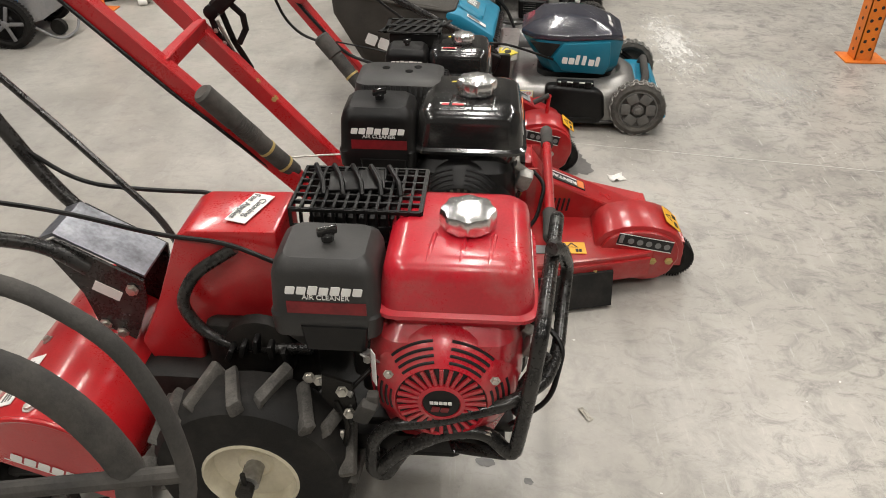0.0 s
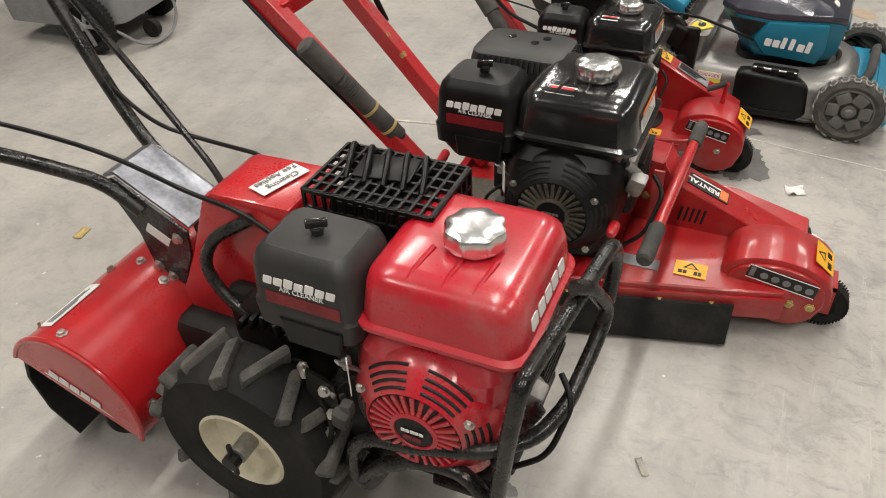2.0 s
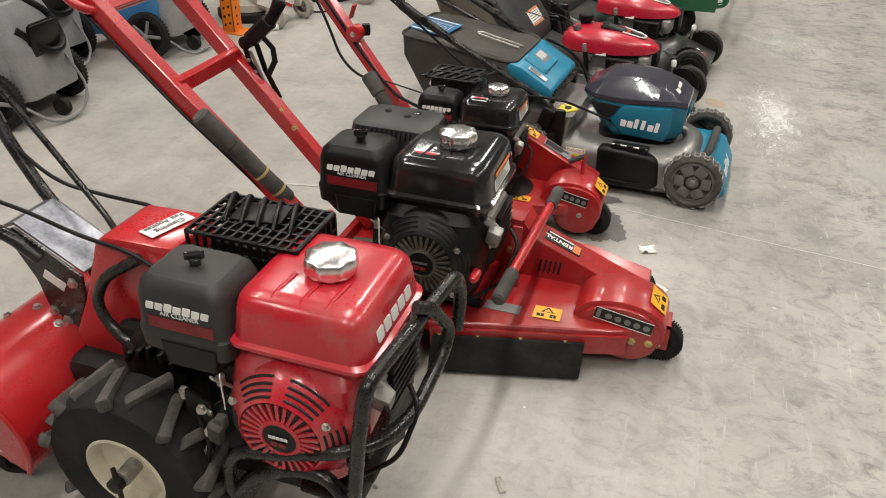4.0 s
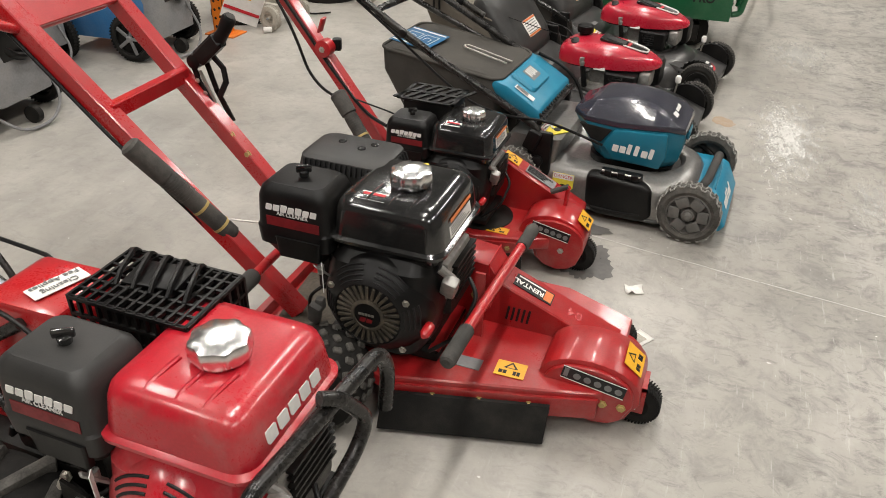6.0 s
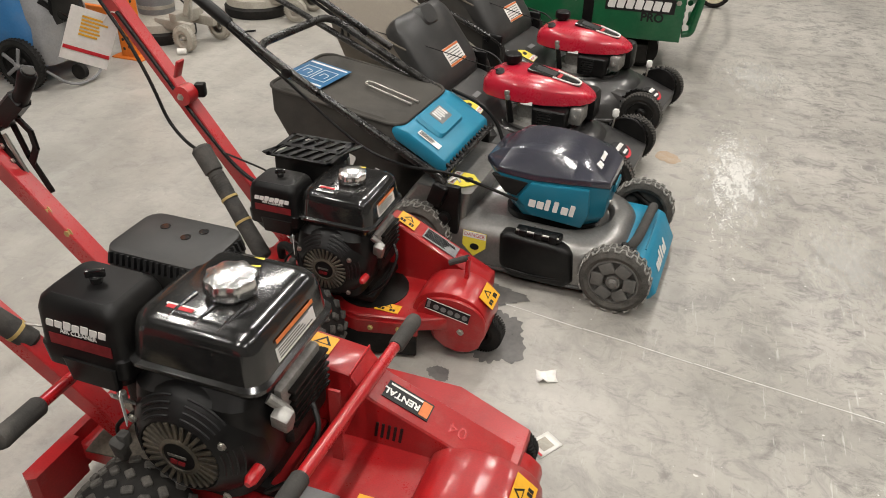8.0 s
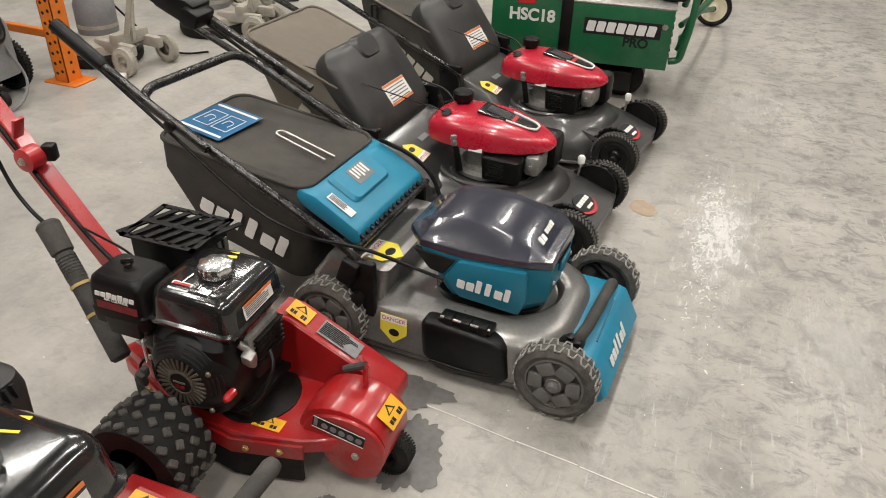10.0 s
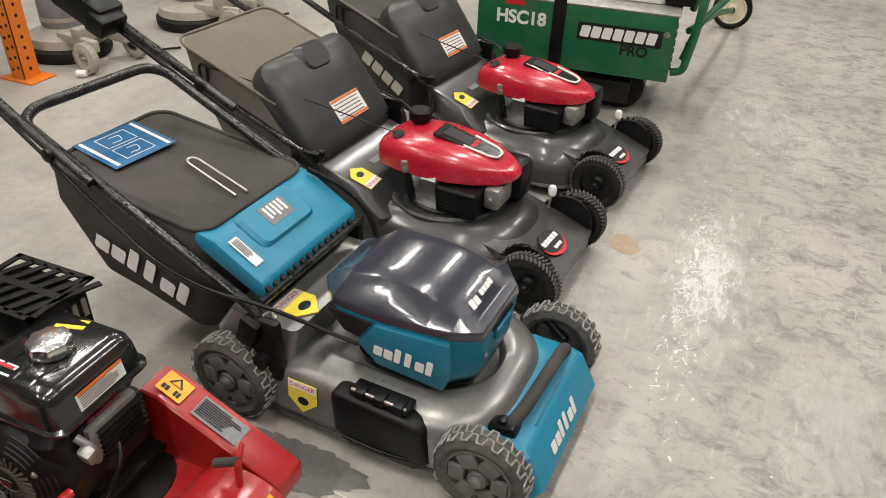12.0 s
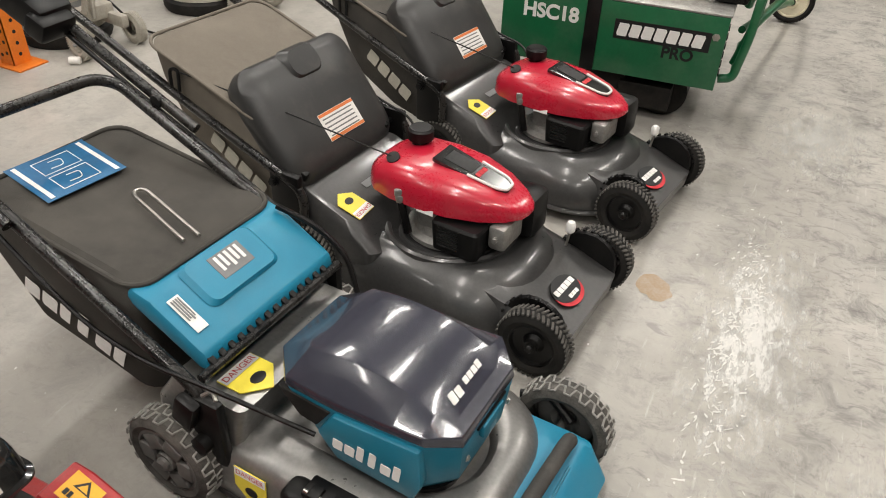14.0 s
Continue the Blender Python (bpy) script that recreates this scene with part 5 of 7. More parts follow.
# ---- lawn mowers ----
def battery_mower():
    Y = 3.395
    t = thing("battery_mower", 0.45, Y, "teal and grey cordless lawn mower with black grass bag", "lawn mower", rz=-3.5)

    def R(cx, z, sx, sy, r, tilt=0.0, dy=0.0):
        return ring(cx, Y + dy, z, sx, sy, r, 8, tilt)
    deck = part("deck", loft([R(0.50, 0.040, 0.72, 0.465, 0.16), R(0.50, 0.075, 0.73, 0.478, 0.17), R(0.50, 0.135, 0.70, 0.47, 0.17), R(0.50, 0.163, 0.675, 0.448, 0.17), R(0.505, 0.176, 0.64, 0.41, 0.17), R(0.51, 0.184, 0.58, 0.36, 0.16), R(0.53, 0.188, 0.50, 0.31, 0.15), R(0.54, 0.182, 0.46, 0.28, 0.14), R(0.55, 0.172, 0.43, 0.26, 0.13)]), DECK_GREY, t, "dusty grey steel mower deck")
    part("deck_lip", tube([Vector(p) for p in R(0.50, 0.040, 0.735, 0.465, 0.17)], 0.008, seg=8, closed=True), DECK_DARK, deck)
    part("rear_deck", loft([ring(0.235, Y, 0.09, 0.22, 0.43, 0.02), ring(0.235, Y, 0.20, 0.22, 0.42, 0.02), ring(0.262, Y, 0.262, 0.19, 0.40, 0.02)]), DECK_GREY, deck)
    # side chute
    flap_bm = prism([(0.475, 0.183), (0.50, 0.190), (0.665, 0.180), (0.705, 0.160), (0.722, 0.06), (0.69, 0.032), (0.52, 0.030), (0.480, 0.07)], "y", Y - 0.258, Y - 0.20, 0.016, 3)
    for v in flap_bm.verts:
        v.co.y += 0.006 * max(0.0, (0.11 - v.co.z) / 0.08) ** 1.5 + 0.012 * max(0.0, (v.co.x - 0.64) / 0.08) ** 2
    chute = part("side_chute", flap_bm, BLACK, t, "black plastic side chute flap")
    part("chute_rib", tube([(0.505, Y - 0.254, 0.062), (0.60, Y - 0.254, 0.056), (0.68, Y - 0.248, 0.064)], 0.005, 0.04, 8), BLACK, chute)
    part("chute_hinge", box(0.52, 0.665, Y - 0.243, Y - 0.195, 0.184, 0.200, 0.006), BLACK, chute)
    for k in range(3):
        part("hinge_lug", box(0.535 + k * 0.047, 0.560 + k * 0.047, Y - 0.246, Y - 0.215, 0.180, 0.206, 0.004), BLACK, chute)
    part("hinge_pin", tube([(0.525, Y - 0.236, 0.200), (0.66, Y - 0.236, 0.198)], 0.004, seg=8), STEEL, chute)
    # danger shields
    for m in (frame_on((0.392, Y - 0.2385, 0.118), (1, 0, 0), (0, 0.08, 1)) @ Matrix.Scale(1.15, 4), frame_on((0.305, Y - 0.115, 0.2625), (0, 1, 0), (-1, 0, 0)) @ Matrix.Scale(1.4, 4)):
        p = part("danger_label", turn(prism([(-0.034, 0.034), (0.034, 0.034), (0.034, -0.01), (0, -0.04), (-0.034, -0.01)], "z", 0.001, 0.003), m), LEMON, t, "yellow danger label")
        part("label_words", words("DANGER", m @ Matrix.Translation((0, 0.024, 0)), 0.015, 0.003), RED_INK, p)
        part("label_symbol", turn(lathe([(0.012, 0.003), (0.012, 0.0042), (0.0, 0.0043)], None, 14), m @ Matrix.Translation((0.002, -0.010, 0)) @ Matrix.Diagonal((1.1, 0.8, 1, 1))), BLACK_INK, p)
        part("label_band", turn(box(-0.033, 0.033, 0.0155, 0.0335, 0.0030, 0.0034), m), WHITE, p)
    # motor housing
    def M(z, x0, x1, y0, y1, r, tilt=0.0):
        return ring((x0 + x1) / 2, (y0 + y1) / 2, z, x1 - x0, y1 - y0, r, 6, tilt)
    part("motor_base", loft([M(0.165, 0.44, 0.740, Y - 0.125, Y + 0.130, 0.08), M(0.198, 0.44, 0.748, Y - 0.133, Y + 0.138, 0.08)]), BLACK, t)

    def along(table, x):
        """A height read off a list of (x, z)."""
        for (xa, za), (xb, zb) in zip(table, table[1:]):
            if x <= xb:
                return za + (zb - za) * max(0.0, (x - xa) / (xb - xa))
        return table[-1][1]

    def outline(x0, x1, hw, cr, cf, table, dz=0.0, n=6):
        """Sixteen points of a box with cut corners, seen from above."""
        near_ = [(x0, -hw + cr * 1.1)] + [(x0 + cr + (x1 - cf - x0 - cr) * k / (n - 1), -hw) for k in range(n)] + [(x1, -hw + cf)]
        return [(x, Y + 0.002 + y, along(table, x) + dz) for x, y in near_ + [(x, -y) for x, y in near_[::-1]]]

    def shell(rings, bevel):
        """Rings joined into a closed moulding, its top and bottom closed by strips."""
        bm = bmesh.new()
        rows = [[bm.verts.new(q) for q in r] for r in rings]
        k = len(rows[0])
        for a, b in zip(rows, rows[1:]):
            for i in range(k):
                bm.faces.new((a[i], a[(i + 1) % k], b[(i + 1) % k], b[i]))
        for r in (rows[0], rows[-1]):
            for i in range(k // 2 - 1):
                bm.faces.new((r[i], r[i + 1], r[k - 2 - i], r[k - 1 - i]))
        bmesh.ops.recalc_face_normals(bm, faces=bm.faces[:])
        sharp = [e for e in bm.edges if e.calc_face_angle(0) > 0.35]
        bmesh.ops.bevel(bm, geom=sharp, offset=bevel, segments=2, affect="EDGES", profile=0.5)
        return bm
    rim_z = [(0.36, 0.336), (0.41, 0.336), (0.53, 0.328), (0.63, 0.336), (0.72, 0.346), (0.77, 0.326)]
    top_z = [(0.40, 0.372), (0.44, 0.400), (0.50, 0.410), (0.57, 0.413), (0.63, 0.408), (0.69, 0.390), (0.745, 0.352)]
    flat_z = [(0.0, 0.0), (1.0, 0.0)]
    hs = part("motor_housing", shell([outline(0.465, 0.738, 0.128, 0.05, 0.05, flat_z, 0.190), outline(0.448, 0.758, 0.140, 0.05, 0.055, flat_z, 0.222), outline(0.372, 0.768, 0.1485, 0.055, 0.05, rim_z, -0.001)], 0.003), TEAL, t, "teal plastic motor housing", 18)
    part("housing_panel", prism([(0.535, 0.323), (0.498, 0.264), (0.540, 0.214), (0.705, 0.206), (0.722, 0.25), (0.716, 0.338), (0.62, 0.329)], "y", Y - 0.158, Y - 0.136, 0.005), TEAL, hs)
    part("housing_vent", prism([(0.405, 0.326), (0.525, 0.318), (0.490, 0.266), (0.452, 0.272)], "y", Y - 0.1490, Y - 0.132, 0.002, 1), RUBBER, hs, "dark mesh air vent")
    mark_row(hs, frame_on((0.614, Y - 0.158, 0.262), (0.995, 0, -0.04), (0.04, 0, 0.995)), 0.155, 0.038, "669969", WHITE, 0.001, 0.12)
    lid = part("battery_lid", shell([outline(0.368, 0.770, 0.150, 0.055, 0.05, rim_z), outline(0.370, 0.766, 0.149, 0.055, 0.05, rim_z, 0.020), outline(0.418, 0.742, 0.100, 0.03, 0.03, top_z), outline(0.45, 0.725, 0.055, 0.02, 0.02, top_z, 0.002)], 0.003), SMOKED, t, "smoked translucent battery lid", 18)
    fm = frame_on((0.716, Y - 0.035, 0.3735), (0, 1, 0), (-0.82, 0, 0.57))
    mark_row(lid, fm, 0.040, 0.024, "87", WHITE, 0.001, 0.2)
    mark_row(lid, fm @ Matrix.Translation((0.062, 0.003, 0)), 0.062, 0.017, "7778", WHITE, 0.001, 0.2)
    part("lid_latch", box(0.764, 0.776, Y - 0.03, Y + 0.05, 0.285, 0.315, 0.004), TEAL, hs)
    part("latch_gap", box(0.762, 0.7715, Y - 0.045, Y + 0.065, 0.316, 0.324, 0.002, 1), BLACK, hs)
    for dy in (-0.075, 0.085):
        part("housing_screw", bolt((0.7675, Y + dy, 0.275), (1, 0, 0), 0.005, 0.004), STEEL, hs)
    # front apron
    ap = part("front_apron", loft([M(0.040, 0.80, 0.955, Y - 0.20, Y + 0.20, 0.02), M(0.058, 0.79, 0.965, Y - 0.20, Y + 0.20, 0.02), M(0.138, 0.77, 0.925, Y - 0.195, Y + 0.195, 0.02), M(0.152, 0.76, 0.90, Y - 0.185, Y + 0.185, 0.02)]), TEAL_FLAP, t, "teal plastic front apron")
    mark_row(ap, frame_on((0.9455, Y - 0.015, 0.099), (0, 1, 0), (-0.447, 0, 0.894)), 0.165, 0.042, "669969", WHITE, 0.001, 0.12)
    part("apron_groove", tube([(0.905, Y - 0.10, 0.1505), (0.905, Y + 0.10, 0.1505)], 0.003, seg=6), TEAL, ap)
    hd = part("carry_handle", tube([(0.855, Y - 0.135, 0.150), (0.865, Y - 0.135, 0.175), (0.875, Y - 0.10, 0.185), (0.885, Y + 0.13, 0.182), (0.885, Y + 0.155, 0.165), (0.878, Y + 0.155, 0.145)], 0.0155, 0.02, 12), GRIP, t, "grey plastic carry handle")
    part("handle_foot", join(obox((0.848, Y - 0.14, 0.155), (0.065, 0.045, 0.03), 0, -15, 0, 0.008), lathe([(0.012, 0), (0.012, 0.012), (0.005, 0.014)], pose(0.845, Y - 0.14, 0.166), 10)), BLACK, hd)
    for x, out_y, R_ in ((0.842, 0.268, 0.105), (0.205, 0.282, 0.108)):
        for side in (-1, 1):
            y = Y + side * out_y
            tyre(t, x, y, R_ + 0.006, R_, 0.058, R_ * 0.72, "zigzag", LUG, LUG, RIM_GREY, RIM_GREY, out=side)
            for k in range(6):
                a = k * math.pi / 3
                part("wheel_spoke", obox((x + math.cos(a) * R_ * 0.46, y - side * 0.007, R_ + 0.006 + math.sin(a) * R_ * 0.46), (R_ * 0.36, 0.012, R_ * 0.42), 0, -math.degrees(a), 0, 0.005), RIM_GREY, t)
    part("axle", tube([(0.842, Y - 0.25, 0.111), (0.842, Y + 0.25, 0.111)], 0.009), STEEL, t)
    part("axle", tube([(0.205, Y - 0.26, 0.114), (0.205, Y + 0.26, 0.114)], 0.009), STEEL, t)
    part("height_link", tube([(0.74, Y + 0.23, 0.15), (0.80, Y + 0.245, 0.165), (0.86, Y + 0.23, 0.13)], 0.010, 0.02), BLACK, t)
    # rear flap
    fl = part("rear_flap", prism([(0.065, 0.418), (0.085, 0.437), (0.135, 0.425), (0.262, 0.352), (0.268, 0.315), (0.245, 0.305), (0.075, 0.395)], "y", Y - 0.182, Y + 0.208, 0.010), TEAL_FLAP, t, "teal plastic discharge flap")
    fm = frame_on((0.165, Y, 0.4105), (0.87, 0, -0.5), (0, 1, 0))
    part("flap_panel", turn(loft([ring(0, 0, 0, 0.11, 0.20, 0.02, 4), ring(0, 0, 0.010, 0.10, 0.18, 0.02, 4)]), fm), TEAL_FLAP, fl)
    part("flap_label", plate(fm @ Matrix.Translation((-0.005, 0.005, 0.010)), 0.055, 0.085, 0.0012), GREY_INK, fl)
    part("label_print", turn(lines(fm @ Matrix.Translation((-0.005, 0.005, 0.0112)), 0.045, 0.07, 5), Matrix.Identity(4)), WHITE, fl)
    ws = part("flap_label", plate(fm @ Matrix.Translation((0.03, -0.145, 0.001)), 0.085, 0.028, 0.0012), WHITE, fl, "small white data label")
    part("label_print", lines(fm @ Matrix.Translation((0.03, -0.145, 0.0022)), 0.075, 0.022, 4), GREY_INK, ws)
    part("hinge_rod", tube([(0.275, Y - 0.21, 0.322), (0.275, Y + 0.215, 0.322)], 0.010), BLACK_TUBE, t)
    for k in range(14):
        part("hinge_tooth", obox((0.262, Y - 0.17 + k * 0.026, 0.335), (0.03, 0.014, 0.012), 0, 30, 0, 0.003), BLACK, fl)
    # bag
    bag = part("grass_bag", loft([ring(-0.06, Y, 0.165, 0.26, 0.34, 0.05, 5, -0.28), ring(-0.10, Y, 0.20, 0.36, 0.37, 0.05, 5, -0.2), ring(-0.135, Y, 0.40, 0.48, 0.39, 0.05, 5, -0.03), ring(-0.14, Y + 0.015, 0.458, 0.49, 0.395, 0.05, 5, -0.11), ring(-0.14, Y + 0.015, 0.470, 0.45, 0.36, 0.05, 5, -0.11), ring(-0.14, Y + 0.015, 0.462, 0.30, 0.22, 0.05, 5, -0.11)]), FABRIC, t, "black mesh grass bag")
    part("bag_edge", tube([Vector(p) for p in ring(-0.14, Y + 0.015, 0.463, 0.49, 0.395, 0.05, 5, -0.11)], 0.006, seg=8, closed=True), FABRIC, bag)
    mark_row(bag, frame_on((-0.085, Y - 0.1985, 0.290), (0.95, 0, -0.31), (0.31, 0, 0.95)), 0.31, 0.066, "669969", WHITE, 0.003, 0.12)
    part("bag_wire", tube([(0.085, Y + 0.004, 0.452), (-0.105, Y + 0.046, 0.474), (-0.120, Y + 0.042, 0.476), (-0.124, Y + 0.026, 0.476), (-0.110, Y + 0.016, 0.474), (0.075, Y - 0.028, 0.453)], 0.0038, 0.012, 8), STEEL, bag, "bent steel wire loop")
    fm = frame_on((-0.297, Y - 0.006, 0.4905), (0.09, 0.996, 0.01), (-0.99, 0.09, 0.10))
    tag = part("blue_tag", plate(fm, 0.19, 0.165, 0.0012), SKY_FILM, bag, "blue instruction tag with white outlines")
    for dx in (-0.078, 0.078):
        part("tag_band", plate(fm @ Matrix.Translation((dx, 0, 0)), 0.010, 0.15, 0.0008, 0.0016), WHITE, tag)
    sym = []
    for yy in (-0.034, 0.034):
        for x0, x1, y0, y1 in ((-0.045, 0.045, yy - 0.029, yy - 0.027), (-0.045, 0.045, yy + 0.027, yy + 0.029), (-0.045, -0.043, yy - 0.029, yy + 0.029), (0.043, 0.045, yy - 0.029, yy + 0.029)):
            sym.append(turn(box(x0, x1, y0, y1, 0.0014, 0.0024), fm))
        sym.append(turn(tube([(-0.02, yy - 0.012, 0.002), (0.01, yy - 0.014, 0.002), (0.018, yy + 0.012, 0.002), (-0.012, yy + 0.014, 0.002)], 0.0012, 0.01, 5, False), fm))
    part("tag_outline", join(*sym), WHITE, tag)
    # handle
    hp = [(0.31, Y - 0.226, 0.17), (0.285, Y - 0.223, 0.302), (-0.370, Y - 0.212, 0.612), (-0.390, Y - 0.165, 0.628), (-0.345, Y + 0.145, 0.640), (-0.315, Y + 0.187, 0.622), (0.15, Y + 0.205, 0.385), (0.24, Y + 0.215, 0.24)]
    part("handle_tube", tube(hp, 0.0135, 0.05, 12), BLACK_TUBE, t, "black tubular steel handle")
    part("upper_bar", tube([(-0.12, Y + 0.222, 0.545), (-0.31, Y + 0.214, 0.640), (-0.53, Y + 0.200, 0.755)], 0.0125, 0.05, 12), BLACK_TUBE, t)
    part("upper_bar", tube([(-0.15, Y - 0.238, 0.525), (-0.30, Y - 0.238, 0.606), (-0.47, Y - 0.238, 0.708)], 0.0125, 0.05, 12), BLACK_TUBE, t)
    part("bar_grip", tube([(-0.455, Y - 0.238, 0.698), (-0.47, Y - 0.238, 0.708), (-0.60, Y - 0.238, 0.790)], [0.016, 0.020, 0.019], seg=12), BLACK, t)
    for x, y, z in ((-0.245, -0.245, 0.580), (-0.22, 0.222, 0.592)):
        part("bar_knob", lathe([(0.016, 0), (0.016, 0.012), (0.008, 0.016)], facing_y(x, Y + y - 0.008, z), 12), BLACK, t)
    sw = part("switch_box", join(obox((-0.545, Y + 0.175, 0.772), (0.16, 0.10, 0.075), 0, 27, 5, 0.016), obox((-0.475, Y + 0.165, 0.735), (0.06, 0.10, 0.055), 0, 27, 5, 0.012)), BLACK, t, "black plastic switch box")
    part("switch_key", obox((-0.515, Y + 0.145, 0.806), (0.035, 0.028, 0.02), 0, 27, 5, 0.004), GREY, sw)
    part("switch_button", obox((-0.570, Y + 0.19, 0.832), (0.035, 0.035, 0.015), 0, 27, 5, 0.004), GREY, sw)
    part("handle_pivot", box(0.17, 0.27, Y + 0.21, Y + 0.235, 0.13, 0.30, 0.008), BLACK, t)
    pv = part("handle_pivot", box(0.245, 0.335, Y - 0.240, Y - 0.214, 0.13, 0.30, 0.010), BLACK, t)
    part("pivot_lever", obox((0.265, Y - 0.250, 0.268), (0.05, 0.026, 0.075), 0, 20, 0, 0.009), BLACK, pv)
    part("pivot_boss", lathe([(0.02, 0), (0.02, 0.02), (0.01, 0.025)], facing_y(0.29, Y - 0.240, 0.19), 12), BLACK, pv)
    part("pivot_clip", tube([(0.30, Y - 0.235, 0.315), (0.32, Y - 0.225, 0.33), (0.335, Y - 0.235, 0.32)], 0.004, 0.01, 6), STEEL, t)
    part("cable", tube([(-0.46, Y - 0.245, 0.690), (-0.25, Y - 0.245, 0.545), (-0.10, Y - 0.245, 0.435), (0.02, Y - 0.245, 0.362), (0.16, Y - 0.242, 0.335), (0.30, Y - 0.235, 0.345), (0.42, Y - 0.195, 0.298), (0.50, Y - 0.165, 0.262)], 0.005, 0.08, 8), BLACK, t)
    part("cable", tube([(0.13, Y + 0.19, 0.44), (0.22, Y + 0.22, 0.40), (0.29, Y + 0.23, 0.34), (0.33, Y + 0.21, 0.26)], 0.007, 0.05, 8), BLACK, t)
    part("cable", tube([(-0.50, Y + 0.19, 0.725), (-0.30, Y + 0.205, 0.612), (-0.10, Y + 0.222, 0.505), (0.12, Y + 0.215, 0.41)], 0.006, 0.06, 8), BLACK, t)
    return t


def petrol_mower():
    Y = 4.125
    t = thing("petrol_mower", 0.35, Y, "charcoal petrol lawn mower with glossy red engine cover", "lawn mower", "petrol mowers")
    t.matrix_basis = pose(0.34, Y - 0.055, 0, 0, 0, -5.0)

    def R(cx, z, sx, sy, r, tilt=0.0, dy=0.0):
        return ring(cx, Y + dy, z, sx, sy, r, 8, tilt)
    deck = part("deck", loft([R(0.36, 0.045, 0.66, 0.50, 0.20), R(0.36, 0.09, 0.66, 0.50, 0.20), R(0.36, 0.135, 0.62, 0.47, 0.20), R(0.37, 0.165, 0.56, 0.42, 0.19), R(0.375, 0.190, 0.47, 0.36, 0.17), R(0.375, 0.194, 0.42, 0.34, 0.165), R(0.375, 0.186, 0.36, 0.31, 0.15), R(0.375, 0.170, 0.32, 0.28, 0.135)]), DECK_DARK, t, "dusty charcoal steel mower deck")
    part("deck_lip", tube([Vector(p) for p in R(0.36, 0.045, 0.668, 0.508, 0.20)], 0.008, seg=8, closed=True), DECK_DARK, deck)
    part("rear_deck", loft([ring(0.13, Y, 0.08, 0.28, 0.47, 0.04), ring(0.13, Y, 0.175, 0.29, 0.46, 0.04), ring(0.108, Y, 0.240, 0.23, 0.44, 0.04, 5, -0.35), ring(0.10, Y, 0.262, 0.19, 0.41, 0.04, 5, -0.35)]), DECK_DARK, deck)
    nose = part("nose", loft([ring(0.68, Y, 0.055, 0.24, 0.36, 0.04, 5), ring(0.68, Y, 0.100, 0.25, 0.37, 0.04, 5), ring(0.64, Y, 0.146, 0.21, 0.35, 0.04, 5, -0.25), ring(0.60, Y, 0.168, 0.15, 0.29, 0.04, 5, -0.25)]), DECK_DARK, t, "charcoal front apron")
    fm = frame_on((0.735, Y - 0.02, 0.1325), (0.05, 1, 0), (-0.93, 0.05, 0.36))
    part("nose_badge", turn(lathe([(0.044, 0), (0.044, 0.002), (0.0, 0.0022)], None, 24), fm @ Matrix.Diagonal((1.3, 0.9, 1, 1)) @ Matrix.Translation((0, -0.004, 0))), RED_INK, nose)
    part("badge_face", turn(lathe([(0.042, 0.0), (0.042, 0.0032), (0.0, 0.0033)], None, 24), fm @ Matrix.Diagonal((1.32, 0.92, 1, 1)) @ Matrix.Translation((0, 0.008, 0))), BLACK_INK, nose)
    mark_row(nose, fm @ Matrix.Translation((0, 0.016, 0.004)), 0.095, 0.022, "77777", WHITE, 0.001, 0.0)
    mark_row(nose, fm @ Matrix.Translation((0.005, -0.014, 0.004)), 0.045, 0.014, "777", WHITE, 0.001, 0.1)
    part("deck_ring", lathe([(0.190, 0.150), (0.186, 0.196), (0.178, 0.201), (0.168, 0.196), (0.164, 0.184), (0.150, 0.180), (0.146, 0.186), (0.138, 0.188), (0.130, 0.182), (0.12, 0.180)], pose(0.37, Y, 0.0), 44, False), DECK_DARK, deck)
    # engine
    part("engine_flange", lathe([(0.125, 0.0), (0.125, 0.012), (0.105, 0.02), (0.10, 0.035), (0.085, 0.04), (0.08, 0.055)], pose(0.37, Y, 0.186), 36), ALLOY, t)
    part("engine_block", join(box(0.31, 0.45, Y - 0.09, Y + 0.10, 0.21, 0.31, 0.015), box(0.44, 0.55, Y - 0.03, Y + 0.07, 0.22, 0.30, 0.012)), ALLOY, t)
    part("muffler_cover", join(loft([ring(0.455, Y - 0.105, 0.205, 0.13, 0.07, 0.015), ring(0.455, Y - 0.105, 0.283, 0.14, 0.075, 0.015), ring(0.455, Y - 0.105, 0.290, 0.13, 0.065, 0.012)])), BLACK, t, "black slatted muffler cover")
    for k in range(6):
        part("muffler_slot", box(0.41, 0.47, Y - 0.1445, Y - 0.139, 0.222 + k * 0.011, 0.227 + k * 0.011), BLACK_GLOSS, t)
    part("head_cover", join(box(0.525, 0.575, Y - 0.09, Y + 0.02, 0.225, 0.295, 0.012), bolt((0.55, Y - 0.092, 0.26), (0, -1, 0), 0.008, 0.008)), ALLOY, t)
    part("side_cover", join(box(0.50, 0.60, Y + 0.03, Y + 0.13, 0.20, 0.33, 0.025)), BLACK, t)

    def C(z, x0, x1, y0, y1, r, tilt=0.0):
        return ring((x0 + x1) / 2, Y + (y0 + y1) / 2, z, x1 - x0, y1 - y0, r, 7, tilt)
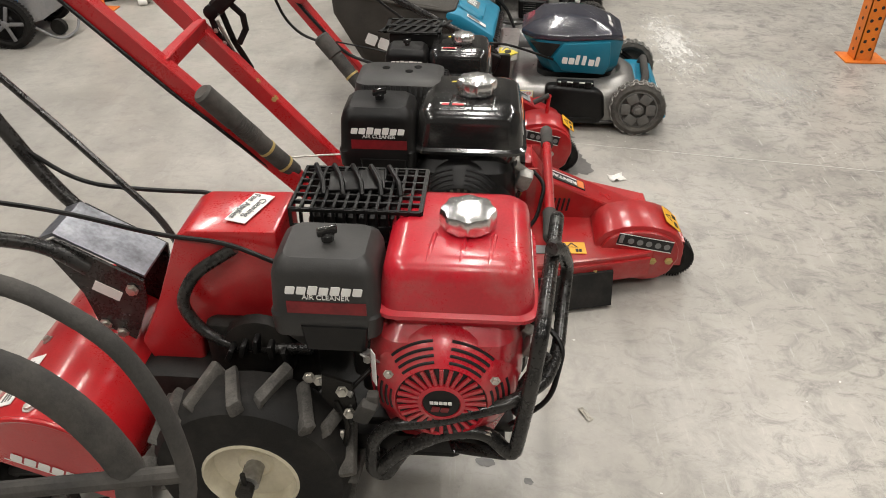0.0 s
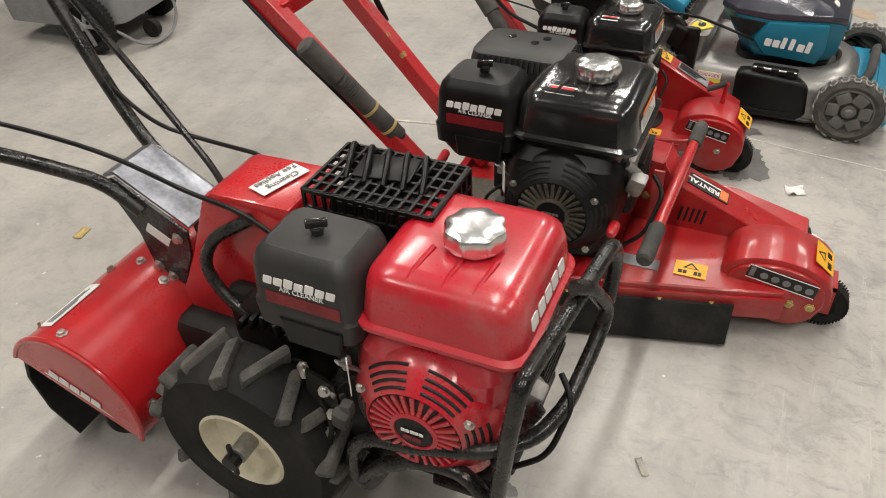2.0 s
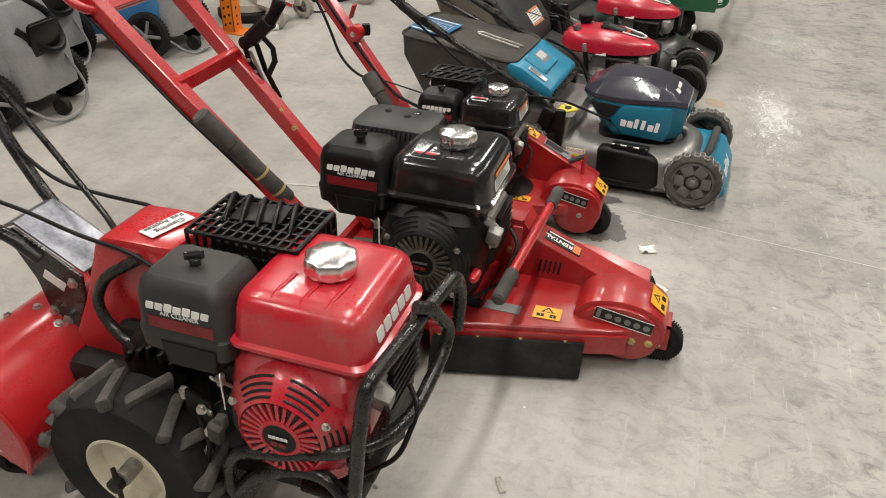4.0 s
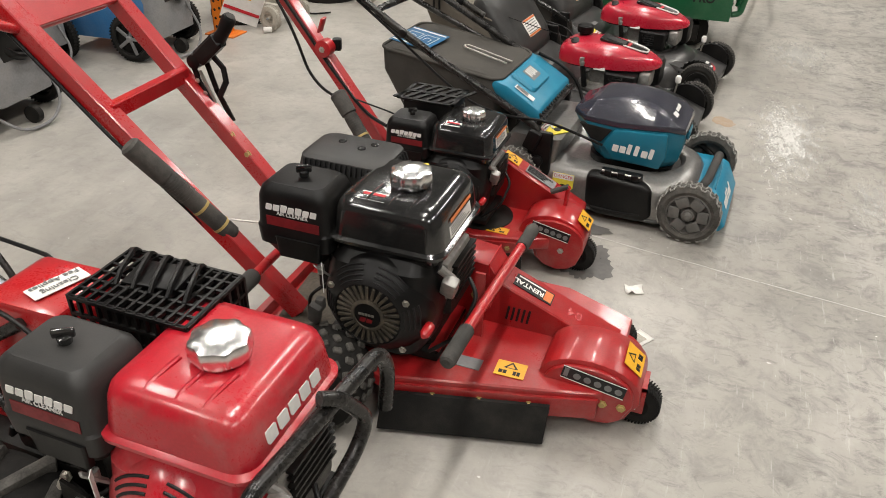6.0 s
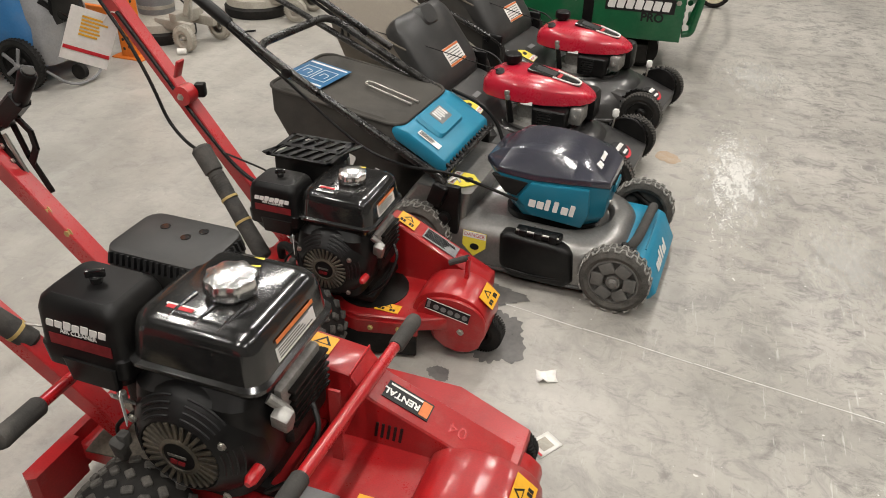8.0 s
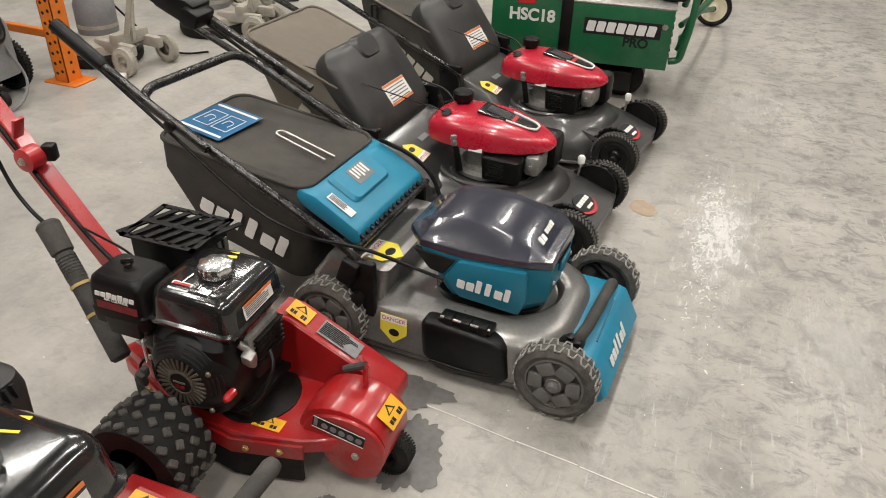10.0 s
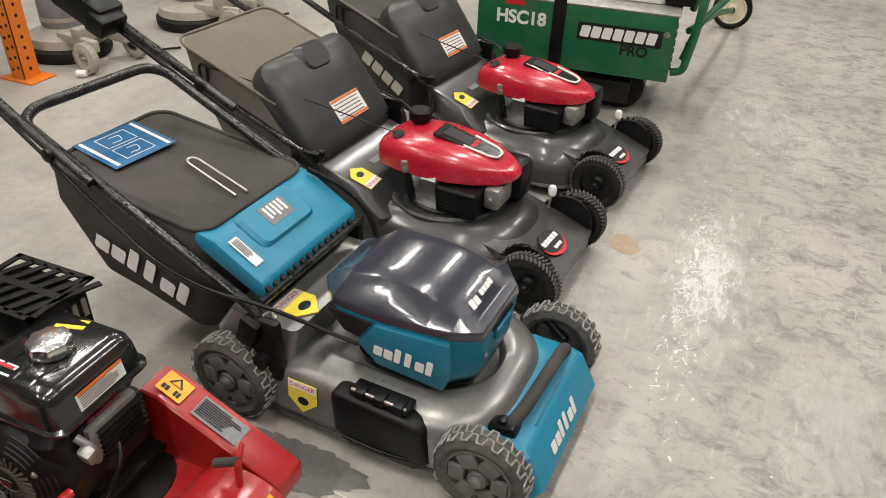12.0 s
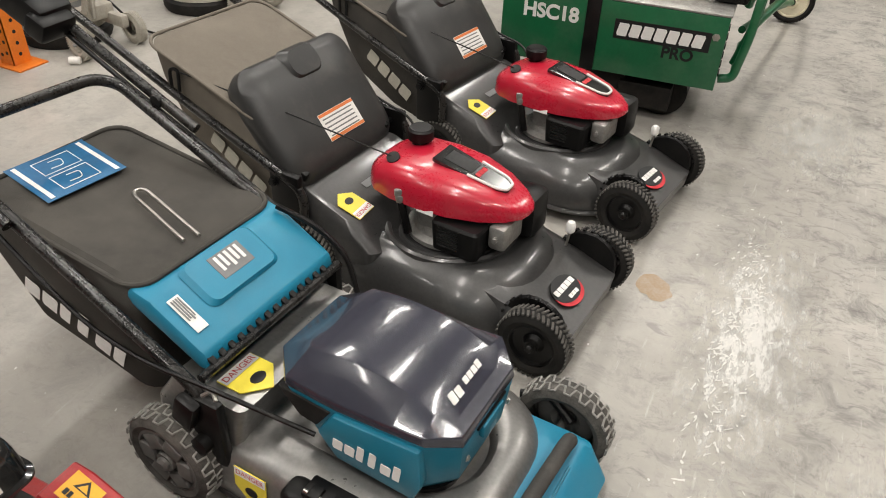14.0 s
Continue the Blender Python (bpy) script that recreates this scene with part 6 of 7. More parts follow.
    rc = part("engine_cover", loft_x([(0.158, 0.070, 0.316, 0.352), (0.164, 0.092, 0.304, 0.364), (0.19, 0.114, 0.300, 0.378), (0.25, 0.128, 0.298, 0.389), (0.33, 0.131, 0.298, 0.392), (0.42, 0.122, 0.298, 0.386), (0.50, 0.098, 0.300, 0.369), (0.56, 0.066, 0.303, 0.349), (0.592, 0.036, 0.308, 0.334), (0.602, 0.014, 0.314, 0.324)], Y, 28, 0.42, 0.62), RED_PLASTIC, t, "glossy red plastic engine cover")
    part("cover_skirt", loft_x([(0.175, 0.07, 0.290, 0.318), (0.22, 0.105, 0.288, 0.318), (0.36, 0.118, 0.288, 0.318), (0.50, 0.09, 0.290, 0.318), (0.57, 0.04, 0.296, 0.318)], Y), BLACK, rc)
    fm = frame_on((0.43, Y + 0.0, 0.3835), (0.978, 0, -0.205), (0, 1, 0)) @ Matrix.Diagonal((0.95, 0.9, 1, 1))
    gr = part("cover_panel", turn(prism([(-0.11, -0.05), (0.09, -0.036), (0.115, -0.02), (0.115, 0.02), (0.09, 0.036), (-0.11, 0.05)], "z", -0.010, 0.004, 0.003, 1), fm), BLACK_GLOSS, rc)
    part("panel_mark", join(plate(fm @ Matrix.Translation((-0.04, 0, 0)), 0.09, 0.055, 0.002, 0.0035)), BLACK_INK, gr)
    mark_row(gr, fm @ Matrix.Translation((0.02, 0, 0.003)) @ Matrix.Rotation(math.pi / 2, 4, "Z"), 0.055, 0.020, "777", RED_INK, 0.0015, 0.2)
    part("panel_edge", turn(tube([(0.0, -0.045, 0.005), (0.088, -0.036, 0.005), (0.112, -0.02, 0.005), (0.112, 0.02, 0.005), (0.088, 0.036, 0.005), (0.0, 0.045, 0.005)], 0.004, 0.01, 6), fm), WHITE, gr)
    part("cord_hole", turn(lathe([(0.018, -0.01), (0.018, 0.008), (0.010, 0.009)], None, 14), frame_on((0.225, Y - 0.07, 0.383), (1, 0, 0), (0, 1, 0.5))), BLACK, rc)
    part("fuel_cap", join(lathe([(0.024, 0), (0.024, 0.02), (0.036, 0.024), (0.036, 0.05), (0.030, 0.056), (0.0, 0.056)], pose(0.235, Y + 0.045, 0.375), 20)), BLACK, t, "ribbed black fuel cap")
    part("dipstick", join(tube([(0.30, Y - 0.115, 0.205), (0.285, Y - 0.125, 0.30)], 0.012), ), BLACK, t)
    part("dipstick_knob", join(lathe([(0.010, 0), (0.013, 0.012), (0.010, 0.02)], pose(0.283, Y - 0.127, 0.30), 12), obox((0.283, Y - 0.127, 0.328), (0.03, 0.012, 0.02), 0, 0, 40, 0.004)), ALLOY, t)
    part("engine_label", plate(frame_on((0.36, Y - 0.1265, 0.298), (1, 0, 0), (0, 0.3, 1)), 0.05, 0.014), WHITE, t)
    # labels on the deck
    m = frame_on((0.140, Y - 0.145, 0.2485), (-0.97, -0.1, 0.34), (0.1, -0.97, 0.0)) @ Matrix.Scale(1.25, 4)
    p = part("danger_label", turn(prism([(-0.038, 0.03), (0.02, 0.03), (0.04, 0.0), (0.02, -0.03), (-0.038, -0.03)], "z", 0.001, 0.003), m), LEMON, t, "yellow danger label")
    part("label_symbol", turn(lathe([(0.011, 0.003), (0.011, 0.0042), (0, 0.0043)], None, 14), m @ Matrix.Translation((0.010, 0, 0)) @ Matrix.Diagonal((0.8, 1.15, 1, 1))), BLACK_INK, p)
    part("label_band", turn(box(-0.037, -0.017, -0.029, 0.029, 0.0030, 0.0034), m), WHITE, p)
    part("label_words", words("DANGER", m @ Matrix.Translation((-0.027, 0, 0)) @ Matrix.Rotation(math.pi / 2, 4, "Z"), 0.014, 0.003), RED_INK, p)
    part("deck_label", plate(frame_on((0.115, Y - 0.03, 0.2575), (0.0, 1.0, 0), (-0.944, 0, 0.33)), 0.06, 0.022), GREY_INK, t)
    # wheels
    for x, R_, ys in ((0.735, 0.094, 0.235), (0.045, 0.10, 0.262)):
        for side in (-1, 1):
            y = Y + side * ys
            tyre(t, x, y, R_ + 0.005, R_, 0.052, R_ * 0.66, "plain", RUBBER, LUG, BLACK, BLACK, out=side)
    for side in (-1, 1):
        half = [(0.715 + 0.085 * math.cos(radians(a)), 0.115 + 0.085 * math.sin(radians(a))) for a in range(-20, 201, 20)]
        arm = part("wheel_arm", prism(half, "y", Y + side * 0.168 - 0.007, Y + side * 0.168 + 0.007, 0.003, 1), BLACK, t)
        for a in range(10, 171, 16):
            part("height_tooth", obox((0.715 + 0.086 * math.cos(radians(a)), Y + side * 0.176, 0.115 + 0.086 * math.sin(radians(a))), (0.007, 0.014, 0.008), 0, -a), BLACK, arm)
    part("height_stem", tube([(0.66, Y + 0.13, 0.16), (0.665, Y + 0.13, 0.205)], 0.004), STEEL, t)
    part("height_knob", join(lathe([(0.008, 0), (0.013, 0.006), (0.014, 0.026), (0.009, 0.034), (0, 0.034)], pose(0.666, Y + 0.13, 0.205), 14)), WHITE, t, "pale round height knob")
    part("axle", tube([(0.735, Y - 0.22, 0.10), (0.735, Y + 0.22, 0.10)], 0.008), STEEL, t)
    part("axle", tube([(0.045, Y - 0.24, 0.105), (0.045, Y + 0.24, 0.105)], 0.008), STEEL, t)
    # rear door
    dr = part("rear_door", turn(loft([ring(0.02, 0, -0.03, 0.34, 0.44, 0.05, 6), ring(0.02, 0, 0.0, 0.355, 0.455, 0.055, 6), ring(0.015, 0, 0.025, 0.345, 0.445, 0.06, 6), ring(0.01, 0, 0.045, 0.31, 0.405, 0.07, 6), ring(0.01, 0, 0.056, 0.25, 0.34, 0.07, 6), ring(0.01, 0, 0.059, 0.12, 0.20, 0.05, 6)]), pose(-0.105, Y, 0.425, 0, 52, 0)), DOOR, t, "black moulded rear discharge door")
    fm = pose(-0.105, Y, 0.425, 0, 52, 0) @ Matrix.Translation((0.080, 0.01, 0.0585))
    lb = part("door_label", turn(box(-0.04, 0.04, -0.075, 0.075, 0.0, 0.0015), fm), WHITE, dr, "white caution label with orange bands")
    part("label_band", join(turn(box(-0.039, -0.030, -0.074, 0.074, 0.0017, 0.0024), fm), turn(box(0.030, 0.039, -0.074, 0.074, 0.0017, 0.0024), fm)), ORANGE_INK, lb)
    part("label_print", join(*[turn(box(-0.024 + k * 0.012, -0.020 + k * 0.012, -0.065, 0.06, 0.0017, 0.0024), fm) for k in range(5)]), GREY_INK, lb)
    part("door_grip", turn(loft([ring(-0.11, 0, 0.042, 0.10, 0.15, 0.03), ring(-0.11, 0, 0.066, 0.075, 0.11, 0.03)]), pose(-0.105, Y, 0.425, 0, 52, 0)), DOOR, dr)
    part("door_hinge", join(tube([(0.005, Y - 0.22, 0.315), (0.005, Y + 0.23, 0.315)], 0.008), *[obox((0.012, Y + d, 0.318), (0.03, 0.02, 0.03), 0, 20, 0, 0.005) for d in (-0.19, 0.0, 0.18)]), BLACK, t)
    # bag
    bag = part("grass_bag", loft([ring(-0.10, Y, 0.155, 0.28, 0.36, 0.04, 5, -0.25), ring(-0.16, Y, 0.24, 0.44, 0.42, 0.05, 5, -0.25), ring(-0.24, Y, 0.42, 0.46, 0.44, 0.05, 5, -0.35), ring(-0.29, Y, 0.52, 0.40, 0.44, 0.05, 5, -0.35)]), FABRIC_DUSTY, t, "dusty brown fabric grass bag")
    part("bag_frame", tube([Vector(p) for p in ring(-0.29, Y, 0.522, 0.41, 0.45, 0.05, 5, -0.35)], 0.005, seg=8, closed=True), FABRIC_DUSTY, bag)
    faded = mat("faded_white_print", (0.55, 0.52, 0.44), rough=0.8)
    mark_row(bag, frame_on((-0.18, Y - 0.2215, 0.31), (0.84, 0, -0.54), (0.54, 0, 0.84)), 0.22, 0.055, "7777", faded, 0.006, 0.0)
    # handle
    for side in (-1, 1):
        part("handle_tube", tube([(0.05, Y + side * 0.243, 0.21), (0.06, Y + side * 0.245, 0.312), (-0.34, Y + side * 0.245, 0.458), (-0.85, Y + side * 0.235, 0.650)], 0.0125, 0.05, 12), BLACK_TUBE, t)
        part("handle_pivot", join(box(-0.05, 0.05, Y + side * 0.243 - 0.012, Y + side * 0.243 + 0.012, 0.19, 0.35, 0.008), bolt((-0.03, Y + side * 0.258, 0.32), (0, side, 0), 0.010, 0.012)), BLACK, t)
    part("handle_top", tube([(-0.85, Y - 0.235, 0.650), (-0.91, Y - 0.21, 0.674), (-0.91, Y + 0.21, 0.674), (-0.85, Y + 0.235, 0.650)], 0.0125, 0.05, 12), BLACK_TUBE, t)
    part("rope_guide", join(tube([(-0.385, Y - 0.245, 0.478), (-0.395, Y - 0.235, 0.535), (-0.370, Y - 0.228, 0.538), (-0.362, Y - 0.240, 0.480)], 0.005, 0.012, 8)), BLACK, t)
    part("starter_rope", tube([(0.228, Y - 0.07, 0.388), (-0.08, Y - 0.155, 0.470), (-0.380, Y - 0.232, 0.534)], 0.0022, seg=6), BLACK, t)
    part("control_cable", tube([(-0.30, Y + 0.245, 0.462), (-0.04, Y + 0.24, 0.365), (0.10, Y + 0.20, 0.36), (0.17, Y + 0.14, 0.33), (0.22, Y + 0.08, 0.30)], 0.004, 0.06, 7), BLACK, t)
    return t


battery_mower()
first_mower = petrol_mower()
second = copy_thing(first_mower, pose(0.34 + 0.055, 4.07 + 0.718, 0, 0, 0, -8.5))
for ob in second.children_recursive:
    if ob.name.startswith("grass_bag"):
        ob.data = ob.data.copy()
        ob.data.materials[0] = FABRIC
second["base"] = (0.425, 4.82, 0.0)


# ---- green sod cutter ----
def sod_cutter():
    t = thing("sod_cutter", 0.4, 5.6, "green steel sod cutter with tubular bumper", "sod cutter", rz=4.0)
    part("side_panel", box(-0.05, 0.815, 5.345, 5.375, 0.195, 0.475, 0.004), GREEN, t, "green painted steel side panel")
    part("body", join(box(-0.05, 0.80, 5.38, 5.86, 0.23, 0.46, 0.01)), GREEN, t)
    part("top_plate", box(-0.05, 0.82, 5.345, 5.88, 0.476, 0.484, 0.002), ALLOY, t)
    part("panel_mark", plate(frame_on((0.585, 5.3445, 0.375), (1, 0, 0), (0, 0, 1)), 0.36, 0.075), BLACK_INK, t)
    mark_row(t, frame_on((0.585, 5.3425, 0.378), (1, 0, 0), (0, 0, 1)), 0.33, 0.056, "8888888", WHITE, 0.001, 0.2)
    part("panel_words", words("PRO", frame_on((0.655, 5.3445, 0.312), (1, 0, 0), (0, 0, 1)), 0.062, bold=0.03), BLACK_INK, t, "dark outlined lettering")
    part("panel_words", words("HSC18", frame_on((0.15, 5.3445, 0.395), (1, 0, 0), (0, 0, 1)), 0.078, bold=0.035), WHITE, t, "white model lettering")
    part("panel_mark", plate(frame_on((0.12, 5.3445, 0.46), (1, 0, 0), (0, 0, 1)), 0.09, 0.022), RED_INK, t)
    part("strap", box(0.29, 0.345, 5.338, 5.346, 0.195, 0.50, 0.002), BLACK, t)
    for k in range(6):
        part("panel_slot", box(0.812, 0.819, 5.36, 5.40, 0.25 + k * 0.035, 0.265 + k * 0.035), BLACK_INK, t)
    part("panel_bolt", bolt((0.78, 5.344, 0.40), (0, -1, 0), 0.010, 0.008), STEEL, t)
    part("bumper", tube([(0.82, 5.42, 0.22), (0.87, 5.42, 0.23), (0.895, 5.42, 0.40), (0.90, 5.43, 0.56), (0.90, 5.56, 0.60), (0.88, 5.75, 0.52), (0.86, 5.80, 0.40)], 0.017, 0.05, 12), GREEN, t)
    part("bumper", join(tube([(0.86, 5.55, 0.24), (0.90, 5.55, 0.40), (0.91, 5.56, 0.58)], 0.017), tube([(0.87, 5.42, 0.24), (0.87, 5.80, 0.24)], 0.014), tube([(0.90, 5.50, 0.42), (1.02, 6.0, 0.44), (1.05, 6.25, 0.62)], 0.017, 0.08)), GREEN, t)
    part("engine_tank", loft([ring(0.62, 5.62, 0.486, 0.26, 0.26, 0.04), ring(0.62, 5.62, 0.56, 0.28, 0.28, 0.05), ring(0.62, 5.62, 0.61, 0.24, 0.24, 0.05)]), WHITE, t)
    part("engine_block", join(box(0.74, 0.86, 5.48, 5.68, 0.486, 0.62, 0.015), *[box(0.75 + k * 0.014, 0.756 + k * 0.014, 5.47, 5.69, 0.50, 0.60) for k in range(8)]), BLACK, t)
    part("engine_part", join(box(0.84, 0.98, 5.84, 6.05, 0.44, 0.60, 0.03)), RED, t)
    part("roller", lathe([(0.10, -0.18), (0.10, 0.18)], facing_y(0.62, 5.66, 0.102), 24), GREASE, t)
    part("drive_drum", lathe([(0.13, -0.2), (0.13, 0.2)], facing_y(0.34, 5.62, 0.134), 24), RUBBER, t)
    part("blade_frame", box(0.45, 0.66, 5.40, 5.80, 0.05, 0.15, 0.006), GREASE, t)
    tyre(t, 1.075, 6.98, 0.118, 0.112, 0.05, 0.085, "plain", RUBBER, RUBBER, CREAM, GREASE)
    part("tail_arm", join(tube([(0.86, 5.8, 0.30), (0.98, 6.4, 0.24), (1.07, 6.97, 0.12)], 0.016, 0.05)), GREEN, t)
    return t


sod_cutter()


# ---- storage rack and stored machines ----
def rack_post(x, y, side, label):
    t = thing("rack_post", x, y, label, "rack post", "orange rack posts")
    h = 2.6
    col = part("column", join(box(x - 0.04, x + 0.04, y - 0.045, y - 0.041, 0.006, h), box(x - 0.04, x - 0.036, y - 0.045, y + 0.045, 0.006, h), box(x + 0.036, x + 0.04, y - 0.045, y + 0.045, 0.006, h)), ORANGE, t, "orange punched steel column")
    holes = []
    for k in range(24):
        z = 0.05 + k * 0.05
        for d in (-0.017, 0.017):
            holes.append(lathe([(0.0085, 0.0), (0.0085, 0.001), (0, 0.0011)], facing_y(x + d, y - 0.0455, z + (0.012 if d > 0 else 0)), 8))
            if d > 0:
                holes.append(turn(lathe([(0.0085, 0.0), (0.0085, 0.001), (0, 0.0011)], None, 8), pose(x + 0.0405, y, z, 0, 90, 0)))
                holes.append(turn(lathe([(0.0085, 0.0), (0.0085, 0.001), (0, 0.0011)], None, 8), pose(x - 0.0405, y, z, 0, -90, 0)))
    part("punched_hole", join(*holes), BLACK_INK, col)["kind"] = "stuff"
    part("foot_plate", box(x - 0.09, x + 0.11, y - 0.075, y + 0.075, 0, 0.007, 0.001, 1), ORANGE, t)
    part("brace", bar((x, y + 0.03, 0.22), (x + side * 0.95, y + 0.03, 0.24), 0.03, 0.04), ORANGE, t)
    part("column", box(x + side * 0.95 - 0.04, x + side * 0.95 + 0.04, y - 0.045, y + 0.045, 0.0, h), ORANGE, t)
    return t


rack_post(-2.03, 4.54, -1, "orange punched steel pallet rack post on a foot plate")
rack_post(2.06, 4.07, 1, "orange punched steel pallet rack post at the aisle edge")


def floor_polisher(x, y, rz, label):
    t = thing("floor_polisher", x, y, label, "floor polisher", "floor polishers", rz=rz)
    part("brush_skirt", lathe([(0.20, 0.0), (0.21, 0.02), (0.21, 0.055), (0.19, 0.07)], pose(x, y, 0), 32), RUBBER, t)
    part("brush_deck", lathe([(0.195, 0.07), (0.185, 0.11), (0.13, 0.13), (0.10, 0.15)], pose(x, y, 0), 32), BEIGE, t, "dusty beige cast deck")
    part("motor", lathe([(0.10, 0.14), (0.105, 0.16), (0.105, 0.30), (0.09, 0.335), (0.04, 0.35), (0, 0.35)], pose(x, y, 0), 24), GREY, t)
    part("motor_band", lathe([(0.107, 0.18), (0.107, 0.20)], pose(x, y, 0), 24), BEIGE, t)
    part("yoke", join(box(x + 0.08, x + 0.36, y - 0.11, y - 0.07, 0.09, 0.15, 0.012), box(x + 0.08, x + 0.36, y + 0.07, y + 0.11, 0.09, 0.15, 0.012), box(x + 0.20, x + 0.26, y - 0.11, y + 0.11, 0.12, 0.19, 0.012)), BEIGE, t)
    part("handle_pole", join(tube([(x + 0.25, y, 0.14), (x + 0.30, y, 0.40), (x + 0.42, y, 1.05)], 0.016, 0.05), tube([(x + 0.42, y - 0.18, 1.05), (x + 0.42, y + 0.18, 1.05)], 0.014)), STEEL, t)
    part("pole_brace", bar((x + 0.27, y - 0.05, 0.17), (x + 0.33, y - 0.02, 0.42), 0.008, 0.03), BEIGE, t)
    for side in (-1, 1):
        tyre(t, x + 0.335, y + side * 0.165, 0.075, 0.072, 0.045, 0.035, "plain", BEIGE, BEIGE, BEIGE, GREY, out=side)
    part("cord", tube([(x - 0.05, y + 0.12, 0.30), (x - 0.02, y + 0.22, 0.16), (x + 0.14, y + 0.26, 0.03), (x + 0.34, y + 0.24, 0.012), (x + 0.42, y + 0.36, 0.010)], 0.006, 0.1, 7), BLACK, t)
    return t


floor_polisher(-2.12, 4.90, -8, "dusty beige floor polisher with black skirt beside the rack")
floor_polisher(-1.88, 5.60, 6, "dusty beige floor polisher with tall steel handle")
floor_polisher(-2.25, 6.15, -12, "dusty grey floor polisher behind the others")


def carpet_cleaner(x, y, rz, shell, label):
    t = thing("floor_cleaner", x, y, label, "floor cleaner", "floor cleaners", rz=rz)
    part("tank_body", loft([ring(x - 0.10, y, 0.10, 0.55, 0.40, 0.08), ring(x - 0.10, y, 0.30, 0.60, 0.43, 0.10), ring(x - 0.14, y, 0.55, 0.50, 0.41, 0.10), ring(x - 0.16, y, 0.80, 0.42, 0.38, 0.10)]), shell, t)
    part("front_shell", loft([ring(x + 0.14, y, 0.12, 0.20, 0.36, 0.05), ring(x + 0.13, y, 0.34, 0.22, 0.36, 0.06), ring(x + 0.08, y, 0.52, 0.16, 0.30, 0.06)]), GREY, t, "dusty grey moulded front shell")
    part("hose", tube([(x + 0.20, y - 0.12, 0.42), (x + 0.26, y - 0.02, 0.30), (x + 0.255, y + 0.10, 0.30), (x + 0.20, y + 0.12, 0.44), (x + 0.14, y, 0.54)], 0.018, 0.09, 10), BLACK, t)
    part("recess", obox((x + 0.235, y, 0.36), (0.03, 0.20, 0.16), 0, 8, 0, 0.02), BLACK, t)
    for side in (-1, 1):
        wb = tyre(t, x + 0.10, y + side * 0.245, 0.128, 0.125, 0.045, 0.092, "plain", RUBBER, RUBBER, BLACK, GREY, out=side)
        part("wheel_spoke", join(*[obox((x + 0.10 + math.cos(a) * 0.052, y + side * 0.243, 0.128 + math.sin(a) * 0.052), (0.075, 0.010, 0.018), 0, -math.degrees(a), 0, 0.003) for a in [k * math.pi * 2 / 5 for k in range(5)]]), GREY, wb)
    part("castor", lathe([(0.04, -0.015), (0.04, 0.015)], facing_y(x + 0.24, y, 0.04), 14), RUBBER, t)
    part("cord", tube([(x + 0.22, y + 0.1, 0.30), (x + 0.31, y + 0.12, 0.10), (x + 0.33, y + 0.02, 0.015), (x + 0.30, y - 0.14, 0.012), (x + 0.22, y - 0.20, 0.10)], 0.007, 0.09, 7), GREY, t)
    return t


carpet_cleaner(-2.24, 3.02, 6, GREY, "dusty grey walk-behind floor cleaner with coiled hose")
carpet_cleaner(-2.66, 3.57, -4, BLUE, "blue walk-behind floor cleaner with large spoked wheels")
carpet_cleaner(-2.27, 4.115, 4, BLUE, "blue and grey floor cleaner with coiled hose and cord")

# a wound handle of a machine beside the start of the walk
near = thing("machine_handle", -0.35, 0.75, "grey tubular machine handle with black knob", "machine handle")
part("handle_tube", tube([(-0.62, 0.62, 0.0), (-0.55, 0.68, 0.75), (-0.30, 0.77, 0.985), (-0.136, 0.80, 0.963), (-0.059, 0.80, 0.903), (-0.033, 0.80, 0.825), (-0.025, 0.80, 0.70), (-0.10, 0.72, 0.55), (-0.25, 0.63, 0.46), (-0.45, 0.55, 0.30), (-0.55, 0.50, 0.0)], 0.0085, 0.06, 12), GRIP, near)
part("handle_tube", tube([(-0.66, 0.60, 0.0), (-0.58, 0.66, 0.70), (-0.33, 0.77, 0.915), (-0.165, 0.80, 0.867), (-0.112, 0.80, 0.810), (-0.075, 0.80, 0.71), (-0.14, 0.72, 0.56), (-0.30, 0.62, 0.42), (-0.58, 0.52, 0.0)], 0.0165, 0.06, 12), GRIP, near)
part("cross_tube", tube([(-0.24, 0.76, 0.735), (-0.03, 0.80, 0.735)], 0.009), GRIP, near)
part("knob", lathe([(0.02, 0), (0.034, 0.015), (0.034, 0.04), (0.02, 0.055)], pose(-0.255, 0.74, 0.72), 16), BLACK, near)


# ---- floor marks and litter ----
def blob(cx, cy, rx, ry, z, seed, rough=0.25, n=64, rz=0.0, fringe=0.0):
    rng = random.Random(seed)
    ph = [rng.uniform(0, 6.28) for _ in range(9)]
    am = [rng.uniform(0.3, 1.0) / (k + 1) for k in range(9)]
    bm = bmesh.new()
    vs = []
    for i in range(n):
        a = 2 * math.pi * i / n
        r = 1 + rough * sum(am[k] * math.sin((k + 2) * a + ph[k]) for k in range(9)) * 0.5
        r += fringe * (math.sin(7 * a + ph[0]) * math.sin(13 * a + ph[1]) + 0.4 * math.sin(11 * a + ph[2]) * math.sin(31 * a + ph[3]))
        x, y = rx * r * math.cos(a), ry * r * math.sin(a)
        vs.append(bm.verts.new((cx + x * math.cos(rz) - y * math.sin(rz), cy + x * math.sin(rz) + y * math.cos(rz), z)))
    bm.faces.new(vs)
    return bm


def mark(bm, material, label, category):
    return single("floor_mark", bm, material, label, category, kind="structure")


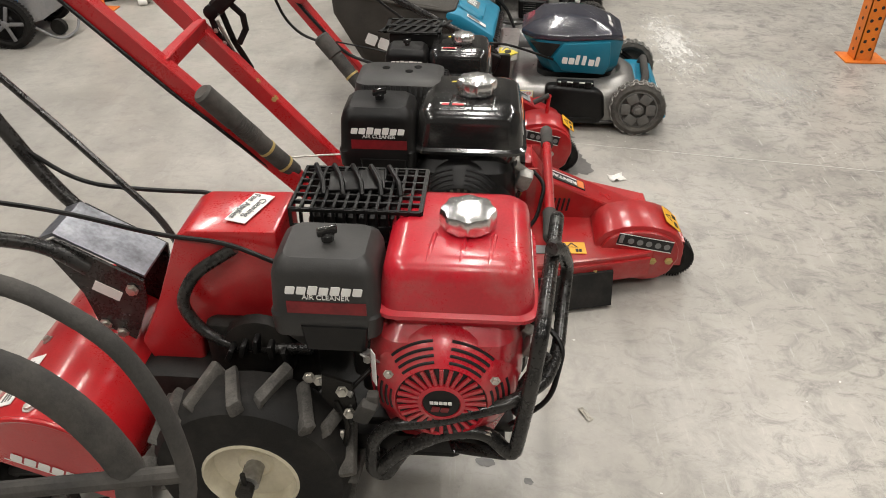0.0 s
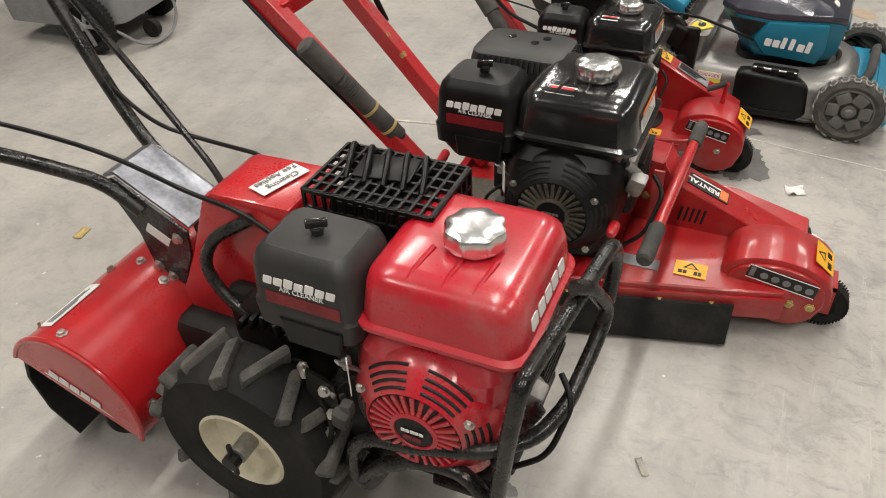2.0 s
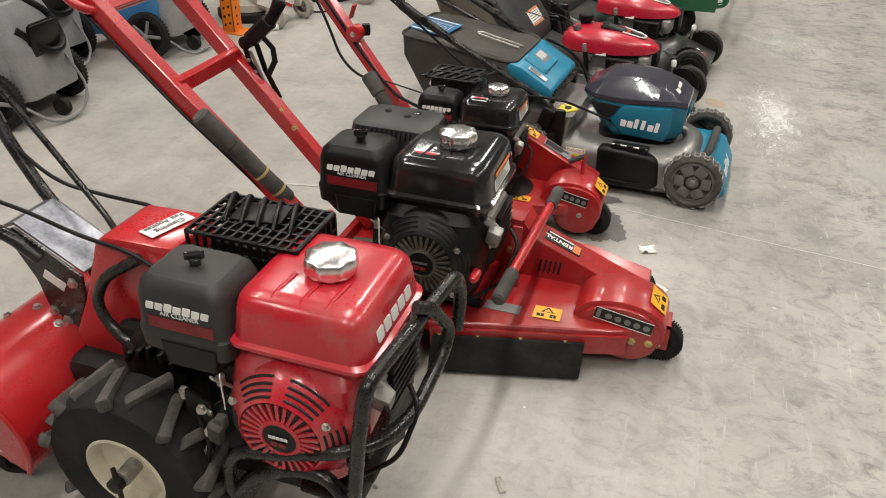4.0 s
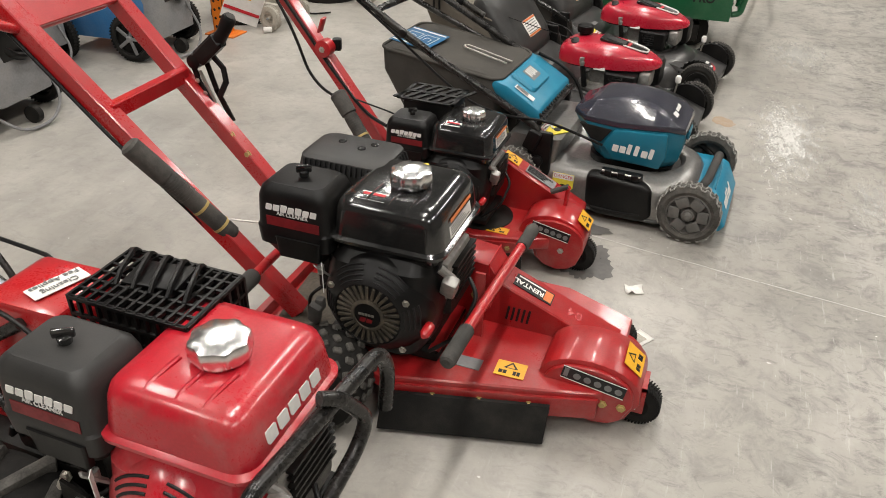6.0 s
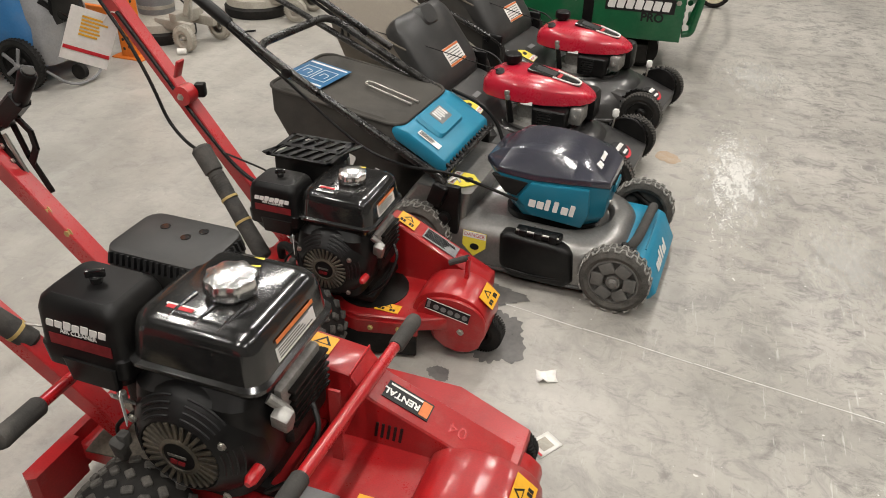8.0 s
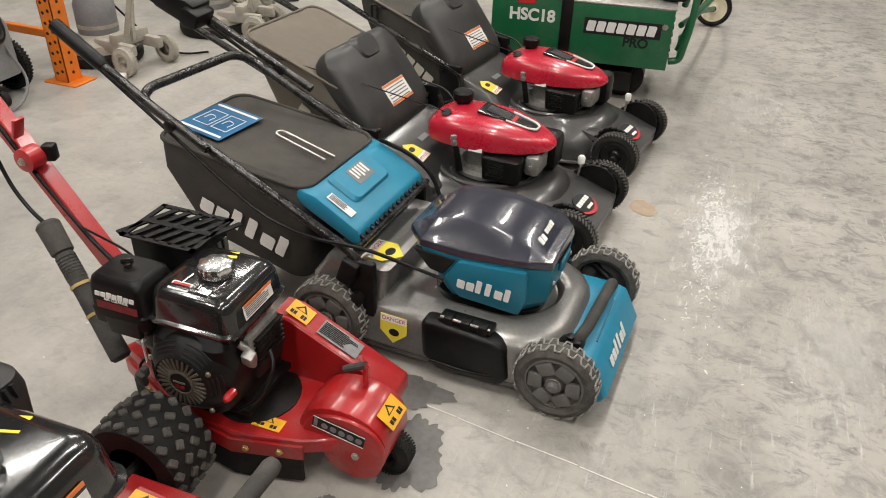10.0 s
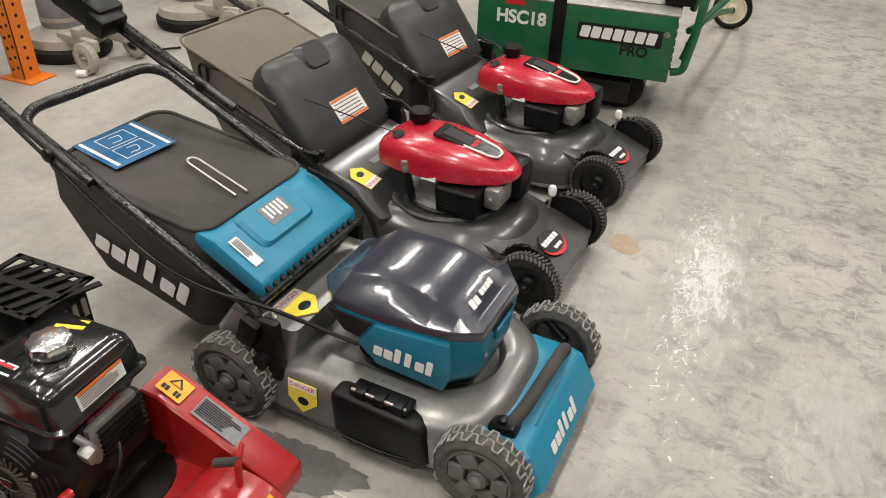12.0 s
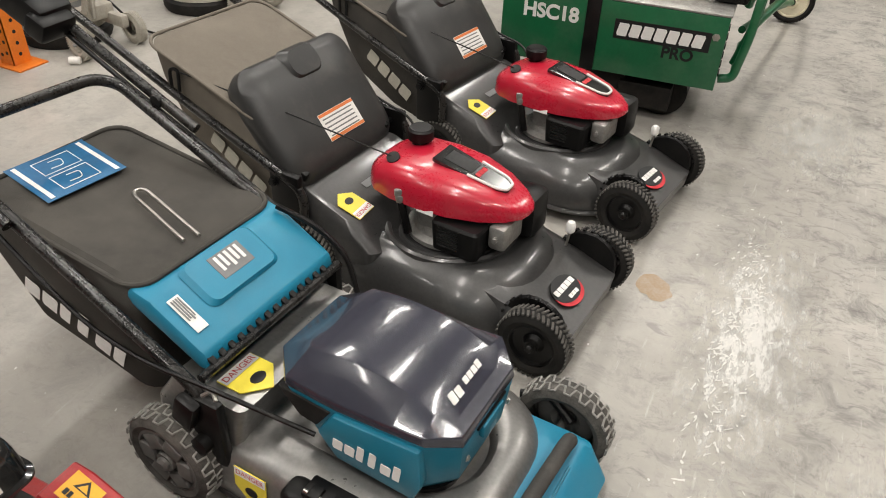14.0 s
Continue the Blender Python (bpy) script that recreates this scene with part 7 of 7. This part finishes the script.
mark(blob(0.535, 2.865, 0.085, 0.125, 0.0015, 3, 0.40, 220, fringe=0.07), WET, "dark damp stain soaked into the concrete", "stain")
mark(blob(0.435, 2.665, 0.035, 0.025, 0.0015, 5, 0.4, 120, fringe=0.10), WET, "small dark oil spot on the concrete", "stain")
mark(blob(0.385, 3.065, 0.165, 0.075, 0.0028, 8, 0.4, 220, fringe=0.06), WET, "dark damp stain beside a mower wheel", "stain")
for k, (x, y, r) in enumerate(((0.268, 1.446, 0.018), (0.361, 1.399, 0.010), (0.20, 1.47, 0.009), (0.235, 1.50, 0.007))):
    mark(blob(x, y, r, r * 0.9, 0.0015, 60 + k, 0.4, 60, fringe=0.08), WET, "small dark oil spot on the concrete", "stain")
mark(blob(0.90, 4.32, 0.05, 0.06, 0.0015, 11, 0.35), RUST, "faint rusty brown stain on the concrete", "stain")
single("floor_joint", join(*[bar((0.45 + k * 0.16, 3.045 - k * 0.022, 0.0012), (0.45 + (k + 1) * 0.16 - 0.004, 3.045 - (k + 1) * 0.022 + random.Random(k).uniform(-0.003, 0.003), 0.0012), 0.0035, 0.001, 0) for k in range(40)]), CHALK, "thin pale saw-cut joint in the concrete", "joint", kind="structure")
rng = random.Random(21)
scuffs = []
for k in range(420):
    u = rng.random()
    x = 1.14 + rng.gauss(0, 0.030) + 0.02 * math.sin(u * 9)
    y = 4.22 + rng.gauss(0, 0.26)
    scuffs.append(blob(x, y, rng.uniform(0.0008, 0.0035), rng.uniform(0.002, 0.013), 0.0012 + k * 0.000002, k, 0.7, 9, rng.gauss(-0.2, 0.5)))
mark(blob(1.18, 4.30, 0.26, 0.85, 0.0011, 31, 0.2), scuff_material(0.26, 0.85, 3.0, 0.75), "wide chalky white scrape rubbed into the concrete", "scrape")
mark(blob(1.55, 3.7, 0.30, 0.50, 0.0011, 32, 0.2), scuff_material(0.30, 0.50, 9.0, 0.35), "faint chalky rub on the concrete aisle", "scrape")
mark(blob(1.25, 5.6, 0.35, 0.60, 0.0011, 33, 0.2), scuff_material(0.35, 0.60, 15.0, 0.35), "faint chalky rub on the concrete aisle", "scrape")
tagged(mark(join(*scuffs), CHALK, "chalky white scrape marks on the concrete", "scrape"), kind="stuff")
specks = []
for k in range(260):
    x, y = rng.uniform(-1.6, 2.2), rng.uniform(1.0, 6.5)
    s = rng.uniform(0.0012, 0.004)
    specks.append(blob(x, y, s * rng.uniform(0.6, 1.8), s, 0.0012, k + 500, 0.6, 7, rng.uniform(0, 3)))
tagged(mark(join(*specks), CHALK, "small pale specks of dust and grit on the floor", "grit"), kind="stuff")


def paper_scrap(cx, cy, w, h, rz, label, seed, folded):
    rng_ = random.Random(seed)
    bm = bmesh.new()
    g = [[bm.verts.new((cx + (i / 4 - 0.5) * w + rng_.gauss(0, w * 0.03 * folded), cy + (j / 4 - 0.5) * h + rng_.gauss(0, h * 0.03 * folded), 0.004 + abs(rng_.gauss(0, 0.006 * folded)))) for j in range(5)] for i in range(5)]
    for i in range(4):
        for j in range(4):
            bm.faces.new((g[i][j], g[i + 1][j], g[i + 1][j + 1], g[i][j + 1]))
    ob = single("paper_scrap", bm, PAPER, label, "paper", "paper scraps", angle=10)
    so = ob.modifiers.new("thickness", "SOLIDIFY")
    so.thickness = 0.001
    ob.location.z = 0.002
    ob.rotation_euler.z = radians(rz)
    return ob


paper_scrap(0.714, 2.753, 0.055, 0.045, 20, "crumpled white paper scrap on the concrete", 1, 1.0)
sc = paper_scrap(0.762, 2.513, 0.055, 0.075, -35, "flat printed white paper label on the concrete", 2, 0.15)
part("label_print", plate(frame_on((0.762, 2.513, 0.006), (1, 0, 0), (0, 1, 0)), 0.035, 0.035, 0.0004), BEIGE, sc)
part("label_print", plate(frame_on((0.762, 2.482, 0.0064), (1, 0, 0), (0, 1, 0)), 0.05, 0.006, 0.0004), RED_INK, sc)
paper_scrap(-1.19, 1.782, 0.03, 0.05, 10, "tan wood chip on the concrete", 3, 0.4).data.materials[0] = BRASS_TAPE
paper_scrap(0.50, 1.60, 0.045, 0.014, -60, "thin pale wood chip on the concrete", 4, 0.4).data.materials[0] = BEIGE
paper_scrap(2.25, 4.0, 0.05, 0.04, 10, "white paper scrap beside the rack post", 6, 0.4)
single("foam_plug", turn(lathe([(0.016, 0), (0.018, 0.004), (0.018, 0.045), (0.014, 0.05)], None, 14), pose(-1.82, 4.645, 0.018, 0, 90, 30)), PAPER, "small white foam plug lying on the concrete", "litter")
